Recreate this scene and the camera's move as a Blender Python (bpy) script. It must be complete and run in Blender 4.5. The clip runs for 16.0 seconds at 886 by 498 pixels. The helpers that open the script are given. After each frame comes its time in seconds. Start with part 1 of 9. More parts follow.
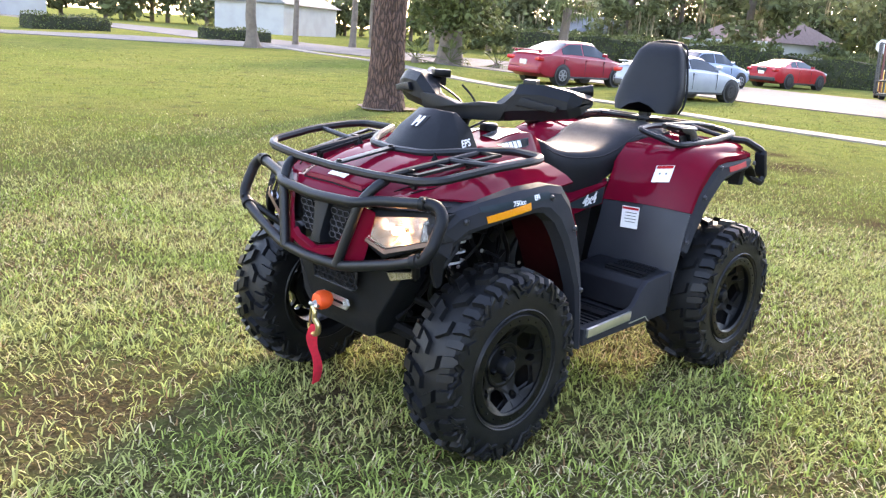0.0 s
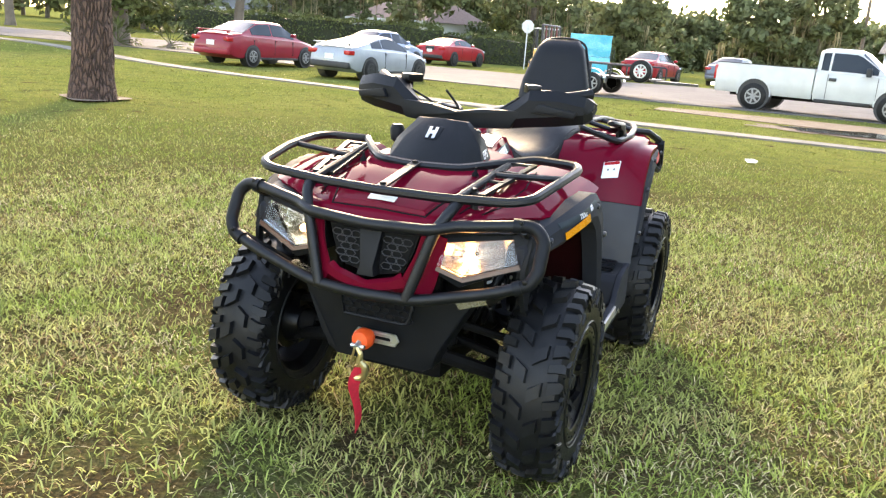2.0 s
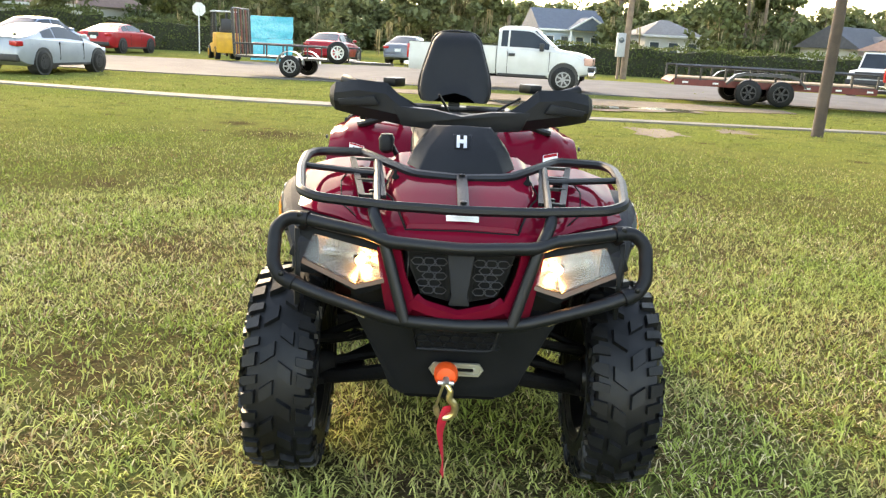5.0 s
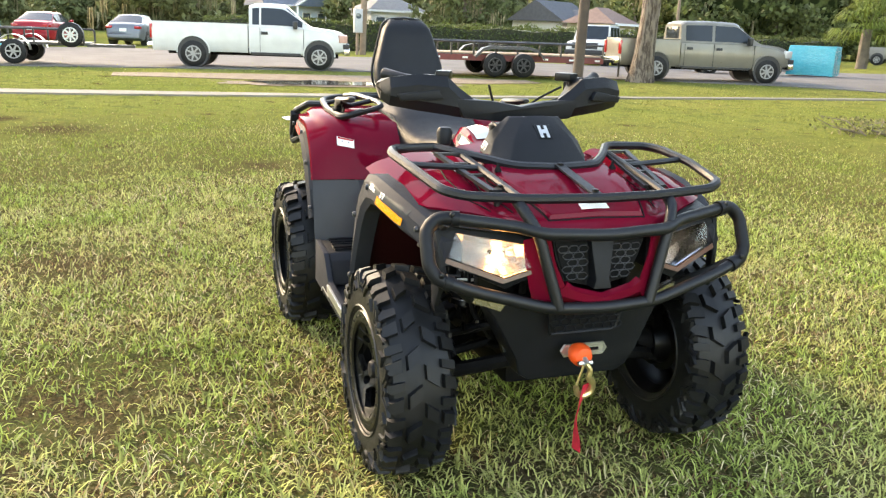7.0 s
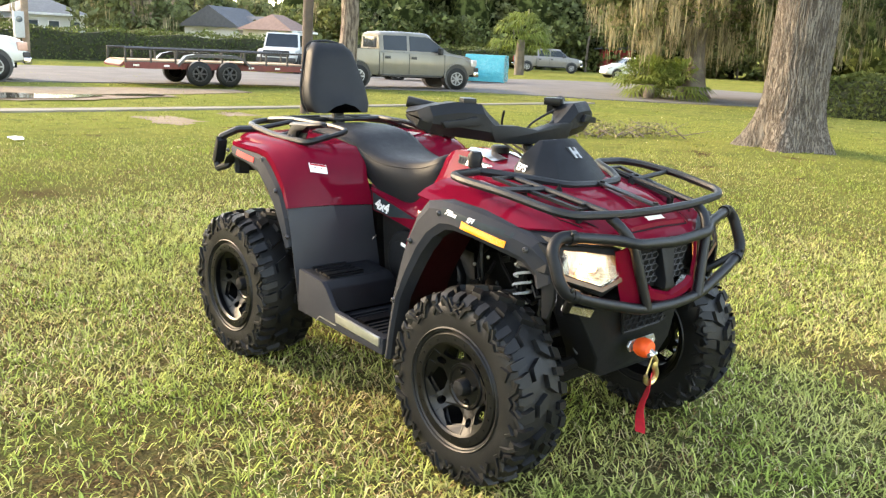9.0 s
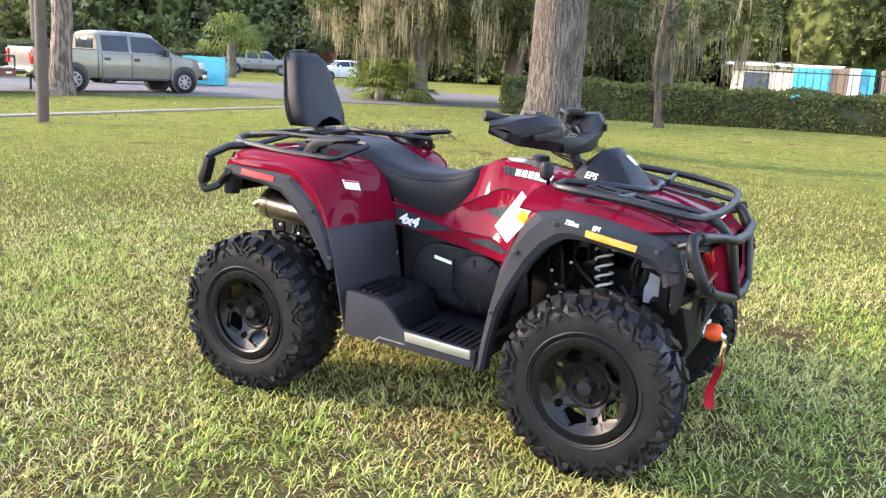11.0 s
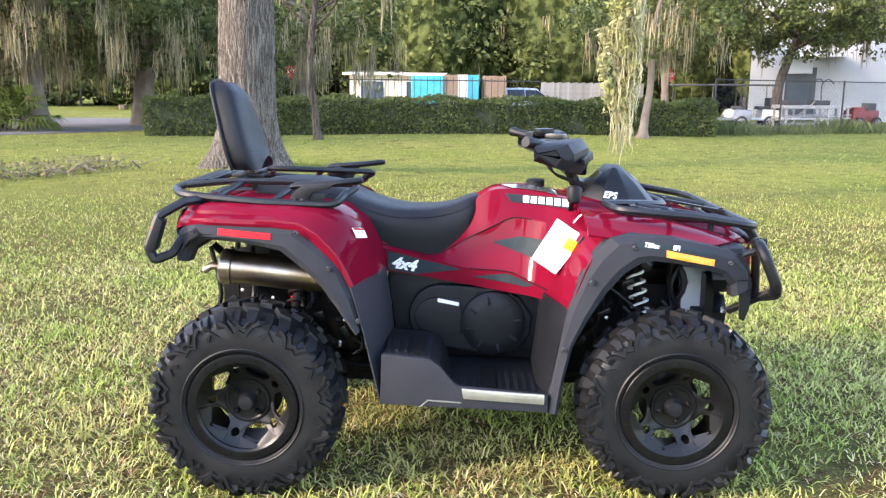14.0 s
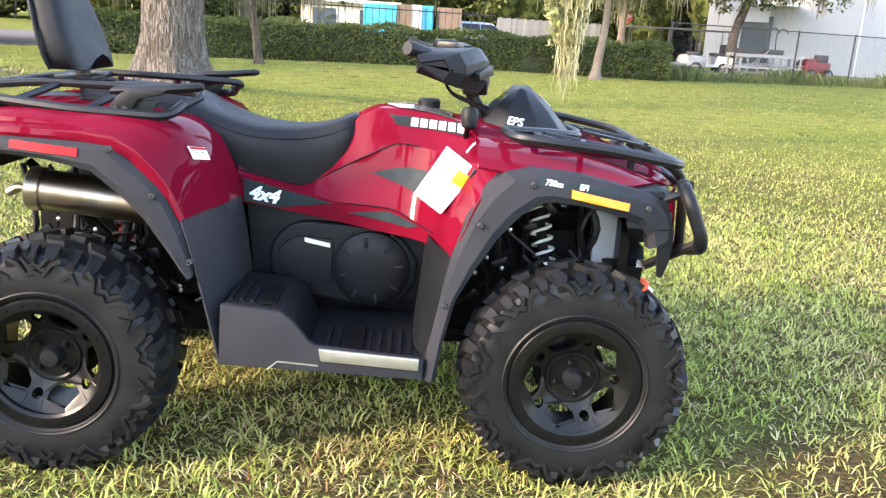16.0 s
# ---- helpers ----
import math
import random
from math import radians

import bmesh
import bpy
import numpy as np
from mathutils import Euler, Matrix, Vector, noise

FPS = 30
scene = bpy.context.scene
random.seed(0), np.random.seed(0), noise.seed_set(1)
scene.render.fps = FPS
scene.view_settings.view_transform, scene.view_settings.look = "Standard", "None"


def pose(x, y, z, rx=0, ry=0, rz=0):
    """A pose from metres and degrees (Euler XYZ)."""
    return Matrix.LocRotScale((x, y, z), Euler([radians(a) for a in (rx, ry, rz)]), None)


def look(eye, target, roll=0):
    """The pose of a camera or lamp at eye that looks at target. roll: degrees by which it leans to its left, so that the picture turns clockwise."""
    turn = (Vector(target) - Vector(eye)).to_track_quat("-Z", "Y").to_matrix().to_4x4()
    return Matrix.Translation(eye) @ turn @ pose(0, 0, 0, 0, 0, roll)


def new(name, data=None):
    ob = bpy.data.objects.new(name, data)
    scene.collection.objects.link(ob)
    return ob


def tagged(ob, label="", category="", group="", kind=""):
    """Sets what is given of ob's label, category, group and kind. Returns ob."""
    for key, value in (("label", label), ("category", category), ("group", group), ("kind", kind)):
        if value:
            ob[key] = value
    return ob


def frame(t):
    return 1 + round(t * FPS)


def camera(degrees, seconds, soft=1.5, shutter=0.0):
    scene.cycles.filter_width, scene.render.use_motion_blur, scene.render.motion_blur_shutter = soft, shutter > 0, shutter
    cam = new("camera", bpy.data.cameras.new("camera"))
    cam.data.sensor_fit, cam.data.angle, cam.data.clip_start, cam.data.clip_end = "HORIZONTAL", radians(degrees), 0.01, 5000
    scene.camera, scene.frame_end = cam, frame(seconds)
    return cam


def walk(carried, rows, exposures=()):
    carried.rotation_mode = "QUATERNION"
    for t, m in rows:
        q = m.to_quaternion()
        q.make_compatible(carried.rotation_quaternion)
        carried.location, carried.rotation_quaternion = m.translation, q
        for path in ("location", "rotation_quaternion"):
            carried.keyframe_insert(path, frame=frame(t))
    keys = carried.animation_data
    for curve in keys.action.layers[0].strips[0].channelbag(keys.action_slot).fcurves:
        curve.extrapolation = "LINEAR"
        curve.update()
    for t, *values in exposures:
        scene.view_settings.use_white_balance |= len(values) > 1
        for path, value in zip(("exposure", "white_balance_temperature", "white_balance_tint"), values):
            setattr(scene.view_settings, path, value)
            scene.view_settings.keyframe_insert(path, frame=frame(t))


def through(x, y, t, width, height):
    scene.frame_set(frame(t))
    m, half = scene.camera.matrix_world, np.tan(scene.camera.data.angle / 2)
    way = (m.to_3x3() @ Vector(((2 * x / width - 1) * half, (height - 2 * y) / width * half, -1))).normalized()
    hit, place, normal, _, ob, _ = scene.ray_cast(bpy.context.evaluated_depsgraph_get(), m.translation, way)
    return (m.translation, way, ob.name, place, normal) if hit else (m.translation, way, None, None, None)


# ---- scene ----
cam = camera(56.2, 16.0, 1.3)
PATH = [
    (0.0, (2.7221, 2.1904, 1.3750), (1.3398, 0.8347, 0.8737), 4.31),
    (0.5, (2.9453, 1.9367, 1.3769), (1.4345, 0.7272, 0.8722), 3.59),
    (1.0, (3.0644, 1.6659, 1.3510), (1.4372, 0.6196, 0.8437), 4.17),
    (1.5, (3.1365, 1.3847, 1.3645), (1.4072, 0.5164, 0.8588), 4.68),
    (2.0, (3.2264, 1.0708, 1.3734), (1.4205, 0.3660, 0.8815), 4.53),
    (2.5, (3.2830, 0.7341, 1.3547), (1.4220, 0.1778, 0.8781), 4.07),
    (3.0, (3.3233, 0.4504, 1.3596), (1.4190, 0.0812, 0.8727), 2.96),
    (3.5, (3.3454, 0.2083, 1.3629), (1.4185, 0.0051, 0.8670), 2.06),
    (4.0, (3.2680, 0.0417, 1.3584), (1.3326, -0.0298, 0.8596), 2.01),
    (4.5, (3.2456, -0.0356, 1.3731), (1.3064, -0.0549, 0.8843), 2.40),
    (5.0, (3.2476, -0.0900, 1.3665), (1.3078, -0.0544, 0.8810), 3.08),
    (7.5, (2.9945, -1.5170, 1.3778), (1.2564, -0.6672, 0.8708), 1.99),
    (8.0, (2.8858, -1.7933, 1.3955), (1.2482, -0.7564, 0.9023), 2.09),
    (8.5, (2.7582, -2.0994, 1.4100), (1.2275, -0.9070, 0.9251), 2.33),
    (9.0, (2.5594, -2.3330, 1.4013), (1.1165, -1.0289, 0.9353), 2.72),
    (11.5, (1.2442, -3.3279, 1.3779), (0.5512, -1.5010, 0.9514), 3.07),
    (12.0, (0.9944, -3.4081, 1.3994), (0.5126, -1.5128, 0.9804), 2.66),
    (12.5, (0.7356, -3.4524, 1.4090), (0.3816, -1.5240, 1.0140), 1.31),
    (13.0, (0.4507, -3.3795, 1.4039), (0.1724, -1.4355, 1.0250), 1.65),
    (13.5, (0.1660, -3.3034, 1.3805), (0.0345, -1.3443, 1.0002), 1.26),
    (14.0, (0.0041, -3.2633, 1.3760), (-0.0440, -1.2982, 1.0074), 0.55),
    (14.5, (-0.0112, -3.2516, 1.3635), (-0.0171, -1.2869, 0.9895), 0.90),
    (15.0, (0.0195, -3.2341, 1.3562), (0.0415, -1.2746, 0.9563), 1.44),
    (15.5, (0.1400, -3.0025, 1.3128), (0.1631, -1.0543, 0.8612), 2.48),
    (16.0, (0.2530, -2.7496, 1.2736), (0.3275, -0.8179, 0.7607), 3.54),
]
walk(cam, [(t, look(eye, target, roll)) for t, eye, target, roll in PATH],
     [(0.0, 3.22, 7300, 25), (2.0, 3.05, 8400, 18), (5.0, 2.96, 9100, 14), (9.0, 3.20, 9100, 14), (11.5, 3.22, 7000, 23), (14.0, 3.22, 6900, 22), (16.0, 3.36, 7400, 20)])

# ---- world and light ----
SUN_AZ, SUN_EL = 207.5, 24.0
world = bpy.data.worlds.new("world")
scene.world = world
world.use_nodes = True
wn = world.node_tree.nodes
sky = wn.new("ShaderNodeTexSky")
sky.sky_type = "NISHITA"
sky.sun_disc = False
sky.sun_elevation = radians(SUN_EL)
sky.sun_rotation = radians(90 - SUN_AZ)
sky.dust_density = 0.6
sky.air_density = 1.0
wn["Background"].inputs["Strength"].default_value = 0.15
world.node_tree.links.new(sky.outputs[0], wn["Background"].inputs["Color"])
sun_way = Vector((math.cos(radians(SUN_AZ)) * math.cos(radians(SUN_EL)), math.sin(radians(SUN_AZ)) * math.cos(radians(SUN_EL)), math.sin(radians(SUN_EL))))
sun = new("sun", bpy.data.lights.new("sun", "SUN"))
sun.data.energy, sun.data.angle, sun.data.color = 0.90, radians(9.0), (1.0, 0.88, 0.67)
sun.matrix_world = look(sun_way * 60, (0, 0, 0))

# ---- materials ----
def material(name, color, rough=0.5, metal=0.0, second=None, scale=20.0, detail=4.0, amount=0.5, bump=0.0, bump_scale=200.0,
             coat=0.0, spec=0.5, vary=0.0, island=False, fine=None, low=0.4, high=0.6):
    """A principled surface: two colours mixed by noise at a real-world scale, a second finer noise in the gloss, and fine relief."""
    m = bpy.data.materials.new(name)
    m.use_nodes = True
    n, l = m.node_tree.nodes, m.node_tree.links
    b = n["Principled BSDF"]
    b.inputs["Roughness"].default_value = rough
    b.inputs["Metallic"].default_value = metal
    b.inputs["Coat Weight"].default_value = coat
    b.inputs["Coat Roughness"].default_value = 0.03
    b.inputs["Coat IOR"].default_value = 1.4
    b.inputs["Specular IOR Level"].default_value = spec
    co = n.new("ShaderNodeTexCoord").outputs["Object"]
    geo = n.new("ShaderNodeNewGeometry")
    no = n.new("ShaderNodeTexNoise")
    l.new(co, no.inputs["Vector"])
    no.inputs["Scale"].default_value, no.inputs["Detail"].default_value = scale, detail
    ra = n.new("ShaderNodeMapRange")
    ra.inputs["From Min"].default_value, ra.inputs["From Max"].default_value = low, high
    ra.inputs["To Max"].default_value = amount
    l.new(no.outputs[0], ra.inputs["Value"])
    mix = n.new("ShaderNodeMix")
    mix.data_type = "RGBA"
    mix.inputs["A"].default_value = (*color, 1)
    mix.inputs["B"].default_value = (*(second or tuple(c * 0.8 for c in color)), 1)
    l.new(ra.outputs[0], mix.inputs["Factor"])
    out = mix.outputs["Result"]
    if vary:
        hsv = n.new("ShaderNodeHueSaturation")
        mr = n.new("ShaderNodeMapRange")
        mr.inputs["To Min"].default_value, mr.inputs["To Max"].default_value = 1 - vary, 1 + vary
        src = geo.outputs["Random Per Island"] if island else n.new("ShaderNodeObjectInfo").outputs["Random"]
        l.new(src, mr.inputs["Value"])
        l.new(mr.outputs[0], hsv.inputs["Value"])
        l.new(out, hsv.inputs["Color"])
        out = hsv.outputs[0]
    l.new(out, b.inputs["Base Color"])
    no2 = n.new("ShaderNodeTexNoise")
    l.new(co, no2.inputs["Vector"])
    no2.inputs["Scale"].default_value, no2.inputs["Detail"].default_value = scale * 6, 3
    rr = n.new("ShaderNodeMapRange")
    rr.inputs["To Min"].default_value, rr.inputs["To Max"].default_value = max(rough - 0.08, 0.02), min(rough + 0.1, 1)
    l.new(no2.outputs[0], rr.inputs["Value"])
    l.new(rr.outputs[0], b.inputs["Roughness"])
    if bump:
        bu = n.new("ShaderNodeBump")
        nb = n.new("ShaderNodeTexNoise")
        nb.inputs["Scale"].default_value, nb.inputs["Detail"].default_value = bump_scale, 3
        l.new(co, nb.inputs["Vector"])
        bu.inputs["Strength"].default_value = bump
        bu.inputs["Distance"].default_value = 0.5 / bump_scale
        l.new(nb.outputs[0], bu.inputs["Height"])
        l.new(bu.outputs[0], b.inputs["Normal"])
    return m


def leafy(name, color, second, rough=0.55, through=0.35, island=True, scale=1.5, vary=0.45, spec=0.15):
    """Foliage: a diffuse leaf that lets light through, varied from leaf to leaf."""
    m = material(name, color, rough, second=second, scale=scale, amount=0.8, vary=vary, island=island, spec=spec)
    n, l = m.node_tree.nodes, m.node_tree.links
    b = n["Principled BSDF"]
    tr = n.new("ShaderNodeBsdfTranslucent")
    src = b.inputs["Base Color"].links[0].from_socket
    l.new(src, tr.inputs["Color"])
    mix = n.new("ShaderNodeMixShader")
    mix.inputs[0].default_value = through
    l.new(b.outputs[0], mix.inputs[1])
    l.new(tr.outputs[0], mix.inputs[2])
    l.new(mix.outputs[0], n["Material Output"].inputs[0])
    return m


def bark(name, color, crack, scale=14.0, squash=0.13, plates=False):
    """Bark with cracks that run up the trunk: long furrows, or plates with dark joints."""
    m = bpy.data.materials.new(name)
    m.use_nodes = True
    n, l = m.node_tree.nodes, m.node_tree.links
    b = n["Principled BSDF"]
    b.inputs["Roughness"].default_value = 0.92
    b.inputs["Specular IOR Level"].default_value = 0.2
    co = n.new("ShaderNodeTexCoord").outputs["Object"]
    wob = n.new("ShaderNodeTexNoise")
    wob.inputs["Scale"].default_value, wob.inputs["Detail"].default_value = 5.0, 3
    l.new(co, wob.inputs["Vector"])
    add = n.new("ShaderNodeMixRGB")
    add.blend_type, add.inputs[0].default_value = "ADD", 0.09
    l.new(co, add.inputs[1])
    l.new(wob.outputs["Color"], add.inputs[2])
    mp = n.new("ShaderNodeMapping")
    mp.inputs["Scale"].default_value = (1, 1, squash)
    l.new(add.outputs[0], mp.inputs["Vector"])
    if plates:
        tx = n.new("ShaderNodeTexVoronoi")
        tx.feature = "DISTANCE_TO_EDGE"
        tx.inputs["Scale"].default_value = scale
        lo, hi = 0.0, 0.22
    else:
        tx = n.new("ShaderNodeTexNoise")
        tx.inputs["Scale"].default_value, tx.inputs["Detail"].default_value = scale, 5
        lo, hi = 0.40, 0.56
    l.new(mp.outputs[0], tx.inputs["Vector"])
    ra = n.new("ShaderNodeMapRange")
    ra.inputs["From Min"].default_value, ra.inputs["From Max"].default_value = lo, hi
    l.new(tx.outputs[0], ra.inputs["Value"])
    fine = n.new("ShaderNodeTexNoise")
    fine.inputs["Scale"].default_value, fine.inputs["Detail"].default_value = 40, 6
    l.new(co, fine.inputs["Vector"])
    tone = n.new("ShaderNodeMix")
    tone.data_type = "RGBA"
    tone.inputs["A"].default_value = (*[c * 0.62 for c in color], 1)
    tone.inputs["B"].default_value = (*[c * 1.3 for c in color], 1)
    l.new(fine.outputs[0], tone.inputs["Factor"])
    mix = n.new("ShaderNodeMix")
    mix.data_type = "RGBA"
    mix.inputs["A"].default_value = (*crack, 1)
    l.new(tone.outputs["Result"], mix.inputs["B"])
    l.new(ra.outputs[0], mix.inputs["Factor"])
    l.new(mix.outputs["Result"], b.inputs["Base Color"])
    bu = n.new("ShaderNodeBump")
    bu.inputs["Strength"].default_value, bu.inputs["Distance"].default_value = 1.0, 0.03
    l.new(ra.outputs[0], bu.inputs["Height"])
    l.new(bu.outputs[0], b.inputs["Normal"])
    return m


def glow(name, color, strength):
    m = bpy.data.materials.new(name)
    m.use_nodes = True
    b = m.node_tree.nodes["Principled BSDF"]
    b.inputs["Base Color"].default_value = (*color, 1)
    b.inputs["Emission Color"].default_value = (*color, 1)
    b.inputs["Emission Strength"].default_value = strength
    return m


def glass(name, color=(1, 1, 1), rough=0.02, clear=0.9):
    """A thin pane: mostly clear, with a sharp reflection."""
    m = bpy.data.materials.new(name)
    m.use_nodes = True
    n, l = m.node_tree.nodes, m.node_tree.links
    tr, gl, mix, fr = n.new("ShaderNodeBsdfTransparent"), n.new("ShaderNodeBsdfGlossy"), n.new("ShaderNodeMixShader"), n.new("ShaderNodeFresnel")
    tr.inputs["Color"].default_value = (color[0] * clear, color[1] * clear, color[2] * clear, 1)
    gl.inputs["Roughness"].default_value = rough
    fr.inputs["IOR"].default_value = 1.45
    l.new(fr.outputs[0], mix.inputs[0])
    l.new(tr.outputs[0], mix.inputs[1])
    l.new(gl.outputs[0], mix.inputs[2])
    l.new(mix.outputs[0], n["Material Output"].inputs[0])
    return m


RED = material("red metallic paint", (0.136, 0.0040, 0.0150), 0.5, 0.0, second=(0.110, 0.0034, 0.0122), scale=6, coat=0.27, spec=0.0)
RED_DULL = material("red moulded plastic", (0.030, 0.0022, 0.0045), 0.5, second=(0.020, 0.0017, 0.003), scale=5, bump=0.1, bump_scale=400, spec=0.2)
BLACK_PL = material("black grained plastic", (0.0050, 0.0056, 0.0072), 0.5, second=(0.0085, 0.0094, 0.0115), scale=8, bump=0.35, bump_scale=700, spec=0.22)
GREY_PL = material("charcoal grained plastic", (0.0225, 0.0240, 0.0290), 0.66, second=(0.0300, 0.0315, 0.037), scale=7, bump=0.35, bump_scale=700, spec=0.1)
PANEL_PL = material("dark side panel plastic", (0.0220, 0.0242, 0.0300), 0.45, second=(0.0290, 0.0312, 0.0380), scale=7, bump=0.35, bump_scale=700, spec=0.33)
BLACK_TUBE = material("black powder coated steel", (0.0045, 0.0050, 0.0064), 0.45, second=(0.008, 0.0086, 0.010), scale=15, bump=0.25, bump_scale=900, spec=0.35)
BLACK_MET = material("black satin metal", (0.0025, 0.0027, 0.0034), 0.33, 0.0, second=(0.005, 0.0053, 0.006), scale=12, bump=0.1, bump_scale=500, spec=0.25)
CHASSIS = material("black dusty chassis metal", (0.004, 0.004, 0.0045), 0.7, second=(0.010, 0.0095, 0.009), scale=10, bump=0.3, bump_scale=150, spec=0.12)
RUBBER = material("tyre rubber", (0.0042, 0.0046, 0.0056), 0.46, second=(0.0105, 0.0108, 0.0118), scale=9, amount=0.8, bump=0.3, bump_scale=300, spec=0.26)
VINYL = material("black seat vinyl", (0.0075, 0.0083, 0.0102), 0.52, second=(0.0105, 0.0115, 0.0138), scale=6, bump=0.5, bump_scale=1100, spec=0.2)
ALLOY = material("bare aluminium", (0.62, 0.62, 0.60), 0.32, 0.9, second=(0.5, 0.5, 0.48), scale=25, bump=0.1, bump_scale=300)
STEEL = material("heat stained stainless steel", (0.50, 0.45, 0.395), 0.32, 1.0, second=(0.26, 0.16, 0.095), scale=5, amount=0.75, bump=0.05, bump_scale=200)
SPRING = material("silver spring enamel", (0.80, 0.79, 0.76), 0.35, 0.0, scale=30)
GOLD = material("zinc plated hook", (0.62, 0.50, 0.25), 0.3, 0.9, second=(0.45, 0.36, 0.2), scale=30)
ORANGE = material("orange rubber", (0.85, 0.09, 0.012), 0.5, second=(0.7, 0.06, 0.01), scale=30)
AMBER = material("amber reflector", (0.70, 0.25, 0.008), 0.25, second=(0.62, 0.20, 0.006), scale=60)
RED_REFL = material("red reflector", (0.42, 0.006, 0.012), 0.5, second=(0.34, 0.005, 0.01), scale=60, spec=0.15)
STRAP = material("red nylon webbing", (0.55, 0.01, 0.03), 0.8, second=(0.35, 0.008, 0.02), scale=80, bump=0.5, bump_scale=900)
WHITE = material("white printed paper", (0.80, 0.80, 0.78), 0.5, second=(0.72, 0.72, 0.71), scale=12)
PRINT = material("white print", (0.80, 0.80, 0.80), 0.45)
YELLOW = material("yellow plastic", (0.85, 0.55, 0.02), 0.4)
REFLECT = material("chromed reflector", (0.34, 0.33, 0.315), 0.26, 0.9, scale=60)
LENS = glass("clear lens", (0.97, 0.97, 0.97), 0.02, 0.95)
BULB = glow("lit halogen bulb", (1.0, 0.52, 0.20), 6.0)
MESH = material("dark grille mesh", (0.045, 0.045, 0.048), 0.4, second=(0.03, 0.03, 0.033), scale=30)
BROWN_TRIM = material("bronze lamp trim", (0.11, 0.05, 0.03), 0.35, second=(0.08, 0.04, 0.025), scale=20)
SCREEN = material("dark display glass", (0.01, 0.012, 0.015), 0.08, scale=20, coat=0.5)
DECAL = material("dark teal decal", (0.016, 0.025, 0.029), 0.5, second=(0.028, 0.038, 0.043), scale=18, spec=0.1)

# ---- mesh helpers ----
class Geo:
    """Vertices and faces of one mesh, gathered piece by piece."""

    def __init__(self):
        self.v, self.f, self.m = [], [], []

    def add(self, verts, faces, slot=0):
        k = len(self.v)
        self.v += [tuple(p) for p in verts]
        self.f += [tuple(i + k for i in f) for f in faces]
        self.m += [slot] * len(faces)
        return self

    def grid(self, rows, closed=False, caps=False, slot=0):
        """A surface through rows of points; closed joins each row's ends."""
        w = len(rows[0])
        verts = [p for r in rows for p in r]
        faces = []
        for i in range(len(rows) - 1):
            for j in range(w if closed else w - 1):
                a, b = i * w + j, i * w + (j + 1) % w
                faces.append((a, b, b + w, a + w))
        if caps:
            faces.append(tuple(range(w - 1, -1, -1)))
            faces.append(tuple((len(rows) - 1) * w + j for j in range(w)))
        return self.add(verts, faces, slot)

    def tube(self, pts, r, seg=8, closed=False, caps=True, slot=0):
        """A round bar along points; r is a radius or one for each point."""
        pts = [Vector(p) for p in pts]
        n = len(pts)
        rows, prev = [], None
        for i, p in enumerate(pts):
            if closed:
                d = pts[(i + 1) % n] - pts[i - 1]
            else:
                d = pts[min(i + 1, n - 1)] - pts[max(i - 1, 0)]
            d.normalize()
            if prev is None:
                prev = d.cross(Vector((0, 0, 1)) if abs(d.z) < 0.9 else Vector((1, 0, 0))).normalized()
            a = (prev - d * prev.dot(d)).normalized()
            prev = a
            b = d.cross(a)
            rr = r[i] if isinstance(r, (list, tuple)) else r
            rows.append([p + (a * math.cos(2 * math.pi * k / seg) + b * math.sin(2 * math.pi * k / seg)) * rr for k in range(seg)])
        if closed:
            rows.append(rows[0])
        return self.grid(rows, True, caps and not closed, slot)

    def box(self, c, s, turn=None, slot=0):
        m = turn or Matrix.Identity(3)
        c = Vector(c)
        v = [c + m @ Vector((sx * s[0] / 2, sy * s[1] / 2, sz * s[2] / 2)) for sx in (-1, 1) for sy in (-1, 1) for sz in (-1, 1)]
        return self.add(v, [(0, 1, 3, 2), (4, 6, 7, 5), (0, 4, 5, 1), (2, 3, 7, 6), (0, 2, 6, 4), (1, 5, 7, 3)], slot)

    def prism(self, poly, y0, y1, slot=0, plane="xz"):
        """A plate: a polygon in a plane, pushed from y0 to y1 along the third axis. y0 and y1 may be functions of the two coordinates."""
        def put(a, b, h):
            h = h(a, b) if callable(h) else h
            return (a, h, b) if plane == "xz" else (h, a, b) if plane == "yz" else (a, b, h)
        n = len(poly)
        v = [put(a, b, y0) for a, b in poly] + [put(a, b, y1) for a, b in poly]
        f = [tuple(range(n)), tuple(range(2 * n - 1, n - 1, -1))] + [(i, i + n, (i + 1) % n + n, (i + 1) % n) for i in range(n)]
        return self.add(v, f, slot)

    def turned(self, prof, seg=24, axis="y", c=(0, 0, 0), slot=0, closed=True):
        """A body of revolution: prof is (along, radius)."""
        rows = []
        for h, r in prof:
            row = []
            for k in range(seg):
                a = 2 * math.pi * k / seg
                p = (h, r * math.cos(a), r * math.sin(a))
                p = {"x": p, "y": (p[1], p[0], p[2]), "z": (p[1], p[2], p[0])}[axis]
                row.append((p[0] + c[0], p[1] + c[1], p[2] + c[2]))
            rows.append(row)
        return self.grid(rows, True, closed, slot)

    def mirror(self):
        """The same mesh on the other side of the long axis, added."""
        k = len(self.v)
        self.v += [(x, -y, z) for x, y, z in self.v]
        self.f += [tuple(i + k for i in reversed(f)) for f in self.f]
        self.m += self.m[:]
        return self

    def moved(self, m):
        self.v = [tuple(m @ Vector(p)) for p in self.v]
        return self

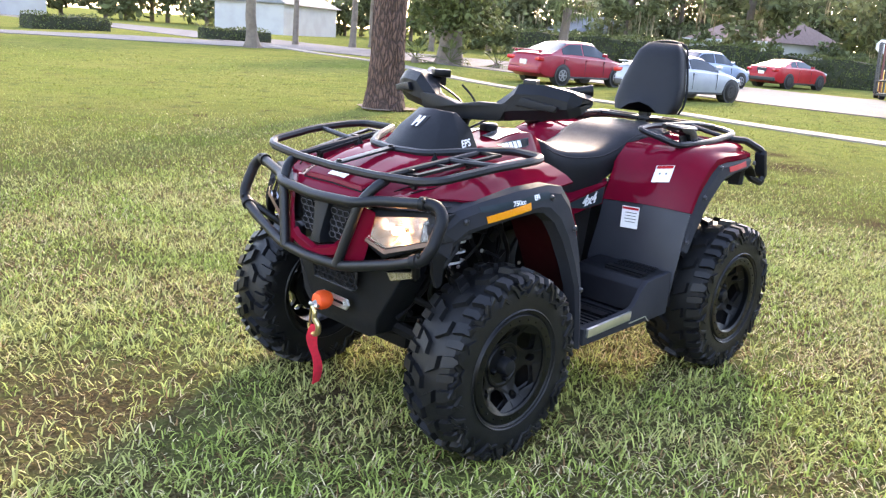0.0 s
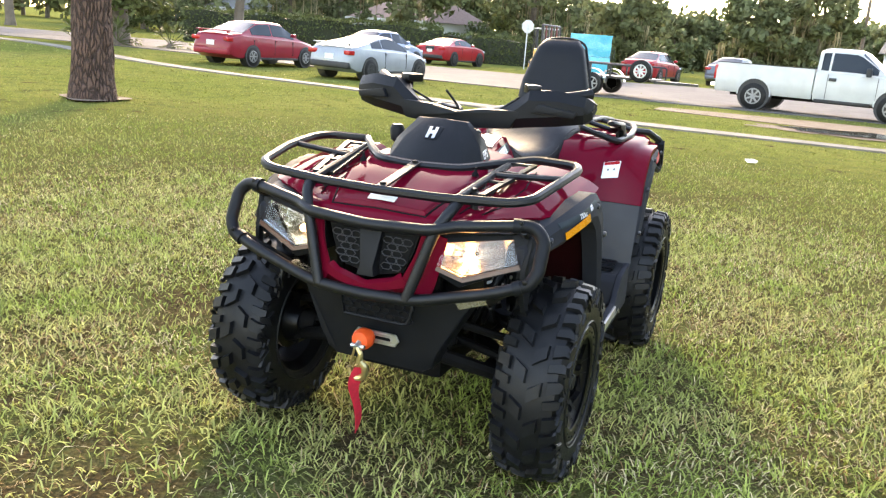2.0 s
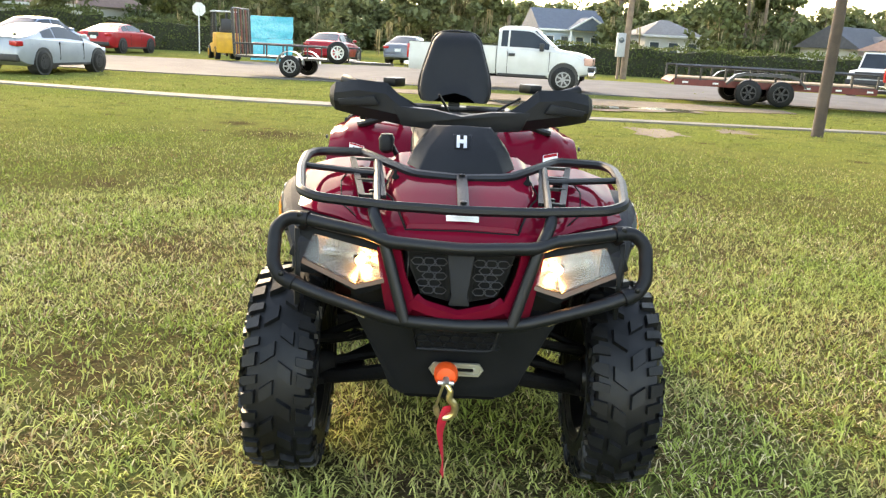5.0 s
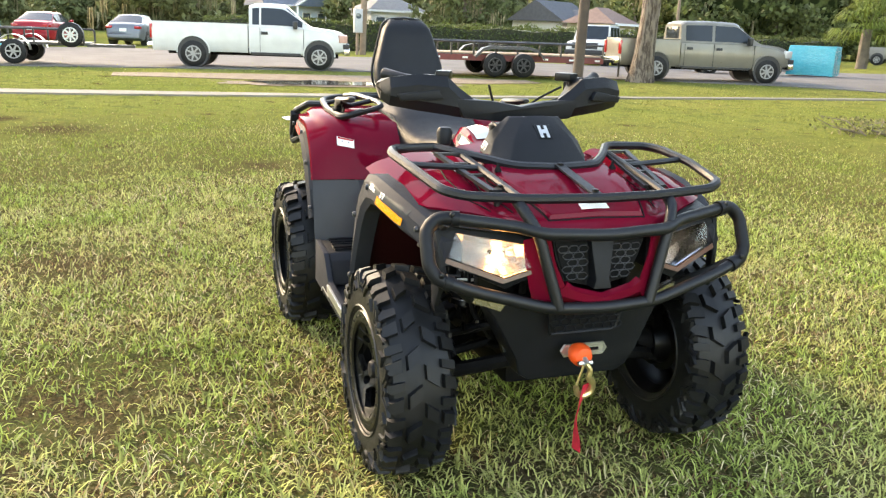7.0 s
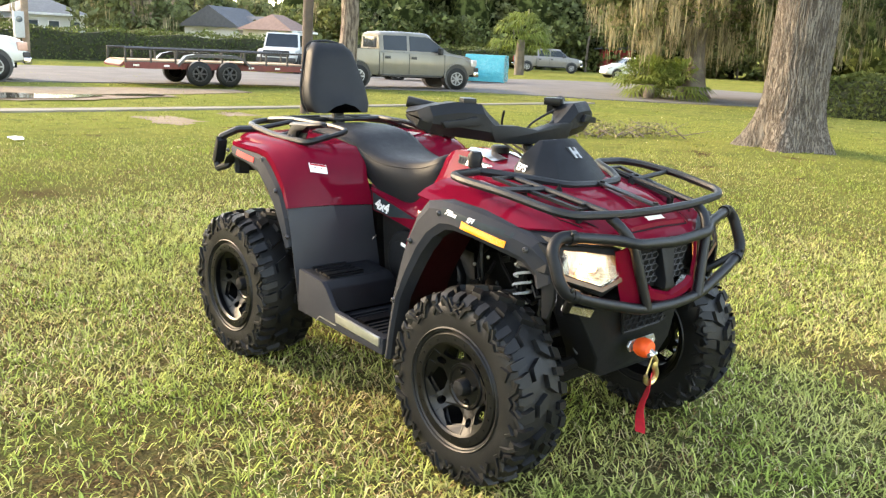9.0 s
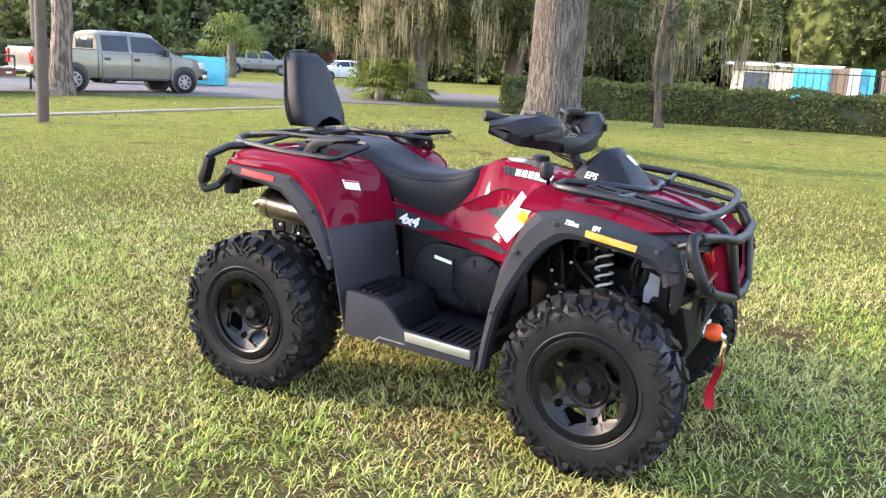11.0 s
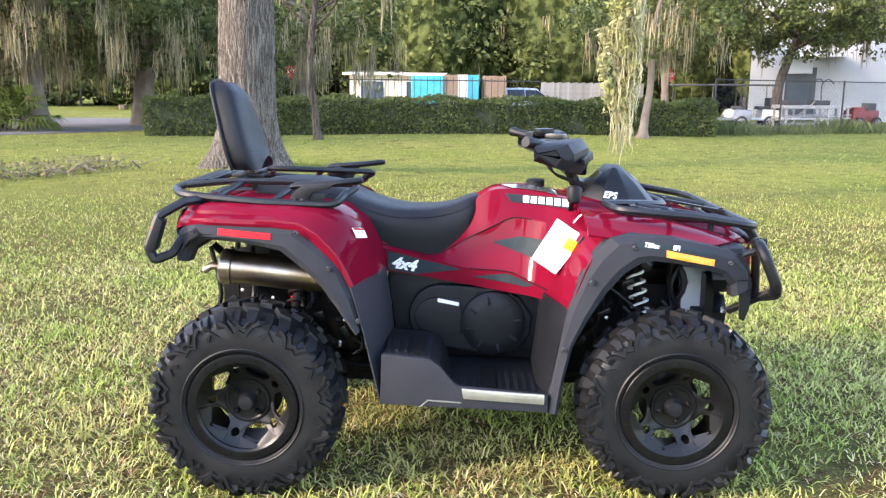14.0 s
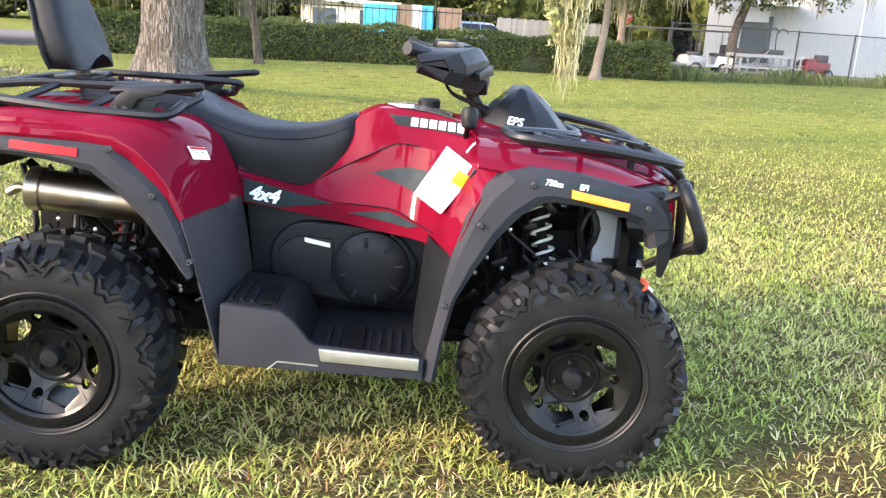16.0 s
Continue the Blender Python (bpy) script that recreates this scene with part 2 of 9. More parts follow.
    def mesh(self, name, mats, smooth=True, bevel=0.0, angle=40, segments=2, weld=False):
        me = bpy.data.meshes.new(name)
        me.from_pydata(self.v, [], self.f)
        for m in mats if isinstance(mats, (list, tuple)) else [mats]:
            me.materials.append(m)
        bm = bmesh.new()
        bm.from_mesh(me)
        for f, s in zip(bm.faces, self.m):
            f.material_index = s
        if weld:
            bmesh.ops.remove_doubles(bm, verts=bm.verts, dist=0.0004)
        bmesh.ops.recalc_face_normals(bm, faces=bm.faces)
        if bevel:
            edges = [e for e in bm.edges if len(e.link_faces) == 2 and e.calc_face_angle(0) > radians(25)]
            bmesh.ops.bevel(bm, geom=edges, offset=bevel, segments=segments, profile=0.6, affect="EDGES", clamp_overlap=True)
        for f in bm.faces:
            f.smooth = smooth
        if smooth:
            for e in bm.edges:
                if len(e.link_faces) == 2 and e.calc_face_angle(0) > radians(angle):
                    e.smooth = False
        bm.to_mesh(me)
        bm.free()
        return me


def part(name, geo, mats, parent, label="", smooth=True, bevel=0.0, angle=40, segments=2, weld=False):
    """One mesh object under a thing or under a part."""
    me = geo if isinstance(geo, bpy.types.Mesh) else geo.mesh(name, mats, smooth, bevel, angle, segments, weld)
    ob = new(name, me)
    ob.parent = parent
    if label:
        ob["label"] = label
    return ob


def thing(name, label, category, at=(0, 0, 0), turn=0.0, group="", kind="", lean=(0, 0)):
    """An empty at a thing's base, to which its parts are put."""
    e = new(name)
    e.empty_display_size = 0.1
    e.matrix_basis = pose(*at, lean[0], lean[1], turn)
    return tagged(e, label, category, group, kind)


def solid(name, geo, mats, label, category="", group="", kind="", smooth=True, bevel=0.0, at=None, angle=40, weld=False):
    """A thing that is one mesh."""
    ob = new(name, geo if isinstance(geo, bpy.types.Mesh) else geo.mesh(name, mats, smooth, bevel, angle, 2, weld))
    if at is not None:
        ob.matrix_basis = at
    return tagged(ob, label, category, group, kind)


def bent(pts, r=0.05, n=4):
    """A line of points with its corners rounded."""
    pts = [Vector(p) for p in pts]
    out = [pts[0]]
    for a, b, c in zip(pts, pts[1:], pts[2:]):
        d1, d2 = (a - b), (c - b)
        k = min(r, d1.length * 0.45, d2.length * 0.45)
        p, q = b + d1.normalized() * k, b + d2.normalized() * k
        for i in range(n + 1):
            t = i / n
            out.append(p * (1 - t) ** 2 + b * 2 * t * (1 - t) + q * t * t)
    return out + [pts[-1]]


def mirrored(pts):
    return [(x, -y, z) for x, y, z in pts]


def across(half):
    """A line that runs from one side over the middle to the other; half goes from the side (y > 0) to the middle."""
    return list(half) + [(x, -y, z) for x, y, z in reversed(half) if abs(y) > 1e-6]


def lettering(text, size, slant=0.0, bold=0.0):
    """The flat mesh of a word, as lists of vertices and faces in the plane."""
    cu = bpy.data.curves.new("word", "FONT")
    cu.body, cu.size, cu.shear, cu.offset = text, size, slant, bold
    ob = bpy.data.objects.new("word", cu)
    me = ob.to_mesh()
    v = [tuple(p.co) for p in me.vertices]
    f = [tuple(p.vertices) for p in me.polygons]
    ob.to_mesh_clear()
    bpy.data.objects.remove(ob)
    return v, f


def ramp(x, table):
    """Values between the rows of a table, straight from one to the next."""
    if x <= table[0][0]:
        return table[0][1]
    for (a, u), (b, v) in zip(table, table[1:]):
        if x <= b:
            return u + (v - u) * (x - a) / (b - a)
    return table[-1][1]


def spline(pts, n=4):
    """Points on a smooth line through the given ones."""
    pts = [Vector(p) for p in pts]
    out = []
    for i in range(len(pts) - 1):
        p0, p1, p2, p3 = pts[max(i - 1, 0)], pts[i], pts[i + 1], pts[min(i + 2, len(pts) - 1)]
        for k in range(n):
            t = k / n
            out.append(0.5 * ((2 * p1) + (p2 - p0) * t + (2 * p0 - 5 * p1 + 4 * p2 - p3) * t * t + (3 * p1 - p0 - 3 * p2 + p3) * t ** 3))
    return out + [pts[-1]]


# ---- ground, road, path ----
def lawn_material():
    m = bpy.data.materials.new("lawn soil and thatch")
    m.use_nodes = True
    n, l = m.node_tree.nodes, m.node_tree.links
    b = n["Principled BSDF"]
    b.inputs["Roughness"].default_value = 0.9
    b.inputs["Specular IOR Level"].default_value = 0.0
    co = n.new("ShaderNodeTexCoord").outputs["Object"]

    def noisy(scale, detail, lo, hi):
        t = n.new("ShaderNodeTexNoise")
        t.inputs["Scale"].default_value, t.inputs["Detail"].default_value = scale, detail
        l.new(co, t.inputs["Vector"])
        r = n.new("ShaderNodeMapRange")
        r.inputs["From Min"].default_value, r.inputs["From Max"].default_value = lo, hi
        l.new(t.outputs[0], r.inputs["Value"])
        return r.outputs[0]

    def mixed(f, a, b):
        x = n.new("ShaderNodeMix")
        x.data_type = "RGBA"
        l.new(f, x.inputs["Factor"])
        for k, v in (("A", a), ("B", b)):
            if isinstance(v, tuple):
                x.inputs[k].default_value = (*v, 1)
            else:
                l.new(v, x.inputs[k])
        return x.outputs["Result"]

    base = mixed(noisy(0.35, 4, 0.35, 0.65), (0.160, 0.178, 0.043), (0.212, 0.203, 0.060))
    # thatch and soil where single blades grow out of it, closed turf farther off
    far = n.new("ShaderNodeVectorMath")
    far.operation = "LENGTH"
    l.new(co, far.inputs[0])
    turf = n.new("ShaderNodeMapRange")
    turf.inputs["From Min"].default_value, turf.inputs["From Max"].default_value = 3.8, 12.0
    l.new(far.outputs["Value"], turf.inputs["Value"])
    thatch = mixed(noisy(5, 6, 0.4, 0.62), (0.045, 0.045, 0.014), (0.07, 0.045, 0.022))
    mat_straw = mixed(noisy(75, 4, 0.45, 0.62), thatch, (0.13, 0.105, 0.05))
    # near-black flecks paint the shade between blades into the thatch
    shaded_gaps = mixed(noisy(120, 3, 0.55, 0.68), mat_straw, (0.018, 0.016, 0.008))
    base = mixed(turf.outputs[0], shaded_gaps, base)
    fine = mixed(noisy(14, 5, 0.46, 0.8), base, (0.095, 0.110, 0.034))
    fine = mixed(noisy(2.4, 7, 0.5, 0.72), fine, (0.100, 0.112, 0.036))
    soil = mixed(noisy(1.7, 5, 0.62, 0.74), fine, (0.07, 0.045, 0.026))
    # trodden spots of damp brown earth, with ragged edges
    ragged = n.new("ShaderNodeTexNoise")
    ragged.inputs["Scale"].default_value, ragged.inputs["Detail"].default_value = 7, 5
    l.new(co, ragged.inputs["Vector"])
    for spot, size in TRODDEN:
        away = n.new("ShaderNodeVectorMath")
        away.operation = "DISTANCE"
        away.inputs[1].default_value = (*spot, 0)
        l.new(co, away.inputs[0])
        edge = n.new("ShaderNodeMath")
        edge.operation = "MULTIPLY_ADD"
        edge.inputs[1].default_value = size * 1.6
        l.new(ragged.outputs[0], edge.inputs[0])
        l.new(away.outputs["Value"], edge.inputs[2])
        bare = n.new("ShaderNodeMapRange")
        bare.inputs["From Min"].default_value, bare.inputs["From Max"].default_value = size * 1.85, size * 1.0
        l.new(edge.outputs[0], bare.inputs["Value"])
        crumbs = mixed(noisy(60, 5, 0.4, 0.62), (0.046, 0.032, 0.016), (0.105, 0.078, 0.038))
        soil = mixed(bare.outputs[0], soil, crumbs)
    l.new(soil, b.inputs["Base Color"])
    bu = n.new("ShaderNodeBump")
    bu.inputs["Strength"].default_value, bu.inputs["Distance"].default_value = 0.8, 0.03
    l.new(noisy(45, 5, 0.2, 0.8), bu.inputs["Height"])
    l.new(bu.outputs[0], b.inputs["Normal"])
    return m


TRODDEN = (((1.68, -0.6), 0.42), ((0.05, -1.5), 0.3), ((-1.9, -1.7), 0.32), ((2.9, 1.1), 0.26), ((1.15, 1.75), 0.24), ((-8.3, -2.3), 0.7), ((-9.6, -3.1), 0.4), ((-4.0, -3.0), 0.28), ((-5.2, -0.2), 0.3))
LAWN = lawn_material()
GRASS = leafy("grass blades", (0.255, 0.315, 0.072), (0.42, 0.40, 0.145), 0.6, 0.22, scale=1.6, vary=0.5, spec=0.03)
GRASS_FAR = leafy("closed turf", (0.210, 0.240, 0.058), (0.275, 0.275, 0.085), 0.8, 0.2, scale=0.5, vary=0.15, spec=0.0)
GRASS_MID = leafy("lawn blades", (0.230, 0.272, 0.064), (0.325, 0.315, 0.110), 0.7, 0.2, scale=0.9, vary=0.42, spec=0.0)
STRAW = leafy("dry grass blades", (0.62, 0.52, 0.30), (0.42, 0.32, 0.15), 0.7, 0.2)
DEAD = leafy("dead brown grass blades", (0.19, 0.105, 0.045), (0.32, 0.20, 0.09), 0.8, 0.15)
ASPHALT = material("pale worn asphalt", (0.145, 0.132, 0.123), 0.85, second=(0.100, 0.092, 0.087), scale=0.8, detail=8, bump=0.4, bump_scale=60, spec=0.12)
CONCRETE = material("pale concrete", (0.225, 0.20, 0.165), 0.85, second=(0.155, 0.135, 0.105), scale=1.2, detail=8, bump=0.3, bump_scale=50, spec=0.15)
DIRT = material("brown leaf litter", (0.14, 0.095, 0.06), 0.95, second=(0.22, 0.16, 0.10), scale=3, detail=8, bump=0.8, bump_scale=25)
WATER = material("muddy puddle water", (0.05, 0.045, 0.035), 0.04, scale=2, spec=0.6)


def rise(x, y):
    """Height of the ground: level, with slight swells away from the machine."""
    d = max(0.0, math.hypot(x, y) - 6)
    k = min(1.0, d / 12)
    mound = 0.2 * math.exp(-((x + 3.55) ** 2 + (y - 10.3) ** 2) / 7.0)
    return mound * min(1.0, d / 2) + k * 0.05 * (math.sin(x * 0.31 + 1.3) * math.cos(y * 0.27) + 0.6 * math.sin(x * 0.11 - y * 0.17))


axis = [-900, -400, -200, -120, -90, -70] + [-60 + k for k in range(121)] + [70, 90, 120, 200, 400, 900]
rows = [[(x, y, rise(x, y) if abs(x) < 60 and abs(y) < 60 else 0) for x in axis] for y in axis]
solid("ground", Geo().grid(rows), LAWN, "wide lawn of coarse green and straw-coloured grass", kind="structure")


def strip(left, right, lift, n=10):
    """A flat band of ground between two lines."""
    a, b = spline([(*p, 0) for p in left], n), spline([(*p, 0) for p in right], n)
    rows = []
    for p, q in zip(a, b):
        row = []
        for k in range(5):
            c = p + (q - p) * k / 4
            row.append((c.x, c.y, rise(c.x, c.y) + lift))
        rows.append(row)
    lip = [[(r[0][0], r[0][1], r[0][2] - 0.3), r[0]] for r in rows]
    rip = [[r[-1], (r[-1][0], r[-1][1], r[-1][2] - 0.3)] for r in rows]
    return Geo().grid(rows).grid(lip).grid(rip)


road_near = [(-24.5, -140), (-24.2, -60), (-23.6, -20), (-22.8, -9), (-22.4, -2), (-22.4, 6), (-21.8, 12), (-18.5, 17.5), (-14.5, 20.5), (-11.5, 26), (-9, 31), (10, 33), (60, 36)]
road_far = [(-34, -140), (-34, -60), (-34.5, -20), (-36, -9), (-37, -2), (-34, 6), (-33, 12), (-32, 22), (-30, 30), (-27, 36), (-20, 39), (10, 40), (60, 43)]
solid("road", strip(road_near, road_far, 0.03), ASPHALT, "pale grey worn asphalt road", kind="structure", smooth=False)
walk_a = [(-24.5, -40), (-19.5, -25), (-15.8, -15.4), (-14.7, -9.2), (-13.8, -5.6), (-13.55, -2), (-13.5, 3), (-13.4, 9), (-13.3, 15), (-13.4, 18)]
walk_b = [(-25.3, -40), (-20.3, -25.2), (-16.6, -15.7), (-15.45, -9.4), (-14.55, -5.75), (-14.28, -2), (-14.0, 3), (-13.78, 9), (-13.65, 15), (-13.75, 18)]
solid("pavement", strip(walk_a, walk_b, 0.035), CONCRETE, "narrow pale concrete footpath across the lawn", kind="structure", smooth=False)
far_a = [(-4, -36), (-12, -37.5), (-21, -37), (-27, -32), (-31, -28)]
far_b = [(-2, -42), (-12, -43), (-24, -43), (-33, -37), (-36, -31)]
solid("side_street", strip(far_a, far_b, 0.03), ASPHALT, "pale asphalt side street", kind="structure", smooth=False)


def puddle(x, y, a, b, seed):
    random.seed(seed)
    k = [random.uniform(0.7, 1.2) for _ in range(14)]
    ring = [(x + a * k[i] * math.cos(2 * math.pi * i / 14), y + b * k[i] * math.sin(2 * math.pi * i / 14), rise(x, y) + 0.03) for i in range(14)]
    ring = spline(ring + ring[:1], 3)[:-1]
    g = Geo().add(ring, [tuple(range(len(ring)))])
    solid("puddle", g, WATER, "shallow muddy rain puddle beside the road", kind="structure")
    ring2 = [(x + (p.x - x) * random.uniform(1.15, 1.7), y + (p.y - y) * random.uniform(1.2, 1.7), rise(x, y) + 0.012) for p in ring]
    solid("wet_dirt", Geo().add(ring2, [tuple(range(len(ring2)))]), DIRT, "bare wet dirt round a puddle", kind="structure")


puddle(-17.0, 2.9, 0.85, 1.7, 3)
puddle(-17.3, 5.6, 0.4, 0.8, 4)
mud_a = [(-18.6, -2), (-17.9, 1), (-17.7, 4), (-18.0, 7), (-18.9, 9.5)]
mud_b = [(-19.8, -2), (-20.0, 1), (-20.2, 4), (-20.4, 7), (-20.0, 9.5)]
solid("wet_dirt", strip(mud_a, mud_b, 0.016), DIRT, "wet brown verge worn bare along the road", kind="structure")


def soil_patch(x, y, r, seed, mat):
    """A trodden spot of bare brown soil, hidden in part by the blades round it."""
    random.seed(seed)
    k = [random.uniform(0.55, 1.15) for _ in range(18)]
    ring = [(x + r * k[i] * math.cos(2 * math.pi * i / 18) * 1.2, y + r * k[i] * math.sin(2 * math.pi * i / 18) * 0.85, rise(x, y) + 0.004) for i in range(18)]
    ring = [(p.x + random.uniform(-0.04, 0.04), p.y + random.uniform(-0.04, 0.04), p.z) for p in spline(ring + ring[:1], 6)[:-1]]
    solid("soil_patch", Geo().add(ring, [tuple(range(len(ring)))]), mat, "trodden patch of bare brown soil in the lawn", kind="structure")


for k, (x, y, r) in enumerate(((-11.6, 3.9, 0.7), (-12.4, 5.6, 0.5))):
    soil_patch(x, y, r, 30 + k, DIRT)


def blades(count, inner, outer, long, wide, seed, dry):
    """Grass blades scattered over a ring of lawn, denser near the middle, as one mesh."""
    rng = np.random.default_rng(seed)
    r = np.sqrt(rng.uniform(inner ** 2, outer ** 2, count))
    a = rng.uniform(0, 2 * np.pi, count)
    # tufts: pull blades towards random centres
    x, y = r * np.cos(a), r * np.sin(a)
    cx, cy = np.round(x / 0.09) * 0.09, np.round(y / 0.09) * 0.09
    h = np.sin(cx * 127.1 + cy * 311.7) * 43758.5453
    h = h - np.floor(h)
    pull = 0.24 * (h > 0.5)
    x = x + (cx + (h - 0.5) * 0.16 - x) * pull
    y = y + (cy + (np.modf(h * 7.3)[0] - 0.5) * 0.16 - y) * pull
    clump = np.sin(x * 17 + 3 * np.sin(y * 9)) * np.cos(y * 15 + 2 * np.sin(x * 7))
    patch = np.sin(x * 1.7 + 2 * np.sin(y * 0.9)) * np.cos(y * 1.3 + np.sin(x * 1.1)) + 0.6 * np.sin(x * 4.1 + y * 3.3)
    keep = rng.uniform(-1.7, 1.2, count) < patch * 0.52 + clump * 0.5 + 0.42 if not dry else rng.uniform(-1.2, 1.6, count) > patch * 0.9
    # each ring thins out into the next
    d = np.hypot(x, y)
    keep = keep & (rng.uniform(0, 1, count) < np.clip((outer - d) / 1.6, 0, 1)) & (rng.uniform(0, 1, count) < (np.clip((d - inner) / 1.6, 0, 1) if inner else 1))
    # sparser beyond the walker
    beyond = np.minimum(x - 3.6 + 1.25 * np.maximum(0, -2.6 - y) * (x > -0.5), x - 1.4 - 0.6 * np.maximum(y + 2.75, -1))
    beyond = beyond + 0.5 * np.sin(x * 1.3 + 2 * np.sin(y * 0.8)) + 0.4 * np.sin(y * 2.1)
    keep = keep & (rng.uniform(0, 1, count) < np.clip(1.1 - beyond / 3.0, 0.2, 1))
    # trodden spots where the soil shows
    for bx, by, br in ((1.65, -0.62, 0.5), (0.0, -1.5, 0.4), (1.15, 1.75, 0.3), (-1.9, -1.7, 0.45), (2.9, 1.1, 0.35), (0.9, -2.3, 0.3), (-5.3, 7.6, 0.6), (-2.6, 1.9, 0.5), (-8.3, -2.3, 1.1), (-9.6, -3.1, 0.7), (-4.0, -3.0, 0.5), (-5.2, -0.2, 0.5), (4.6, 3.2, 0.5), (-11.6, 3.9, 0.7), (-12.4, 5.6, 0.6), (-17.3, 5.6, 1.0), (-17.0, 2.9, 1.9), (-19.2, 2.0, 2.2), (-19.3, 6.0, 2.2)):
        q = np.hypot(x - bx, y - by) / br + 0.35 * np.sin(x * 11 + y * 7) * np.cos(y * 13)
        keep = keep & (rng.uniform(0, 1, count) < np.clip(q - 0.35, 0.45 if dry else 0.3, 1))
    x, y, h = x[keep], y[keep], h[keep]
    n = len(x)
    L = long * rng.uniform(0.35, 1.4, n) * (0.7 + 0.6 * h)
    W = wide * rng.uniform(0.6, 1.3, n)
    th = rng.uniform(0, 2 * np.pi, n)
    lean = rng.uniform(0.8, 2.5, n) if not dry else rng.uniform(1.2, 2.4, n)
    d = np.stack([np.cos(th), np.sin(th)], 1)
    s = np.stack([-np.sin(th), np.cos(th)], 1) * W[:, None] / 2
    z0 = np.array([rise(px, py) for px, py in zip(x, y)]) if outer > 6 else np.zeros(n)
    base = np.stack([x, y], 1)
    mid = base + d * (L * np.sin(lean * 0.55) * 0.55)[:, None]
    tip = base + d * (L * (np.sin(lean * 0.55) * 0.55 + np.sin(lean * 1.15) * 0.5))[:, None]
    zm, zt = L * np.cos(lean * 0.55) * 0.55, L * (np.cos(lean * 0.55) * 0.55 + np.cos(lean * 1.15) * 0.5)
    zt = np.maximum(zt, 0.005 + rng.uniform(0, 0.018, n) * (outer < 11))
    v = np.zeros((n, 5, 3), np.float32)
    v[:, 0, :2], v[:, 1, :2], v[:, 2, :2], v[:, 3, :2], v[:, 4, :2] = base - s, base + s, mid + s * 0.85, mid - s * 0.85, tip
    v[:, 0, 2] = v[:, 1, 2] = z0 - 0.004
    v[:, 2, 2] = v[:, 3, 2] = z0 + zm
    v[:, 4, 2] = z0 + zt
    me = bpy.data.meshes.new("grass")
    me.vertices.add(n * 5)
    me.vertices.foreach_set("co", v.ravel())
    k = np.arange(n)[:, None] * 5
    loops = np.concatenate([k + 0, k + 1, k + 2, k + 3, k + 3, k + 2, k + 4], 1).astype(np.int32)
    me.loops.add(n * 7)
    me.loops.foreach_set("vertex_index", loops.ravel())
    me.polygons.add(n * 2)
    starts = np.stack([np.arange(n) * 7, np.arange(n) * 7 + 4], 1)
    me.polygons.foreach_set("loop_start", starts.ravel().astype(np.int32))
    me.update(calc_edges=True)
    me.polygons.foreach_set("use_smooth", np.ones(n * 2, dtype=bool))
    me.materials.append(DEAD if dry == 2 else STRAW if dry else GRASS if outer < 6 else GRASS_MID if outer < 11 else GRASS_FAR)
    return me


for inner, outer, count, long, wide in ((0, 5.2, 350000, 0.058, 0.0060), (3.6, 9.8, 290000, 0.052, 0.0073), (8.2, 18.0, 165000, 0.042, 0.0150), (16.4, 30.0, 60000, 0.05, 0.033)):
    solid("grass", blades(count, inner, outer, long, wide, int(outer * 10), False), None, "coarse green lawn grass", "grass", kind="stuff")
    if outer < 11:
        solid("grass", blades(int(count * (0.22 if outer < 6 else 0.12)), inner, outer, long * 0.85, wide * 0.8, int(outer * 10) + 2, 2), None, "dead brown grass matted in the lawn", "grass", kind="stuff")
    solid("grass", blades(int(count * (0.33 if outer < 6 else 0.15 if outer < 11 else 0.01)), inner, outer, long * 0.9, wide * 0.7, int(outer * 10) + 1, True), None, "dry straw-coloured grass lying in the lawn", "grass", kind="stuff")

# ---- the quad bike: nose towards +x, ground at z = 0 ----
atv = thing("quad_bike", "dark red quad bike with black racks and lit headlamps on grass", "quad bike")


def flipped(geo):
    g = Geo()
    g.v = [(x, -y, z) for x, y, z in geo.v]
    g.f = [tuple(reversed(f)) for f in geo.f]
    g.m = geo.m[:]
    return g


def pair(name, geo, mats, parent=atv, label="", **kw):
    """A part on each side of the machine; geo is the one with y < 0."""
    other = flipped(geo)
    return part(name, geo, mats, parent, label, **kw), part(name, other, mats, parent, label, **kw)


def skin(rows, n=3, m=3):
    """A smooth surface through a few rows of points."""
    rows = [spline(r, m) for r in rows]
    cols = [spline([r[j] for r in rows], n) for j in range(len(rows[0]))]
    return [[cols[j][i] for j in range(len(cols))] for i in range(len(cols[0]))]


def shell(rows, thick=0.006):
    """A thin sheet with an inner face and closed edges."""
    g = Geo()
    h, w = len(rows), len(rows[0])
    me = [[Vector(p) for p in r] for r in rows]
    inner = []
    for i in range(h):
        r = []
        for j in range(w):
            du = me[min(i + 1, h - 1)][j] - me[max(i - 1, 0)][j]
            dv = me[i][min(j + 1, w - 1)] - me[i][max(j - 1, 0)]
            nn = du.cross(dv)
            nn = nn.normalized() if nn.length > 1e-9 else Vector((0, 0, 1))
            r.append(me[i][j] + nn * thick)
        inner.append(r)
    g.grid(me)
    g.grid([list(reversed(r)) for r in inner])
    for a, b in ((me[0], inner[0]), (me[-1], inner[-1]), ([r[0] for r in me], [r[0] for r in inner]), ([r[-1] for r in me], [r[-1] for r in inner])):
        g.grid([a, b])
    return g


# front cowl
COWL = ((0.36, 1.0), (0.46, 0.99), (0.55, 0.98), (0.7, 0.962), (0.85, 0.93), (0.97, 0.895), (1.03, 0.868), (1.07, 0.835))
FALL = ((0, 0), (0.14, -0.004), (0.20, -0.01), (0.225, -0.03), (0.32, -0.028), (0.42, -0.04), (0.49, -0.062), (0.53, -0.085))


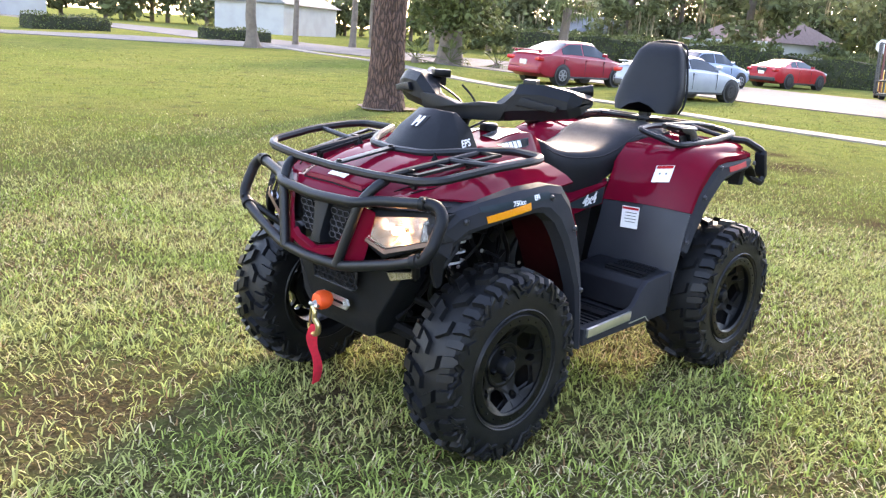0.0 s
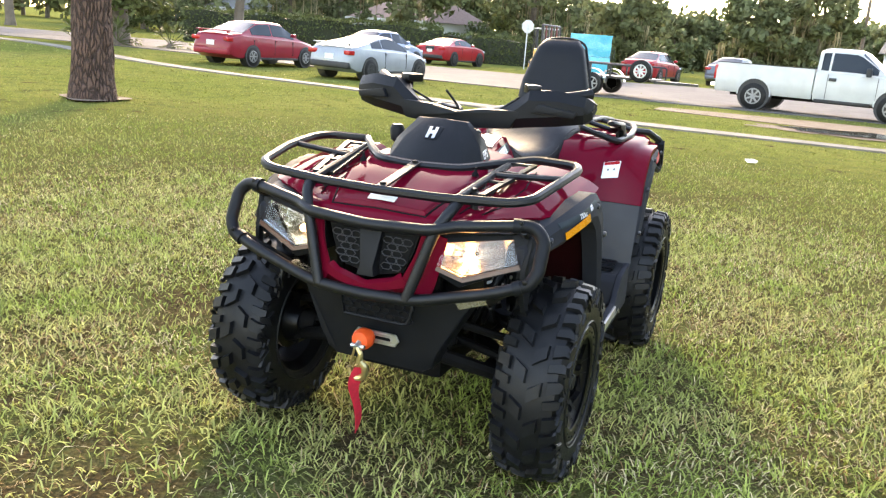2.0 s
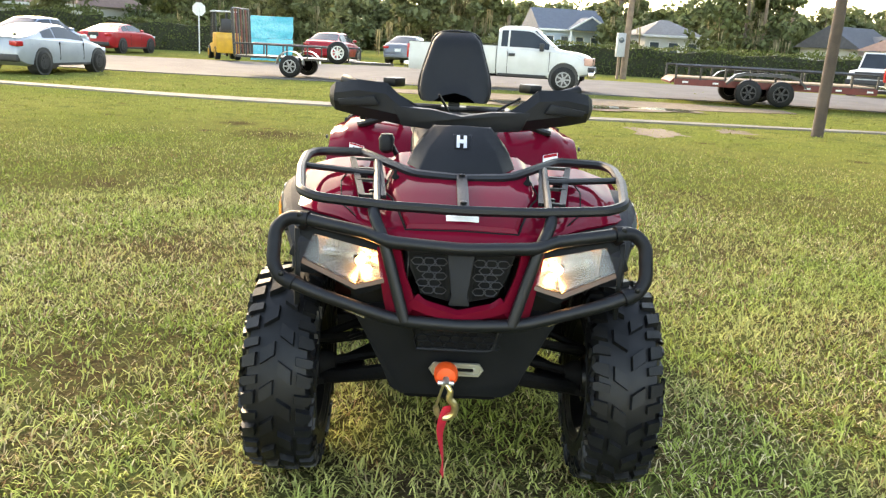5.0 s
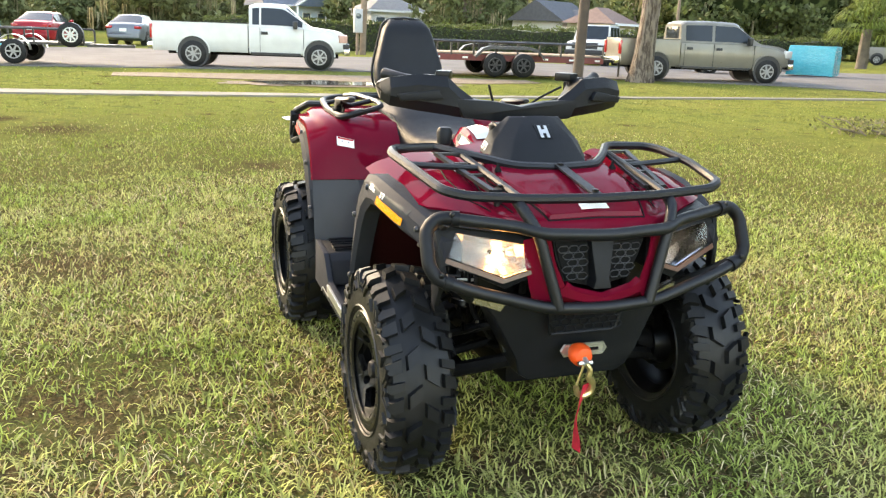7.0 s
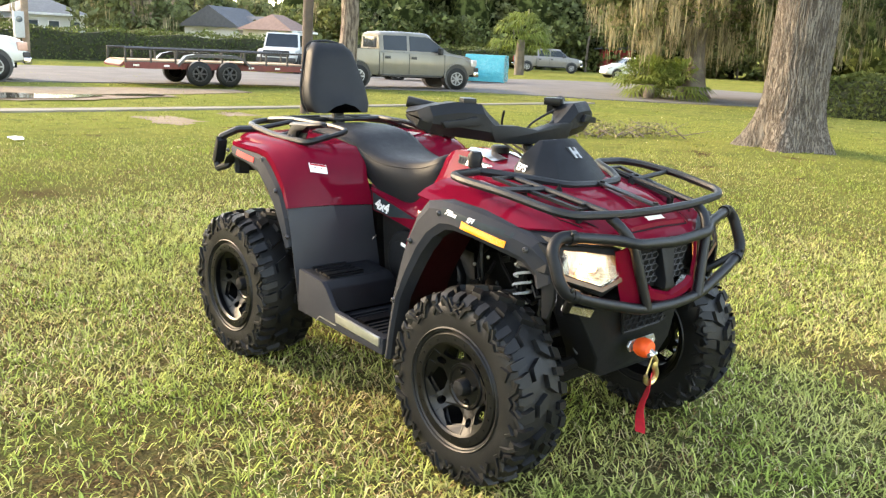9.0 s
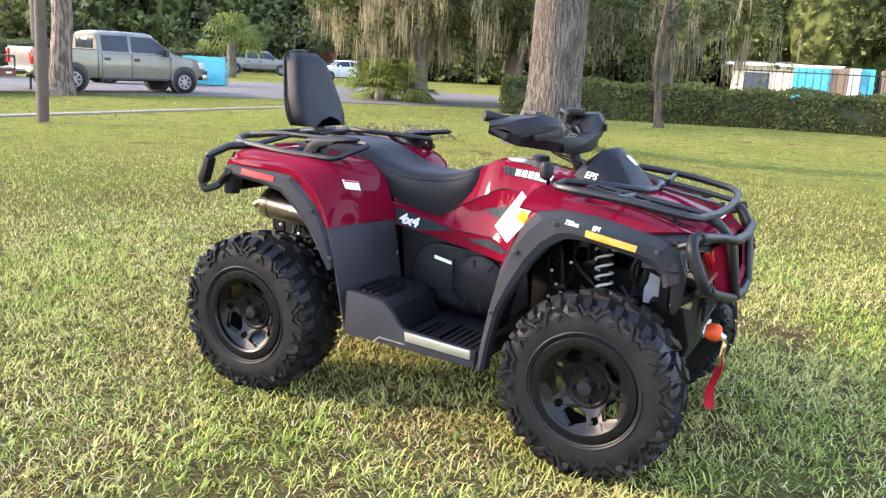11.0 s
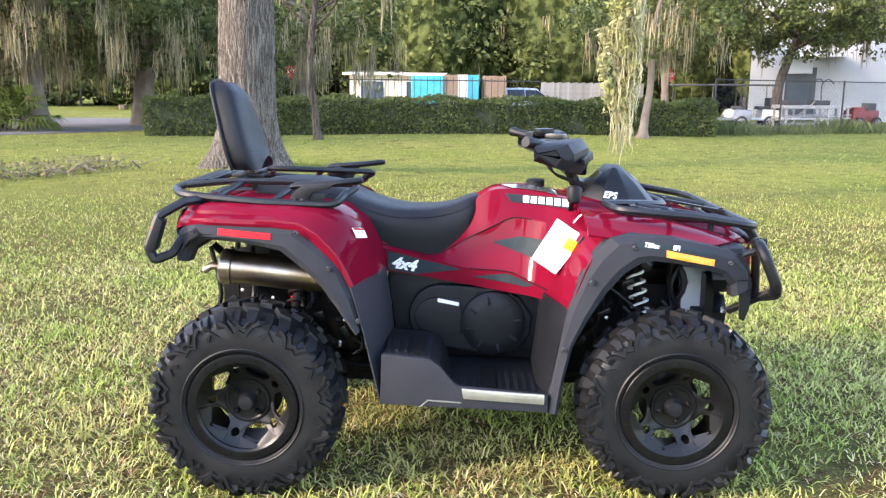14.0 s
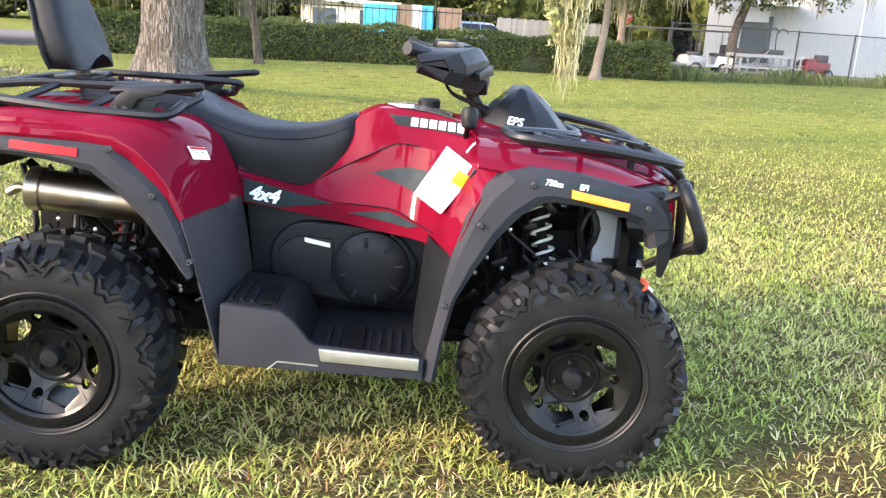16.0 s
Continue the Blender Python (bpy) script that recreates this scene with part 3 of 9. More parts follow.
def cowl_z(x, y):
    rise = 0.012 * max(0, 1 - abs(abs(y) - 0.36) / 0.1) * max(0, 1 - abs(x - 0.75) / 0.35)
    gutter = -0.018 * max(0, 1 - abs(abs(y) - 0.275) / 0.035) * ramp(x, ((0.5, 1), (0.9, 1), (1.0, 0)))
    return ramp(x, COWL) + ramp(abs(y), FALL) + rise + gutter


rows, brow = [], []
for x in (0.42, 0.48, 0.54, 0.60, 0.65, 0.70, 0.74, 0.775, 0.81, 0.84, 0.87, 0.90, 0.93, 0.96, 0.98, 1.0, 1.035, 1.06, 1.072):
    wide = ramp(x, ((0.42, 0.525), (0.6, 0.53), (0.78, 0.512), (0.86, 0.468), (0.94, 0.395), (1.0, 0.29), (1.04, 0.21), (1.072, 0.16)))
    full_wide = ramp(x, ((0.42, 0.525), (0.6, 0.53), (0.85, 0.50), (0.95, 0.465), (1.0, 0.40), (1.035, 0.30), (1.072, 0.17)))
    if 0.72 < x < 1.05:
        brow.append([(x - 0.35 * max(0, abs(y) - 0.17) * max(0, x - 0.9), y, cowl_z(x, y) - 0.007) for y in [wide - 0.03 + (full_wide - wide + 0.03) * k / 6 for k in range(7)]])
    rows.append([(x - 0.35 * max(0, abs(y) - 0.17) * max(0, x - 0.9), y, cowl_z(x, y)) for y in [wide * k / 48 for k in range(-48, 49)]])
cowl = part("front_cowl", shell(rows, 0.008), RED, atv, angle=26)
# raised middle panel that narrows towards the nose, with a dark seam round its foot
PANEL_EDGE = ((0.60, 0.205), (0.775, 0.228), (0.965, 0.172), (1.035, 0.150))
rows, seam = [], [[], []]
for k, x in enumerate([0.60, 0.64, 0.68, 0.72, 0.75, 0.775, 0.80, 0.83, 0.86, 0.89, 0.92, 0.945, 0.965, 0.985, 1.0, 1.015, 1.035, 1.040]):
    e = ramp(x, PANEL_EDGE)
    lift = 0.020 if x < 1.037 else 0.004
    mid = [(x, e * j / 20, cowl_z(x, e * j / 20) + min(lift, 0.020 - 0.004 * (abs(j) > 19))) for j in range(-20, 21)]
    rows.append([(x, -e - 0.005, cowl_z(x, e) + 0.004)] + mid + [(x, e + 0.005, cowl_z(x, e) + 0.004)])
    for side in (0, 1):
        seam[side].append((x, (e + 0.006) * (2 * side - 1), cowl_z(x, e + 0.006) + 0.009))
hood_panel = part("hood_panel", Geo().grid(rows), RED, atv, angle=22)
part("panel_gap", Geo().tube(seam[0] + [(1.042, y, cowl_z(1.042, y) + 0.009) for y in (-0.1, 0, 0.1)] + list(reversed(seam[1])), 0.0035, 5), CHASSIS, atv)
pair("lamp_brow", shell([mirrored(r) for r in brow], -0.006), BLACK_PL, label="black plastic corner above the headlamp")
for s in (-1, 1):
    for line, r in (([(0.58, 0.255), (0.80, 0.27), (0.97, 0.235)], 0.0026), ([(0.55, 0.34), (0.75, 0.365), (0.90, 0.345), (0.96, 0.30)], 0.0022)):
        pts = [(a[0] + (b[0] - a[0]) * t, a[1] + (b[1] - a[1]) * t) for a, b in zip(line, line[1:]) for t in [k / 8 for k in range(8)]] + [line[-1]]
        part("panel_gap", Geo().tube([(x, s * y, cowl_z(x, y) + 0.0085) for x, y in pts], r, 5), CHASSIS, atv)
    part("hood_clip", Geo().turned([(0, 0.012), (0.008, 0.011), (0.016, 0.005), (0.028, 0.004)], 8, "z", (0.765, s * 0.20, cowl_z(0.765, 0.20) + 0.019)), CHASSIS, atv)
# cheeks and chin round the grille
for s in (-1, 1):
    cheek = [[(1.072, s * 0.165, 0.838), (1.085, s * 0.150, 0.76), (1.096, s * 0.125, 0.70), (1.098, s * 0.115, 0.67)],
             [(1.060, s * 0.195, 0.825), (1.070, s * 0.185, 0.75), (1.082, s * 0.165, 0.67), (1.088, s * 0.15, 0.62)],
             [(1.035, s * 0.225, 0.81), (1.04, s * 0.215, 0.74), (1.05, s * 0.20, 0.66), (1.06, s * 0.185, 0.61)]]
    part("grille_cheek", shell(skin(cheek), 0.008 * -s), RED, atv)
chin = [[(1.095, y, 0.682 - 0.024 * (1 - abs(y) / 0.09)), (1.112, y, 0.672 - 0.024 * (1 - abs(y) / 0.09)), (1.112, y, 0.648 - 0.022 * (1 - abs(y) / 0.09)), (1.08, y, 0.625)] for y in [0.01 * k for k in range(-9, 10)]]
side = [[(1.095, s * 0.112, 0.70), (1.108, s * 0.122, 0.69), (1.10, s * 0.15, 0.665), (1.07, s * 0.16, 0.63)] for s in (-1, 1)]
part("chin", shell([side[0]] + chin + [side[1]], 0.006), RED, atv)
# grille
g = Geo().prism([(-0.15, 0.815), (0.15, 0.815), (0.135, 0.76), (0.105, 0.69), (0.0, 0.665), (-0.105, 0.69), (-0.135, 0.76)], lambda y, z: 1.045, 1.06, plane="yz")
grille = part("grille", g, BLACK_PL, atv)
g = Geo().prism([(-0.04, 0.825), (0.04, 0.825), (0.022, 0.70), (0.03, 0.672), (-0.03, 0.672), (-0.022, 0.70)], lambda y, z: 1.05, lambda y, z: 1.112 - (z - 0.64) * 0.18, plane="yz")
part("spine", g, BLACK_PL, grille, bevel=0.006)
for s in (-1, 1):
    g = Geo()
    cell = 0.018
    for i in range(-6, 7):
        for j in range(-6, 7):
            cy, cz = s * 0.085 + i * cell * 1.75 + (j % 2) * cell * 0.875, 0.745 + j * cell * 1.1
            lo = 0.034 + 0.004
            if abs(cy) < lo + 0.008 or cz > 0.80 or abs(cy) > ramp(cz, ((0.66, 0.085), (0.76, 0.118), (0.81, 0.13))) or cz < 0.692 or s * cy < 0:
                continue
            ring = [(1.075 - (cz - 0.66) * 0.05, cy + cell * 1.02 * math.cos(a), cz + cell * 0.62 * math.sin(a)) for a in [math.pi / 3 * k for k in range(6)]]
            g.tube(ring, 0.0017, 4, True)
    part("mesh_insert", g, MESH, grille)
    g = Geo().prism([(s * 0.042, 0.805), (s * 0.142, 0.805), (s * 0.125, 0.75), (s * 0.10, 0.692), (s * 0.036, 0.678)], 1.062, 1.066, plane="yz")
    part("grille_backing", g, CHASSIS, grille)

# headlamps
for s in (-1, 1):
    out = [(s * 0.412, 0.826), (s * 0.215, 0.794), (s * 0.205, 0.732), (s * 0.285, 0.706), (s * 0.440, 0.762)]
    face = lambda y, z: 1.062 - 0.22 * max(0, abs(y) - 0.2) - 0.22 * (z - 0.70)
    c = (sum(p[0] for p in out) / 5, sum(p[1] for p in out) / 5)
    big = [(c[0] + (y - c[0]) * 1.34, c[1] + (z - c[1]) * 1.62) for y, z in out]
    lamp = part("headlamp", Geo().prism([(c[0] + (y - c[0]) * 1.01, c[1] + (z - c[1]) * 1.01) for y, z in out], lambda y, z: face(y, z) - 0.075, lambda y, z: face(y, z) - 0.07, plane="yz"), CHASSIS, atv, "lit headlamp with a clear faceted lens")
    g = Geo()
    n = len(out)
    v = [(face(y, z) - 0.012, y, z) for y, z in big] + [(face(y, z) - 0.002, y, z) for y, z in out] + [(face(y, z) - 0.075, y, z) for y, z in out] + [(face(y, z) - 0.13, y, z) for y, z in big]
    f = [(i, (i + 1) % n, (i + 1) % n + n, i + n) for i in range(n)] + [(i + n, (i + 1) % n + n, (i + 1) % n + 2 * n, i + 2 * n) for i in range(n)] + [(i, i + 3 * n, (i + 1) % n + 3 * n, (i + 1) % n) for i in range(n)]
    g.add(v, f)
    part("housing", g, BLACK_PL, lamp, bevel=0.004)
    g = Geo()
    bc = (s * 0.280, 0.755)
    rings = []
    for k, dep in ((1.0, -0.012), (0.72, -0.05), (0.42, -0.066), (0.15, -0.07)):
        ring = []
        for i in range(20):
            t = i / 20 * n
            a, b = out[int(t) % n], out[(int(t) + 1) % n]
            y, z = a[0] + (b[0] - a[0]) * (t % 1), a[1] + (b[1] - a[1]) * (t % 1)
            q = (bc[0] + (y - bc[0]) * k, bc[1] + (z - bc[1]) * k)
            wob = 0.0012 * ((i * 7) % 5 - 2) if 0.2 < k < 0.9 else 0
            ring.append((face(*q) + dep + wob, *q))
        rings.append(ring)
    g.grid(rings, True)
    part("reflector", g, REFLECT, lamp, smooth=False)
    low = [out[2], out[3], out[4]]
    trim = [(y, z - 0.004) for y, z in low] + [(y * 1.01, z - 0.017) for y, z in reversed(low)]
    part("lamp_trim", Geo().prism(trim, lambda y, z: face(y, z) - 0.01, lambda y, z: face(y, z) + 0.003, plane="yz"), BROWN_TRIM, lamp)
    g = Geo().turned([(-0.040, 0.004), (-0.036, 0.012), (-0.014, 0.014), (0.0, 0.010), (0.005, 0.0004)], 14, "x", (face(*bc) - 0.03, *bc))
    part("bulb", g, BULB, lamp)
    ob = part("lens", Geo().prism(out, lambda y, z: face(y, z) - 0.004, lambda y, z: face(y, z) + 0.002 + 0.006 * max(0, 1 - abs(z - 0.75) * 12), plane="yz"), LENS, lamp, smooth=False)
    ob.visible_shadow = False

# front fender flares
FL_OUT = [(0.300, 0.300), (0.322, 0.43), (0.345, 0.560), (0.372, 0.68), (0.405, 0.780), (0.445, 0.85), (0.495, 0.906), (0.565, 0.915), (0.70, 0.903), (0.84, 0.876), (0.93, 0.846), (0.985, 0.80), (0.992, 0.735)]
FL_IN = [(0.332, 0.300), (0.35, 0.43), (0.376, 0.545), (0.425, 0.64), (0.484, 0.735), (0.54, 0.80), (0.60, 0.838), (0.64, 0.842), (0.72, 0.832), (0.83, 0.805), (0.886, 0.783), (0.925, 0.74), (0.935, 0.70)]
rows = []
for (xo, zo), (xi, zi) in zip(FL_OUT, FL_IN):
    w = ramp((xo + xi) / 2, ((0.3, 0.555), (0.5, 0.558), (0.7, 0.545), (0.85, 0.515), (0.96, 0.465)))
    rows.append([(xo, -w + 0.07, zo + 0.004), (xo, -w + 0.02, zo), (xo * 0.75 + xi * 0.25, -w, zo * 0.75 + zi * 0.25), (xo * 0.2 + xi * 0.8, -w - 0.008, zo * 0.2 + zi * 0.8), (xi, -w, zi), (xi, -w + 0.05, zi - 0.004)])
pair("front_flare", shell(rows, -0.005), GREY_PL, label="charcoal plastic wheel arch flare", angle=16)
# liner behind the front wheel
rows = []
for (xi, zi) in FL_IN[1:9]:
    rows.append([(xi - 0.012, -0.545, zi + 0.01), (xi - 0.03, -0.42, zi + 0.015), (xi - 0.05, -0.28, zi + 0.0)])
pair("fender_liner", shell(rows, 0.004), RED_DULL)
rows = [[(0.30, -0.535, 0.32), (0.335, -0.54, 0.54), (0.37, -0.53, 0.66)], [(0.27, -0.42, 0.36), (0.29, -0.40, 0.52), (0.31, -0.39, 0.67)], [(0.27, -0.20, 0.38), (0.285, -0.20, 0.52), (0.295, -0.22, 0.66)]]
pair("front_side_panel", shell(skin(rows), 0.005), BLACK_PL)
# bracket plate between flare and bumper
g = Geo().prism([(0.86, 0.87), (0.97, 0.835), (1.0, 0.74), (0.995, 0.66), (0.978, 0.612), (0.962, 0.618), (0.955, 0.70), (0.940, 0.775), (0.87, 0.80)], lambda x, z: -0.49 + 0.25 * max(0, x - 0.88), lambda x, z: -0.475 + 0.25 * max(0, x - 0.88))
pair("corner_cover", g, BLACK_PL, bevel=0.003)


BOLT_GREY = material("dull grey bolt steel", (0.045, 0.045, 0.05), 0.4, 0.4, scale=40)


def screws(spots, side, r=0.0065, mat=BOLT_GREY):
    """Countersunk screws whose heads look outward."""
    for x, y, z in spots:
        g = Geo().turned([(-0.004, r * 1.5), (0.003, r * 1.4), (0.006, r), (0.006, r * 0.5), (0.002, r * 0.4)], 10, "y", (x, 0, z))
        if side < 0:
            g.v = [(a, -b, c) for a, b, c in g.v]
        g.v = [(a, b + y, c) for a, b, c in g.v]
        part("screw", g, mat, atv)


SPOTS = [(0.57, 0.562, 0.882), (0.435, 0.570, 0.765), (0.352, 0.565, 0.530), (0.905, 0.502, 0.822), (-0.548, 0.576, 0.918), (-0.345, 0.578, 0.622), (-0.44, 0.578, 0.80), (-0.90, 0.552, 0.915)]
for s in (-1, 1):
    screws([(x, s * y, z) for x, y, z in SPOTS], s)

# red saddle sides and tank
SADDLE = [
    (-0.30, [(0, 0.93), (0.10, 0.92), (0.155, 0.87), (0.182, 0.815), (0.190, 0.80), (0.182, 0.713)]),
    (-0.20, [(0, 0.90), (0.09, 0.87), (0.135, 0.80), (0.152, 0.786), (0.186, 0.781), (0.180, 0.70)]),
    (-0.105, [(0, 0.90), (0.08, 0.86), (0.110, 0.775), (0.126, 0.765), (0.181, 0.755), (0.176, 0.683)]),
    (-0.03, [(0, 0.93), (0.08, 0.88), (0.115, 0.812), (0.133, 0.803), (0.177, 0.736), (0.175, 0.670)]),
    (0.03, [(0, 0.975), (0.07, 0.955), (0.105, 0.880), (0.141, 0.838), (0.178, 0.724), (0.178, 0.660)]),
    (0.11, [(0, 1.02), (0.085, 1.012), (0.115, 0.960), (0.148, 0.880), (0.189, 0.722), (0.190, 0.648)]),
    (0.19, [(0, 1.03), (0.095, 1.020), (0.125, 0.968), (0.153, 0.917), (0.207, 0.717), (0.214, 0.640)]),
    (0.26, [(0, 1.03), (0.105, 1.015), (0.135, 0.962), (0.176, 0.914), (0.250, 0.690), (0.250, 0.636)]),
    (0.312, [(0, 1.02), (0.115, 1.008), (0.150, 0.955), (0.205, 0.908), (0.325, 0.678), (0.318, 0.630)]),
    (0.345, [(0, 1.012), (0.125, 1.0), (0.170, 0.952), (0.245, 0.905), (0.470, 0.690), (0.465, 0.612)]),
    (0.378, [(0, 1.006), (0.13, 0.995), (0.19, 0.952), (0.305, 0.902), (0.542, 0.705), (0.540, 0.62)]),
    (0.43, [(0, 1.0), (0.14, 0.985), (0.22, 0.955), (0.385, 0.905), (0.545, 0.83), (0.540, 0.775)]),
    (0.50, [(0, 0.990), (0.14, 0.978), (0.24, 0.956), (0.44, 0.908), (0.525, 0.882), (0.535, 0.872)]),
]


def flank(sec):
    """A section with its creases; the tall face between ridge and lower crease is slightly hollow."""
    (y3, z3), (y4, z4) = sec[3], sec[4]
    hollow = min(0.010, 0.06 * math.hypot(y4 - y3, z4 - z3))
    mids = [(y3 + (y4 - y3) * t - hollow * math.sin(math.pi * t), z3 + (z4 - z3) * t - hollow * 0.4 * math.sin(math.pi * t)) for t in (0.33, 0.66)]
    return sec[:4] + mids + sec[4:]


half = [[(x, -y, z) for y, z in flank(sec)] for x, sec in SADDLE]
full = [list(reversed(r)) + mirrored(r)[1:] for r in half]
saddle = part("saddle_body", shell(skin(full, 4, 1), -0.005), RED, atv, angle=17)
for s in (-1, 1):
    for line in ([(x, *sec[3]) for x, sec in SADDLE[:8]], [(-0.292, 0.19, 0.80), (-0.292, 0.186, 0.76), (-0.292, 0.183, 0.715)], [(x, *sec[4]) for x, sec in SADDLE[4:9]]):
        part("panel_gap", Geo().tube(spline([(x, s * (y + 0.001), z) for x, y, z in line], 6), 0.0022, 5), CHASSIS, atv)


def bvh_of(ob):
    from mathutils.bvhtree import BVHTree
    me = ob.data
    return BVHTree.FromPolygons([v.co for v in me.vertices], [tuple(p.vertices) for p in me.polygons])


def dressed(tree, poly, side, lift=0.002, n=8, m=4, top=False):
    """A thin plate that lies on a surface. poly: four corners in x and z (or x and y when it is laid on from above)."""
    a, b, c, d = [Vector(p) for p in poly]
    rows = []
    for i in range(m + 1):
        row = []
        for j in range(n + 1):
            u, v = j / n, i / m
            p = (a * (1 - u) + b * u) * (1 - v) + (d * (1 - u) + c * u) * v
            o, way = (Vector((p.x, p.y, 2)), Vector((0, 0, -1))) if top else (Vector((p.x, side * 2, p.y)), Vector((0, -side, 0)))
            hit, nor, *_ = tree.ray_cast(o, way)
            if hit is None:
                hit = row[-1] if row else (rows[-1][j] if rows else Vector((p.x, side * 0.3, p.y)))
                nor = -way * 0
            else:
                hit = hit - way * lift
            row.append(hit)
        rows.append(row)
    return rows


def worded(tree, text, size, origin, along, side, lift=0.0035, slant=0.0, bold=0.0, top=False):
    """Flat letters that lie on a surface; along: the writing's direction in the plane."""
    v, f = lettering(text, size, slant, bold)
    o, d = Vector(origin), Vector(along).normalized()
    up = Vector((-d.y, d.x))
    if up.y < 0:
        up = -up
    g = Geo()
    pts = []
    for x, y, _ in v:
        p = o + d * x + up * y
        a, way = (Vector((p.x, p.y, 2)), Vector((0, 0, -1))) if top else (Vector((p.x, side * 2, p.y)), Vector((0, -side, 0)))
        hit = tree.ray_cast(a, way)[0]
        pts.append(hit - way * lift if hit else Vector((p.x, side * 0.3, p.y)))
    return g.add(pts, f)


tree = bvh_of(saddle)
for s in (-1, 1):
    badge = part("side_badge", shell(dressed(tree, [(-0.28, 0.716), (-0.172, 0.700), (0.0, 0.720), (-0.28, 0.790)], s, 0.003), 0.001), DECAL, atv, "dark decal panel with white lettering")
    v0 = (-0.266, 0.728) if s < 0 else (-0.14, 0.712)
    part("lettering", worded(tree, "4x4", 0.060, v0, (1, -0.17) if s < 0 else (-1, 0.17), s, 0.006, 0.25, 0.0028), PRINT, badge)
    part("vent_decal", shell(dressed(tree, [(0.041, 0.694), (0.237, 0.668), (0.270, 0.680), (0.171, 0.712)], s, 0.003), 0.001), DECAL, atv)
    part("vent_decal", shell(dressed(tree, [(0.112, 0.824), (0.262, 0.775), (0.305, 0.845), (0.217, 0.849)], s, 0.003), 0.001), DECAL, atv)
    plate = part("tank_decal", shell(dressed(tree, [(0.188, 0.972), (0.405, 0.958), (0.405, 0.992), (0.160, 1.003)], s, 0.002), 0.001), DECAL, atv, "dark tank decal with white blocks")
    for k in range(6):
        x = 0.232 + 0.029 * k
        z = 0.974 - 0.05 * (x - 0.215)
        part("decal_block", shell(dressed(tree, [(x - 0.003, z), (x + 0.019, z - 0.001), (x + 0.021, z + 0.023), (x - 0.001, z + 0.024)], s, 0.006, 3, 2), 0.001), PRINT, plate)
    for k in range(3):
        x = 0.150 + 0.017 * k
        part("decal_block", shell(dressed(tree, [(x + 0.030, 0.976), (x + 0.039, 0.975), (x + 0.030, 0.998), (x + 0.021, 0.999)], s, 0.006, 2, 2), 0.001), GREY_PL, plate)

# rear fenders, upper red part
RF = [
    [(-0.985, -0.44, 0.905), (-0.982, -0.43, 0.925), (-0.978, -0.41, 0.945), (-0.975, -0.38, 0.960), (-0.97, -0.28, 0.975), (-0.97, -0.12, 0.985)],
    [(-0.90, -0.52, 0.936), (-0.898, -0.522, 0.951), (-0.892, -0.488, 0.962), (-0.89, -0.468, 0.985), (-0.88, -0.30, 0.995), (-0.87, -0.12, 0.997)],
    [(-0.72, -0.54, 0.934), (-0.72, -0.543, 0.952), (-0.72, -0.505, 0.962), (-0.72, -0.480, 0.985), (-0.70, -0.32, 0.993), (-0.70, -0.12, 0.995)],
    [(-0.560, -0.548, 0.925), (-0.545, -0.550, 0.945), (-0.515, -0.505, 0.955), (-0.495, -0.47, 0.972), (-0.45, -0.36, 0.975), (-0.42, -0.16, 0.965)],
    [(-0.46, -0.553, 0.850), (-0.447, -0.553, 0.872), (-0.425, -0.52, 0.884), (-0.398, -0.46, 0.918), (-0.362, -0.385, 0.905), (-0.325, -0.195, 0.86)],
    [(-0.411, -0.556, 0.800), (-0.400, -0.556, 0.812), (-0.385, -0.52, 0.822), (-0.360, -0.46, 0.838), (-0.330, -0.385, 0.828), (-0.302, -0.195, 0.80)],
    [(-0.372, -0.559, 0.735), (-0.365, -0.559, 0.736), (-0.355, -0.52, 0.738), (-0.335, -0.46, 0.742), (-0.300, -0.38, 0.746), (-0.290, -0.188, 0.735)],
]
pair("rear_fender", shell(skin(RF, 2, 2), 0.006), RED, angle=34)
rows = [[RF[-1][k] for k in (0, 3, 4, 5)],
        [(-0.345, -0.56, 0.64), (-0.30, -0.45, 0.64), (-0.275, -0.36, 0.64), (-0.275, -0.185, 0.65)],
        [(-0.315, -0.562, 0.52), (-0.28, -0.45, 0.51), (-0.262, -0.30, 0.51), (-0.262, -0.165, 0.51)],
        [(-0.272, -0.562, 0.325), (-0.25, -0.45, 0.325), (-0.25, -0.28, 0.33), (-0.25, -0.15, 0.34)]]
pair("rear_side_panel", shell(skin([[tuple(Vector(p) + Vector((-0.003, 0, -0.002))) for p in r] for r in rows], 1, 1), 0.005), PANEL_PL, angle=14, weld=True)
RO = [(-0.985, 0.80), (-0.985, 0.86), (-0.965, 0.905), (-0.90, 0.936), (-0.72, 0.932), (-0.556, 0.925), (-0.46, 0.852), (-0.411, 0.802), (-0.37, 0.70), (-0.345, 0.58)]
RI = [(-0.945, 0.80), (-0.93, 0.835), (-0.905, 0.868), (-0.86, 0.892), (-0.72, 0.883), (-0.603, 0.860), (-0.515, 0.79), (-0.462, 0.735), (-0.41, 0.66), (-0.352, 0.572)]
rows = []
for (xo, zo), (xi, zi) in zip(RO, RI):
    w = ramp((xo + xi) / 2, ((-0.97, 0.47), (-0.88, 0.535), (-0.7, 0.555), (-0.5, 0.565), (-0.35, 0.568)))
    rows.append([(xo, -w + 0.05, zo + 0.003), (xo, -w + 0.015, zo + 0.001), (xo * 0.75 + xi * 0.25, -w, zo * 0.75 + zi * 0.25), (xo * 0.2 + xi * 0.8, -w - 0.008, zo * 0.2 + zi * 0.8), (xi, -w, zi), (xi, -w + 0.05, zi - 0.004)])
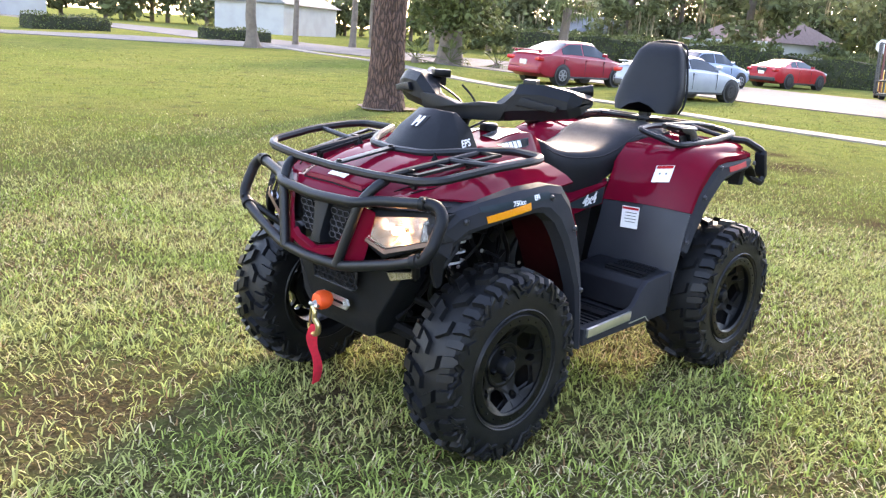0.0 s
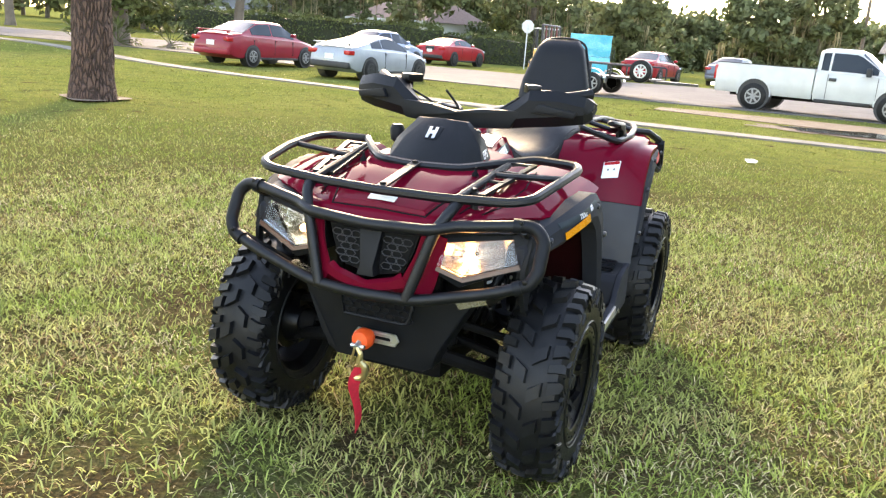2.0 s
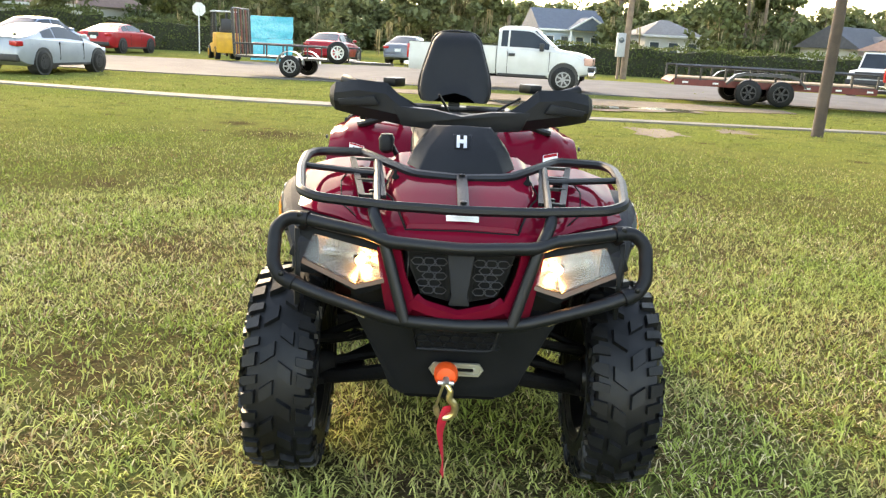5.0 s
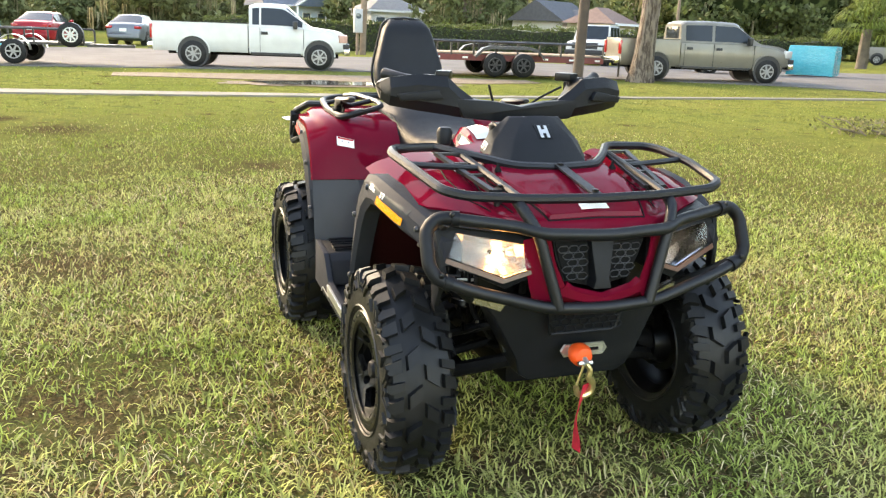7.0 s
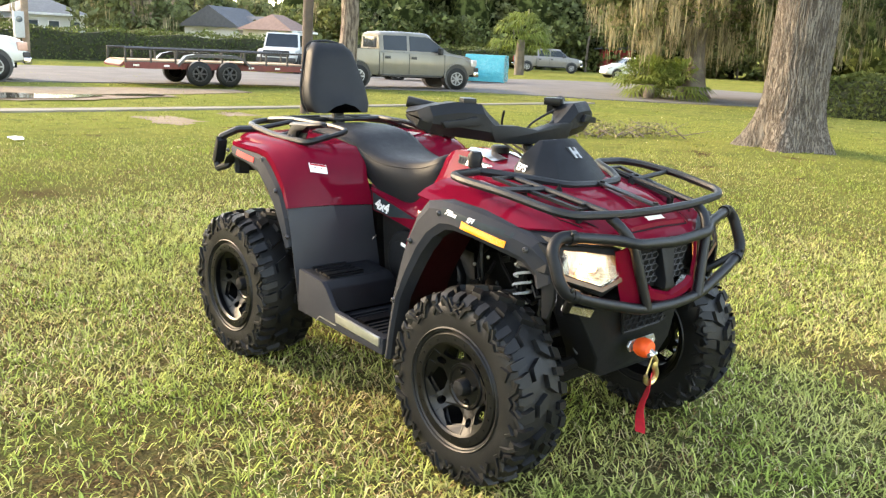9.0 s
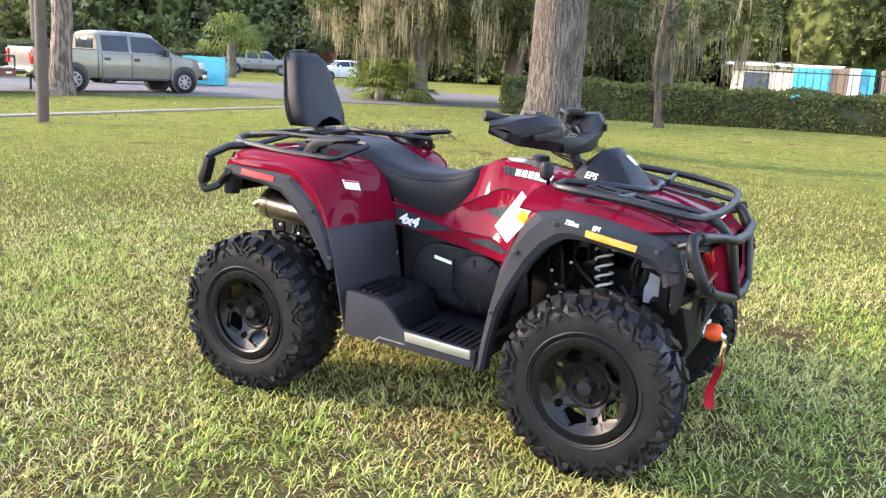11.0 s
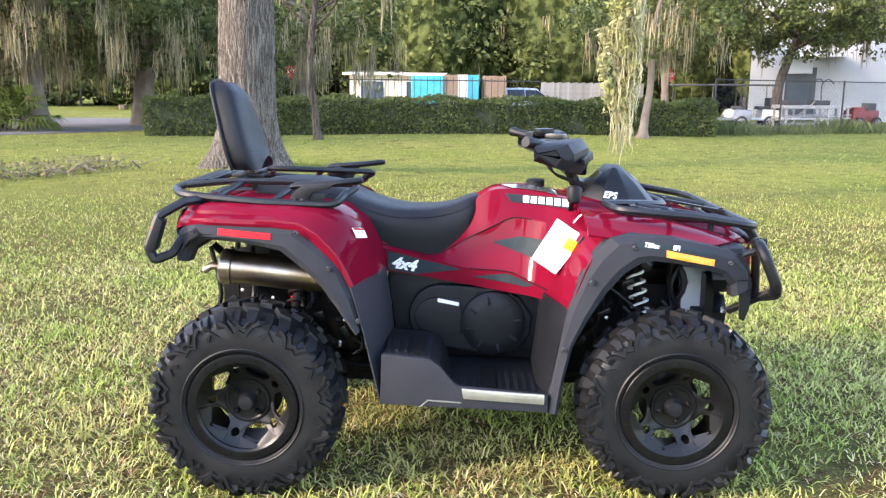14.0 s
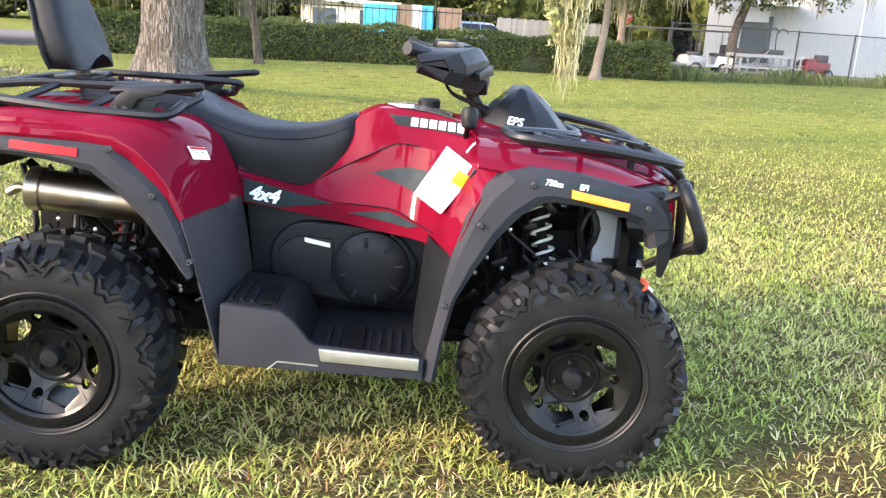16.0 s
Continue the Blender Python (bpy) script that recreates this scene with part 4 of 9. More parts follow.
flares = pair("rear_flare", shell(rows, -0.005), GREY_PL, label="charcoal plastic wheel arch flare", angle=16)
rows = [[(xi - 0.012, -0.55, zi + 0.012), (xi - 0.02, -0.38, zi + 0.02), (xi - 0.02, -0.2, zi + 0.02)] for xi, zi in RI[1:9]]
pair("rear_liner", shell(rows, 0.004), BLACK_PL)
g = Geo().grid(skin([[(-0.985, y, 0.975 - 0.1 * abs(y) ** 2) for y in (-0.42, -0.2, 0, 0.2, 0.42)], [(-1.01, y, 0.90) for y in (-0.42, -0.2, 0, 0.2, 0.42)], [(-0.985, y, 0.80) for y in (-0.40, -0.2, 0, 0.2, 0.40)]]))
part("tail_panel", shell(skin([[(-0.978, y, 0.972) for y in (-0.42, -0.2, 0, 0.2, 0.42)], [(-1.0, y, 0.90) for y in (-0.42, -0.2, 0, 0.2, 0.42)], [(-0.985, y, 0.80) for y in (-0.40, -0.2, 0, 0.2, 0.40)]]), 0.006), BLACK_PL, atv)
part("rear_deck", shell([[(x, y, 0.985 - 0.02 * (x + 0.9)) for y in (-0.14, -0.05, 0.05, 0.14)] for x in (-0.98, -0.8, -0.6, -0.4)], 0.006), BLACK_PL, atv)

# reflectors and small writing on the flares
trees = {s: bvh_of(o) for s, o in zip((-1, 1), flares)}
ff = {s: bvh_of(o) for s, o in zip((-1, 1), [o for o in atv.children if o.name.startswith("front_flare")])}
for s in (-1, 1):
    part("side_reflector", shell(dressed(ff[s], [(0.676, 0.852), (0.842, 0.818), (0.846, 0.839), (0.676, 0.875)], s, 0.005), 0.002), AMBER, atv, "amber side reflector")
    part("rear_reflector", shell(dressed(trees[s], [(-0.815, 0.905), (-0.635, 0.893), (-0.635, 0.914), (-0.815, 0.927)], s, 0.004), 0.002), RED_REFL, atv, "red side reflector")
    d = (1, -0.13) if s < 0 else (-1, 0.13)
    strip = part("flare_decal", shell(dressed(ff[s], [(0.58, 0.882), (0.86, 0.850), (0.86, 0.866), (0.58, 0.905)], s, 0.002), 0.001), DECAL, atv)
    for word, o in (("750cc", (0.60, 0.886) if s < 0 else (0.745, 0.866)), ("EFI", (0.695, 0.876) if s < 0 else (0.655, 0.880))):
        part("lettering", worded(ff[s], word, 0.021, o, d, s, 0.005, 0.15, 0.0005), PRINT, strip)
    corner = [Vector((-0.398, s * 0.46, 0.918)), Vector((-0.362, s * 0.385, 0.905)), Vector((-0.330, s * 0.385, 0.828)), Vector((-0.360, s * 0.46, 0.838))]

    def facet(u, v, lift):
        """A point over the fender's front facet: u across, v down."""
        p = (corner[0] * (1 - u) + corner[1] * u) * (1 - v) + (corner[3] * (1 - u) + corner[2] * u) * v
        return p + Vector((0.9, 0, 0.4)) * lift

    def lay(u0, u1, v0, v1, lift):
        return shell([[facet(u, v, lift) for u in (u0, (u0 + u1) / 2, u1)] for v in (v0, (v0 + v1) / 2, v1)], 0.001)
    low = 0.92 if s > 0 else 0.5
    st = part("sticker", lay(0.06, 0.95, 0.06, low, 0.016), WHITE, atv, "white warning sticker with a red header")
    part("sticker_header", lay(0.10, 0.91, 0.08, 0.08 + low * 0.16, 0.018), RED_REFL, st)
    for u in (0.3, 0.62):
        part("print_mark", lay(u, u + 0.08, low * 0.48, low * 0.58, 0.018), MESH, st)
turn = Matrix.Rotation(radians(18), 3, "Z")
st = part("sticker", Geo().box((-0.268, 0.342, 0.686), (0.003, 0.072, 0.092), turn), WHITE, atv, "white warning sticker with a red header")
part("sticker_header", Geo().box((-0.266, 0.342, 0.724), (0.003, 0.068, 0.010), turn), RED_REFL, st)
for k in range(4):
    part("print_bar", Geo().box((-0.266, 0.345, 0.706 - 0.013 * k), (0.003, 0.05 - 0.006 * (k % 2), 0.002), turn), GREY_PL, st)
cw = bvh_of(hood_panel)
part("sticker", shell(dressed(cw, [(0.992, -0.045), (0.992, 0.045), (1.026, 0.045), (1.026, -0.045)], 1, 0.002, top=True), 0.001), WHITE, atv, "white caution sticker")

# seat
SEAT = [(-0.79, 1.02, 0.985, 0.15), (-0.76, 1.04, 0.98, 0.185), (-0.62, 1.045, 0.955, 0.19), (-0.48, 1.03, 0.92, 0.188), (-0.38, 0.985, 0.87, 0.182), (-0.28, 0.952, 0.812, 0.174), (-0.19, 0.943, 0.785, 0.152), (-0.105, 0.945, 0.768, 0.127), (-0.03, 0.96, 0.80, 0.114), (0.03, 0.985, 0.842, 0.10), (0.062, 0.99, 0.90, 0.07)]
rows = []
for x, top, low, w in SEAT:
    rows.append([(x, -w, low), (x, -w - 0.008, low * 0.5 + top * 0.5), (x, -w + 0.005, top - 0.03), (x, -w * 0.72, top - 0.004), (x, 0, top), (x, w * 0.72, top - 0.004), (x, w - 0.005, top - 0.03), (x, w + 0.008, low * 0.5 + top * 0.5), (x, w, low)])
seat = part("seat", Geo().grid(skin(rows, 3, 3), False, True), VINYL, atv, "black grained vinyl seat", angle=80)
for s in (-1, 1):
    part("seam", Geo().tube(spline([(x, s * (w - 0.004), top - 0.032) for x, top, low, w in SEAT[1:-1]], 3), 0.003, 5), BLACK_PL, seat)

# backrest
rows = []
for k in range(9):
    t = k / 8
    z = 1.085 + 0.325 * t
    w = 0.94 * ramp(t, ((0, 0.165), (0.12, 0.182), (0.35, 0.178), (0.8, 0.132), (0.93, 0.115), (1, 0.085)))
    xf, xb = -0.768 - 0.105 * t, -0.892 - 0.09 * t
    if k == 8:
        xf, xb = xf - 0.03, xb + 0.02
    notch = 0.05 * max(0, 1 - t * 4)
    row = []
    for a in range(40):
        ang = 2 * math.pi * a / 40
        c, sn = math.cos(ang), math.sin(ang)
        yy = w * abs(c) ** 0.55 * (1 if c > 0 else -1)
        xx = (xf + xb) / 2 + (xf - xb) / 2 * abs(sn) ** 0.5 * (1 if sn > 0 else -1)
        row.append((xx, yy, z + (0.045 if k == 0 else 0.022 if k == 1 else 0) * max(0, 1 - (yy / 0.10) ** 2)))
    rows.append(row)
back = part("backrest", Geo().grid(rows, True, True), VINYL, atv, "black padded passenger backrest", angle=70)
part("piping", Geo().tube(spline([(-0.868 - 0.09 * t, w * 0.95, 1.085 + 0.325 * t) for t, w in ((0, 0.165), (0.12, 0.182), (0.35, 0.178), (0.8, 0.132), (0.93, 0.115), (1, 0.075))] + [(-0.955, 0, 1.418)] + [(-0.868 - 0.09 * t, -w * 0.95, 1.085 + 0.325 * t) for t, w in ((1, 0.075), (0.93, 0.115), (0.8, 0.132), (0.35, 0.178), (0.12, 0.182), (0, 0.165))], 4), 0.006, 6), BLACK_PL, back)
part("post", Geo().box((-0.83, 0, 1.06), (0.03, 0.055, 0.16), Matrix.Rotation(-0.25, 3, "Y")), BLACK_TUBE, back, bevel=0.004)

# instrument pod
ring_low = [(0.455, 0.10, 0.99), (0.455, -0.10, 0.99), (0.52, -0.165, 0.985), (0.63, -0.176, 0.972), (0.71, -0.135, 0.970), (0.745, -0.04, 0.972), (0.745, 0.04, 0.972), (0.71, 0.135, 0.970), (0.63, 0.176, 0.972), (0.52, 0.165, 0.985)]
ring_mid = [(0.495, 0.085, 1.045), (0.495, -0.085, 1.045), (0.535, -0.142, 1.050), (0.61, -0.152, 1.030), (0.66, -0.105, 1.040), (0.676, -0.03, 1.050), (0.676, 0.03, 1.050), (0.66, 0.105, 1.040), (0.61, 0.152, 1.030), (0.535, 0.142, 1.050)]
ring_top = [(0.552, 0.055, 1.095), (0.552, -0.055, 1.095), (0.568, -0.092, 1.108), (0.585, -0.088, 1.103), (0.598, -0.05, 1.108), (0.603, -0.015, 1.112), (0.603, 0.015, 1.112), (0.598, 0.05, 1.108), (0.585, 0.088, 1.103), (0.568, 0.092, 1.108)]
pod = part("instrument_pod", Geo().grid([ring_low, ring_mid, ring_top], True, True), BLACK_PL, atv, "black instrument pod", bevel=0.006, angle=25)
part("display", Geo().prism([(-0.065, 1.006), (0.065, 1.006), (0.05, 1.082), (-0.05, 1.082)], lambda y, z: 0.452 + (z - 0.99) * 0.85, lambda y, z: 0.470 + (z - 0.99) * 0.85, plane="yz"), SCREEN, pod)
part("emblem_plate", Geo().prism([(-0.026, 1.047), (0.026, 1.047), (0.030, 1.085), (-0.030, 1.085)], lambda y, z: 0.680 - (z - 1.042) * 1.2, lambda y, z: 0.688 - (z - 1.042) * 1.2, plane="yz"), BLACK_MET, pod, bevel=0.002)
for y0, y1, z0, z1 in ((-0.018, -0.008, 1.05, 1.083), (0.004, 0.014, 1.05, 1.083), (-0.008, 0.004, 1.062, 1.072)):
    part("emblem_bar", Geo().prism([(y0, z0), (y1, z0), (y1, z1), (y0, z1)], lambda y, z: 0.688 - (z - 1.042) * 1.2, lambda y, z: 0.692 - (z - 1.042) * 1.2, plane="yz"), ALLOY, pod)
pt = bvh_of(pod)
for s in (-1, 1):
    part("lettering", worded(pt, "EPS", 0.034, (0.525, 1.0) if s < 0 else (0.605, 0.99), (1, -0.12) if s < 0 else (-1, 0.12), s, 0.003, 0.2, 0.0008), PRINT, pod)

# handlebar, guards and controls
bar = part("handlebar", Geo().tube(bent([(0.30, -0.30, 1.185), (0.40, -0.17, 1.135), (0.415, 0, 1.11), (0.40, 0.17, 1.135), (0.30, 0.30, 1.185)], 0.05), 0.013, 8).tube([(0.47, 0, 0.97), (0.405, 0, 1.11)], 0.022, 10).box((0.42, 0, 1.10), (0.06, 0.14, 0.05)), BLACK_MET, atv)
g = Geo().prism([(-0.20, 1.085), (-0.07, 1.075), (0.07, 1.075), (0.20, 1.085), (0.235, 1.15), (0.10, 1.145), (0.0, 1.128), (-0.10, 1.145), (-0.235, 1.15)], lambda y, z: 0.43 - 0.05 * abs(y), lambda y, z: 0.475 - 0.10 * abs(y), plane="yz")
part("bar_cover", g, BLACK_PL, bar, bevel=0.008)
for s in (-1, 1):
    secs = []
    for y, xf, xb, z0, z1 in ((0.165, 0.450, 0.40, 1.088, 1.146), (0.22, 0.445, 0.36, 1.094, 1.184), (0.255, 0.445, 0.315, 1.100, 1.216), (0.35, 0.424, 0.275, 1.112, 1.222), (0.432, 0.372, 0.24, 1.124, 1.206), (0.452, 0.332, 0.252, 1.140, 1.190)):
        secs.append([(xb, s * y, z0 + 0.035), (xf - 0.02, s * y, z0), (xf, s * y, z0 + 0.03), (xf, s * y, z1 - 0.03), (xf - 0.02, s * y, z1), (xb, s * y, z1 - 0.012)])
    g = shell(secs, 0.006 * s)
    for k in (-1, -2):
        g.add([(x, y + 0.002 * s, z) for x, y, z in secs[k]], [tuple(range(6))])
    guard = part("hand_guard", g, BLACK_PL, bar, "black plastic hand guard", angle=30)
    part("guard_rib", Geo().prism([(s * 0.275, 1.150), (s * 0.41, 1.138), (s * 0.42, 1.160), (s * 0.295, 1.180)], lambda y, z: 0.537 - 0.33 * abs(y), lambda y, z: 0.569 - 0.37 * abs(y), plane="yz"), BLACK_PL, bar, bevel=0.004)
    part("grip", Geo().turned([(-0.075, 0.018), (-0.07, 0.021), (0.0, 0.0175), (0.06, 0.0185), (0.068, 0.022), (0.075, 0.02)], 12, "y").moved(Matrix.Translation((0.262, s * 0.365, 1.205)) @ Matrix.Rotation(s * 0.75, 4, "Z") @ Matrix.Rotation(s * 0.15, 4, "X")), RUBBER, bar)
    part("switch_box", Geo().box((0.30, s * 0.285, 1.195), (0.06, 0.05, 0.05), Matrix.Rotation(s * 0.6, 3, "Z")), BLACK_PL, bar, bevel=0.006)
    part("fluid_reservoir", Geo().box((0.335, s * 0.235, 1.222), (0.07, 0.05, 0.03), Matrix.Rotation(s * 0.5, 3, "Z")), BLACK_MET, bar, bevel=0.006)
for y, bow in ((-0.06, 0.04), (0.05, 0.05), (-0.02, 0.06)):
    part("cable", Geo().tube(spline([(0.37, y * 4, 1.19), (0.33, y * 2.2, 1.13), (0.36, y, 1.07), (0.42 + bow, y, 1.03), (0.46, y * 0.5, 0.985)], 5), 0.0045, 6), RUBBER, bar)
# shift lever, filler cap, key
lever = part("shift_lever", Geo().tube([(0.40, -0.20, 0.955), (0.405, -0.245, 1.035)], 0.009, 8), BLACK_MET, atv)
part("knob", Geo().turned([(0.0, 0.012), (0.01, 0.024), (0.05, 0.028), (0.065, 0.02), (0.068, 0.004)], 14, "z", (0.405, -0.25, 0.985)), BLACK_PL, lever)
tank_gloss = material("glossy grey moulded cover", (0.10, 0.10, 0.105), 0.12, second=(0.07, 0.07, 0.075), scale=9, coat=0.6, spec=0.6)
tk = bvh_of(saddle)
for s in (-1, 1):
    part("tank_cover", shell(dressed(tk, [(0.15, s * 0.030), (0.36, s * 0.035), (0.36, s * 0.112), (0.19, s * 0.088)], 1, 0.004, 8, 6, True), 0.002 * s), tank_gloss, atv, "glossy grey cover on the tank")
part("filler_cap", Geo().turned([(0, 0.036), (0.022, 0.036), (0.028, 0.03), (0.03, 0.004)], 20, "z", (0.285, 0, 1.022)), BLACK_PL, atv)

# front rack
TR = 0.0145
side_r = [(0.505, -0.32, 0.997), (0.522, -0.468, 0.996), (0.60, -0.492, 0.992), (0.78, -0.482, 0.977), (0.975, -0.452, 0.946), (1.012, -0.40, 0.936), (1.03, -0.2, 0.925)]
loop = side_r + [(1.035, 0, 0.922)] + mirrored(list(reversed(side_r)))
back_r = [(0.66, 0.22, 0.985), (0.755, 0.14, 0.972), (0.775, 0, 0.968), (0.755, -0.14, 0.972), (0.66, -0.22, 0.985)]
rack = part("front_rack", Geo().tube(bent(loop + back_r, 0.035), TR, 8, True), BLACK_TUBE, atv, "black tubular front luggage rack")
for s in (-1, 1):
    part("rack_bar", Geo().tube([(0.63, s * 0.265, 0.985), (0.90, s * 0.245, 0.945), (1.02, s * 0.235, 0.925)], 0.011, 8), BLACK_TUBE, rack)
    part("rack_bar", Geo().tube([(0.73, s * 0.48, 0.979), (0.745, s * 0.30, 0.968), (0.75, s * 0.26, 0.968)], 0.010, 8), BLACK_TUBE, rack)
    g = Geo()
    for (x0, x1) in ((0.60, 0.93),):
        for y0, y1 in ((0.262, 0.225), (0.345, 0.285)):
            g.prism([(x0, 0.985), (x1, 0.925), (x1, 0.935), (x0, 0.995)], lambda x, z, a=y0, b=y1: s * (a + (b - a) * (x - x0) / (x1 - x0)) - 0.009, lambda x, z, a=y0, b=y1: s * (a + (b - a) * (x - x0) / (x1 - x0)) + 0.009)
        for x in (0.605, 0.70, 0.80, 0.925):
            g.box((x, s * ramp(x, ((0.6, 0.303), (0.93, 0.255))), 0.990 - (x - 0.6) * 0.18), (0.022, ramp(x, ((0.6, 0.09), (0.93, 0.06))), 0.008))
    part("rack_plate", g, BLACK_TUBE, rack)
    part("rack_foot", Geo().tube([(0.70, s * 0.30, 0.90), (0.70, s * 0.30, 0.97)], 0.012, 8), BLACK_TUBE, rack)
    part("rack_foot", Geo().tube([(0.905, s * 0.255, 0.88), (0.905, s * 0.255, 0.935)], 0.012, 8), BLACK_TUBE, rack)
part("rack_plate", Geo().prism([(0.77, 0.982), (1.03, 0.936), (1.03, 0.928), (0.77, 0.974)], -0.016, 0.016), BLACK_TUBE, rack, bevel=0.002)
for x, y, z in ((0.79, 0, 0.978), (1.015, 0, 0.938), (0.92, -0.256, 0.94), (0.92, 0.256, 0.94)):
    part("bolt", Geo().turned([(0, 0.010), (0.006, 0.010), (0.008, 0.006)], 6, "z", (x, y, z)), BLACK_MET, rack)

# front bumper
BR = 0.0175
bumper = part("front_bumper", Geo().tube(bent(across([(1.022, 0.44, 0.877), (1.070, 0.25, 0.855), (1.105, 0.20, 0.842), (1.115, 0, 0.833)]), 0.04), BR, 10), BLACK_TUBE, atv, "black tubular front bumper")
part("lower_bar", Geo().tube(bent(across([(1.070, 0.49, 0.722), (1.085, 0.40, 0.688), (1.115, 0.17, 0.628), (1.125, 0, 0.622)]), 0.05), BR, 10), BLACK_TUBE, bumper)
for s in (-1, 1):
    part("upright", Geo().tube(bent([(1.015, s * 0.245, 0.918), (1.055, s * 0.238, 0.895), (1.09, s * 0.21, 0.845), (1.122, s * 0.145, 0.628)], 0.04), BR * 0.95, 10), BLACK_TUBE, bumper)
    part("side_hoop", Geo().tube(bent([(1.025, s * 0.425, 0.878), (1.010, s * 0.478, 0.877), (1.018, s * 0.512, 0.845), (1.058, s * 0.512, 0.755), (1.070, s * 0.49, 0.722), (1.074, s * 0.465, 0.712)], 0.022), BR * 1.12, 10), BLACK_PL, bumper, "black plastic end cap")
    for p, q in (((1.022, s * 0.440, 0.877), (1.027, s * 0.420, 0.876)), ((1.073, s * 0.472, 0.716), (1.078, s * 0.452, 0.708))):
        part("collar", Geo().tube([p, q], BR * 1.28, 12), BLACK_PL, bumper)
    part("strut", Geo().tube([(1.022, s * 0.45, 0.865), (0.94, s * 0.44, 0.83)], 0.012, 8), BLACK_TUBE, bumper)
    part("strut", Geo().tube([(1.07, s * 0.46, 0.72), (0.96, s * 0.35, 0.62)], 0.014, 8), BLACK_TUBE, bumper)
    for p in ((1.035, s * 0.443, 0.890), (1.083, s * 0.485, 0.735)):
        part("bolt", Geo().turned([(0, 0.008), (0.005, 0.008), (0.007, 0.005)], 8, "x", (p[0], p[1], p[2])), BLACK_MET, bumper)

# lower front plate, lamps, fairlead, winch hook
low = [(-0.30, 0.60), (-0.15, 0.625), (0.15, 0.625), (0.30, 0.60), (0.275, 0.56), (0.205, 0.43), (0.185, 0.37), (0.15, 0.35), (-0.15, 0.35), (-0.185, 0.37), (-0.205, 0.43), (-0.275, 0.56)]
skid = part("lower_front_plate", Geo().prism(low, lambda y, z: 0.90, lambda y, z: 1.055 - 0.25 * max(0, abs(y) - 0.14) + 0.05 * (z - 0.5) - 0.35 * max(0, 0.42 - z), plane="yz"), BLACK_PL, atv, bevel=0.006)
g = Geo()
for i in range(-3, 4):
    for j in range(-1, 2):
        cy, cz = i * 0.032 + (j % 2) * 0.016, 0.545 + j * 0.019
        g.tube([(1.066, cy + 0.018 * math.cos(a), cz + 0.011 * math.sin(a)) for a in [math.pi / 3 * k for k in range(6)]], 0.0025, 4, True)
g.tube(bent([(1.064, -0.125, 0.585), (1.064, 0.125, 0.585), (1.062, 0.11, 0.51), (1.062, -0.11, 0.51)], 0.02), 0.006, 6, True)
part("lower_grille", g, BLACK_PL, skid)
part("grille_backing", Geo().prism([(-0.12, 0.582), (0.12, 0.582), (0.105, 0.512), (-0.105, 0.512)], 1.058, 1.0605, plane="yz"), CHASSIS, skid)
for s in (-1, 1):
    drl = [(s * 0.250, 0.610), (s * 0.340, 0.630), (s * 0.345, 0.610), (s * 0.265, 0.586)]
    lampl = part("marker_lamp", Geo().prism(drl, lambda y, z: 0.98 - 0.32 * max(0, abs(y) - 0.2), lambda y, z: 1.012 - 0.32 * max(0, abs(y) - 0.2), plane="yz"), REFLECT, atv, "clear marker lamp")
g = Geo().tube([(1.066, y, 0.452 + dz) for y, dz in ((-0.045, 0), (-0.04, 0.008), (0.055, 0.008), (0.06, 0), (0.055, -0.008), (-0.04, -0.008))], 0.003, 6, True).tube([(1.063, y, 0.452 + dz) for y, dz in ((-0.068, 0), (-0.058, 0.016), (0.072, 0.016), (0.082, 0), (0.072, -0.016), (-0.058, -0.016))], 0.005, 6, True)
g.prism([(-0.068, 0.452), (-0.058, 0.468), (0.072, 0.468), (0.082, 0.452), (0.072, 0.436), (-0.058, 0.436)], 1.055, 1.062, plane="yz")
winch = part("winch_fairlead", g, ALLOY, atv, "aluminium winch fairlead")
part("fairlead_slot", Geo().prism([(-0.045, 0.452), (-0.04, 0.459), (0.055, 0.459), (0.06, 0.452), (0.055, 0.445), (-0.04, 0.445)], 1.0615, 1.0635, plane="yz"), CHASSIS, winch)
part("stopper", Geo().turned([(-0.03, 0.012), (-0.028, 0.026), (-0.01, 0.034), (0.012, 0.034), (0.026, 0.027), (0.03, 0.010)], 20, "x", (1.095, -0.022, 0.450)), ORANGE, winch, "orange rubber cable stopper")
skid.location.x = winch.location.x = -0.05
part("thimble", Geo().tube([(1.118, -0.022, 0.448), (1.14, -0.022, 0.435)], 0.010, 8).tube([(1.13, -0.045, 0.437), (1.13, 0.0, 0.437)], 0.007, 8), ALLOY, winch)
hk = [(1.135, -0.022, 0.435), (1.137, -0.008, 0.415), (1.136, -0.01, 0.392), (1.132, 0.006, 0.372), (1.130, 0.004, 0.345), (1.128, -0.018, 0.332), (1.128, -0.04, 0.342), (1.130, -0.047, 0.365)]
part("hook", Geo().tube(spline(hk, 4), [0.007 + 0.004 * math.sin(i * 0.1) for i in range(29)], 8).tube([(1.136, -0.03, 0.43), (1.13, -0.045, 0.37)], 0.004, 6), GOLD, winch, "gold zinc plated winch hook")
rows = []
for k in range(13):
    t = k / 12
    z = 0.368 - 0.225 * t
    y = -0.012 - 0.012 * math.sin(t * 5) - 0.02 * t
    x = 1.128 - 0.02 * t + 0.008 * math.sin(t * 7)
    a = 0.5 + 1.3 * t
    w = 0.0175 + 0.0025 * math.sin(t * 9)
    rows.append([(x + w * math.sin(a), y - w * math.cos(a), z), (x - w * math.sin(a), y + w * math.cos(a), z)])
part("strap", shell(rows, 0.002), STRAP, winch, "red nylon pull strap")
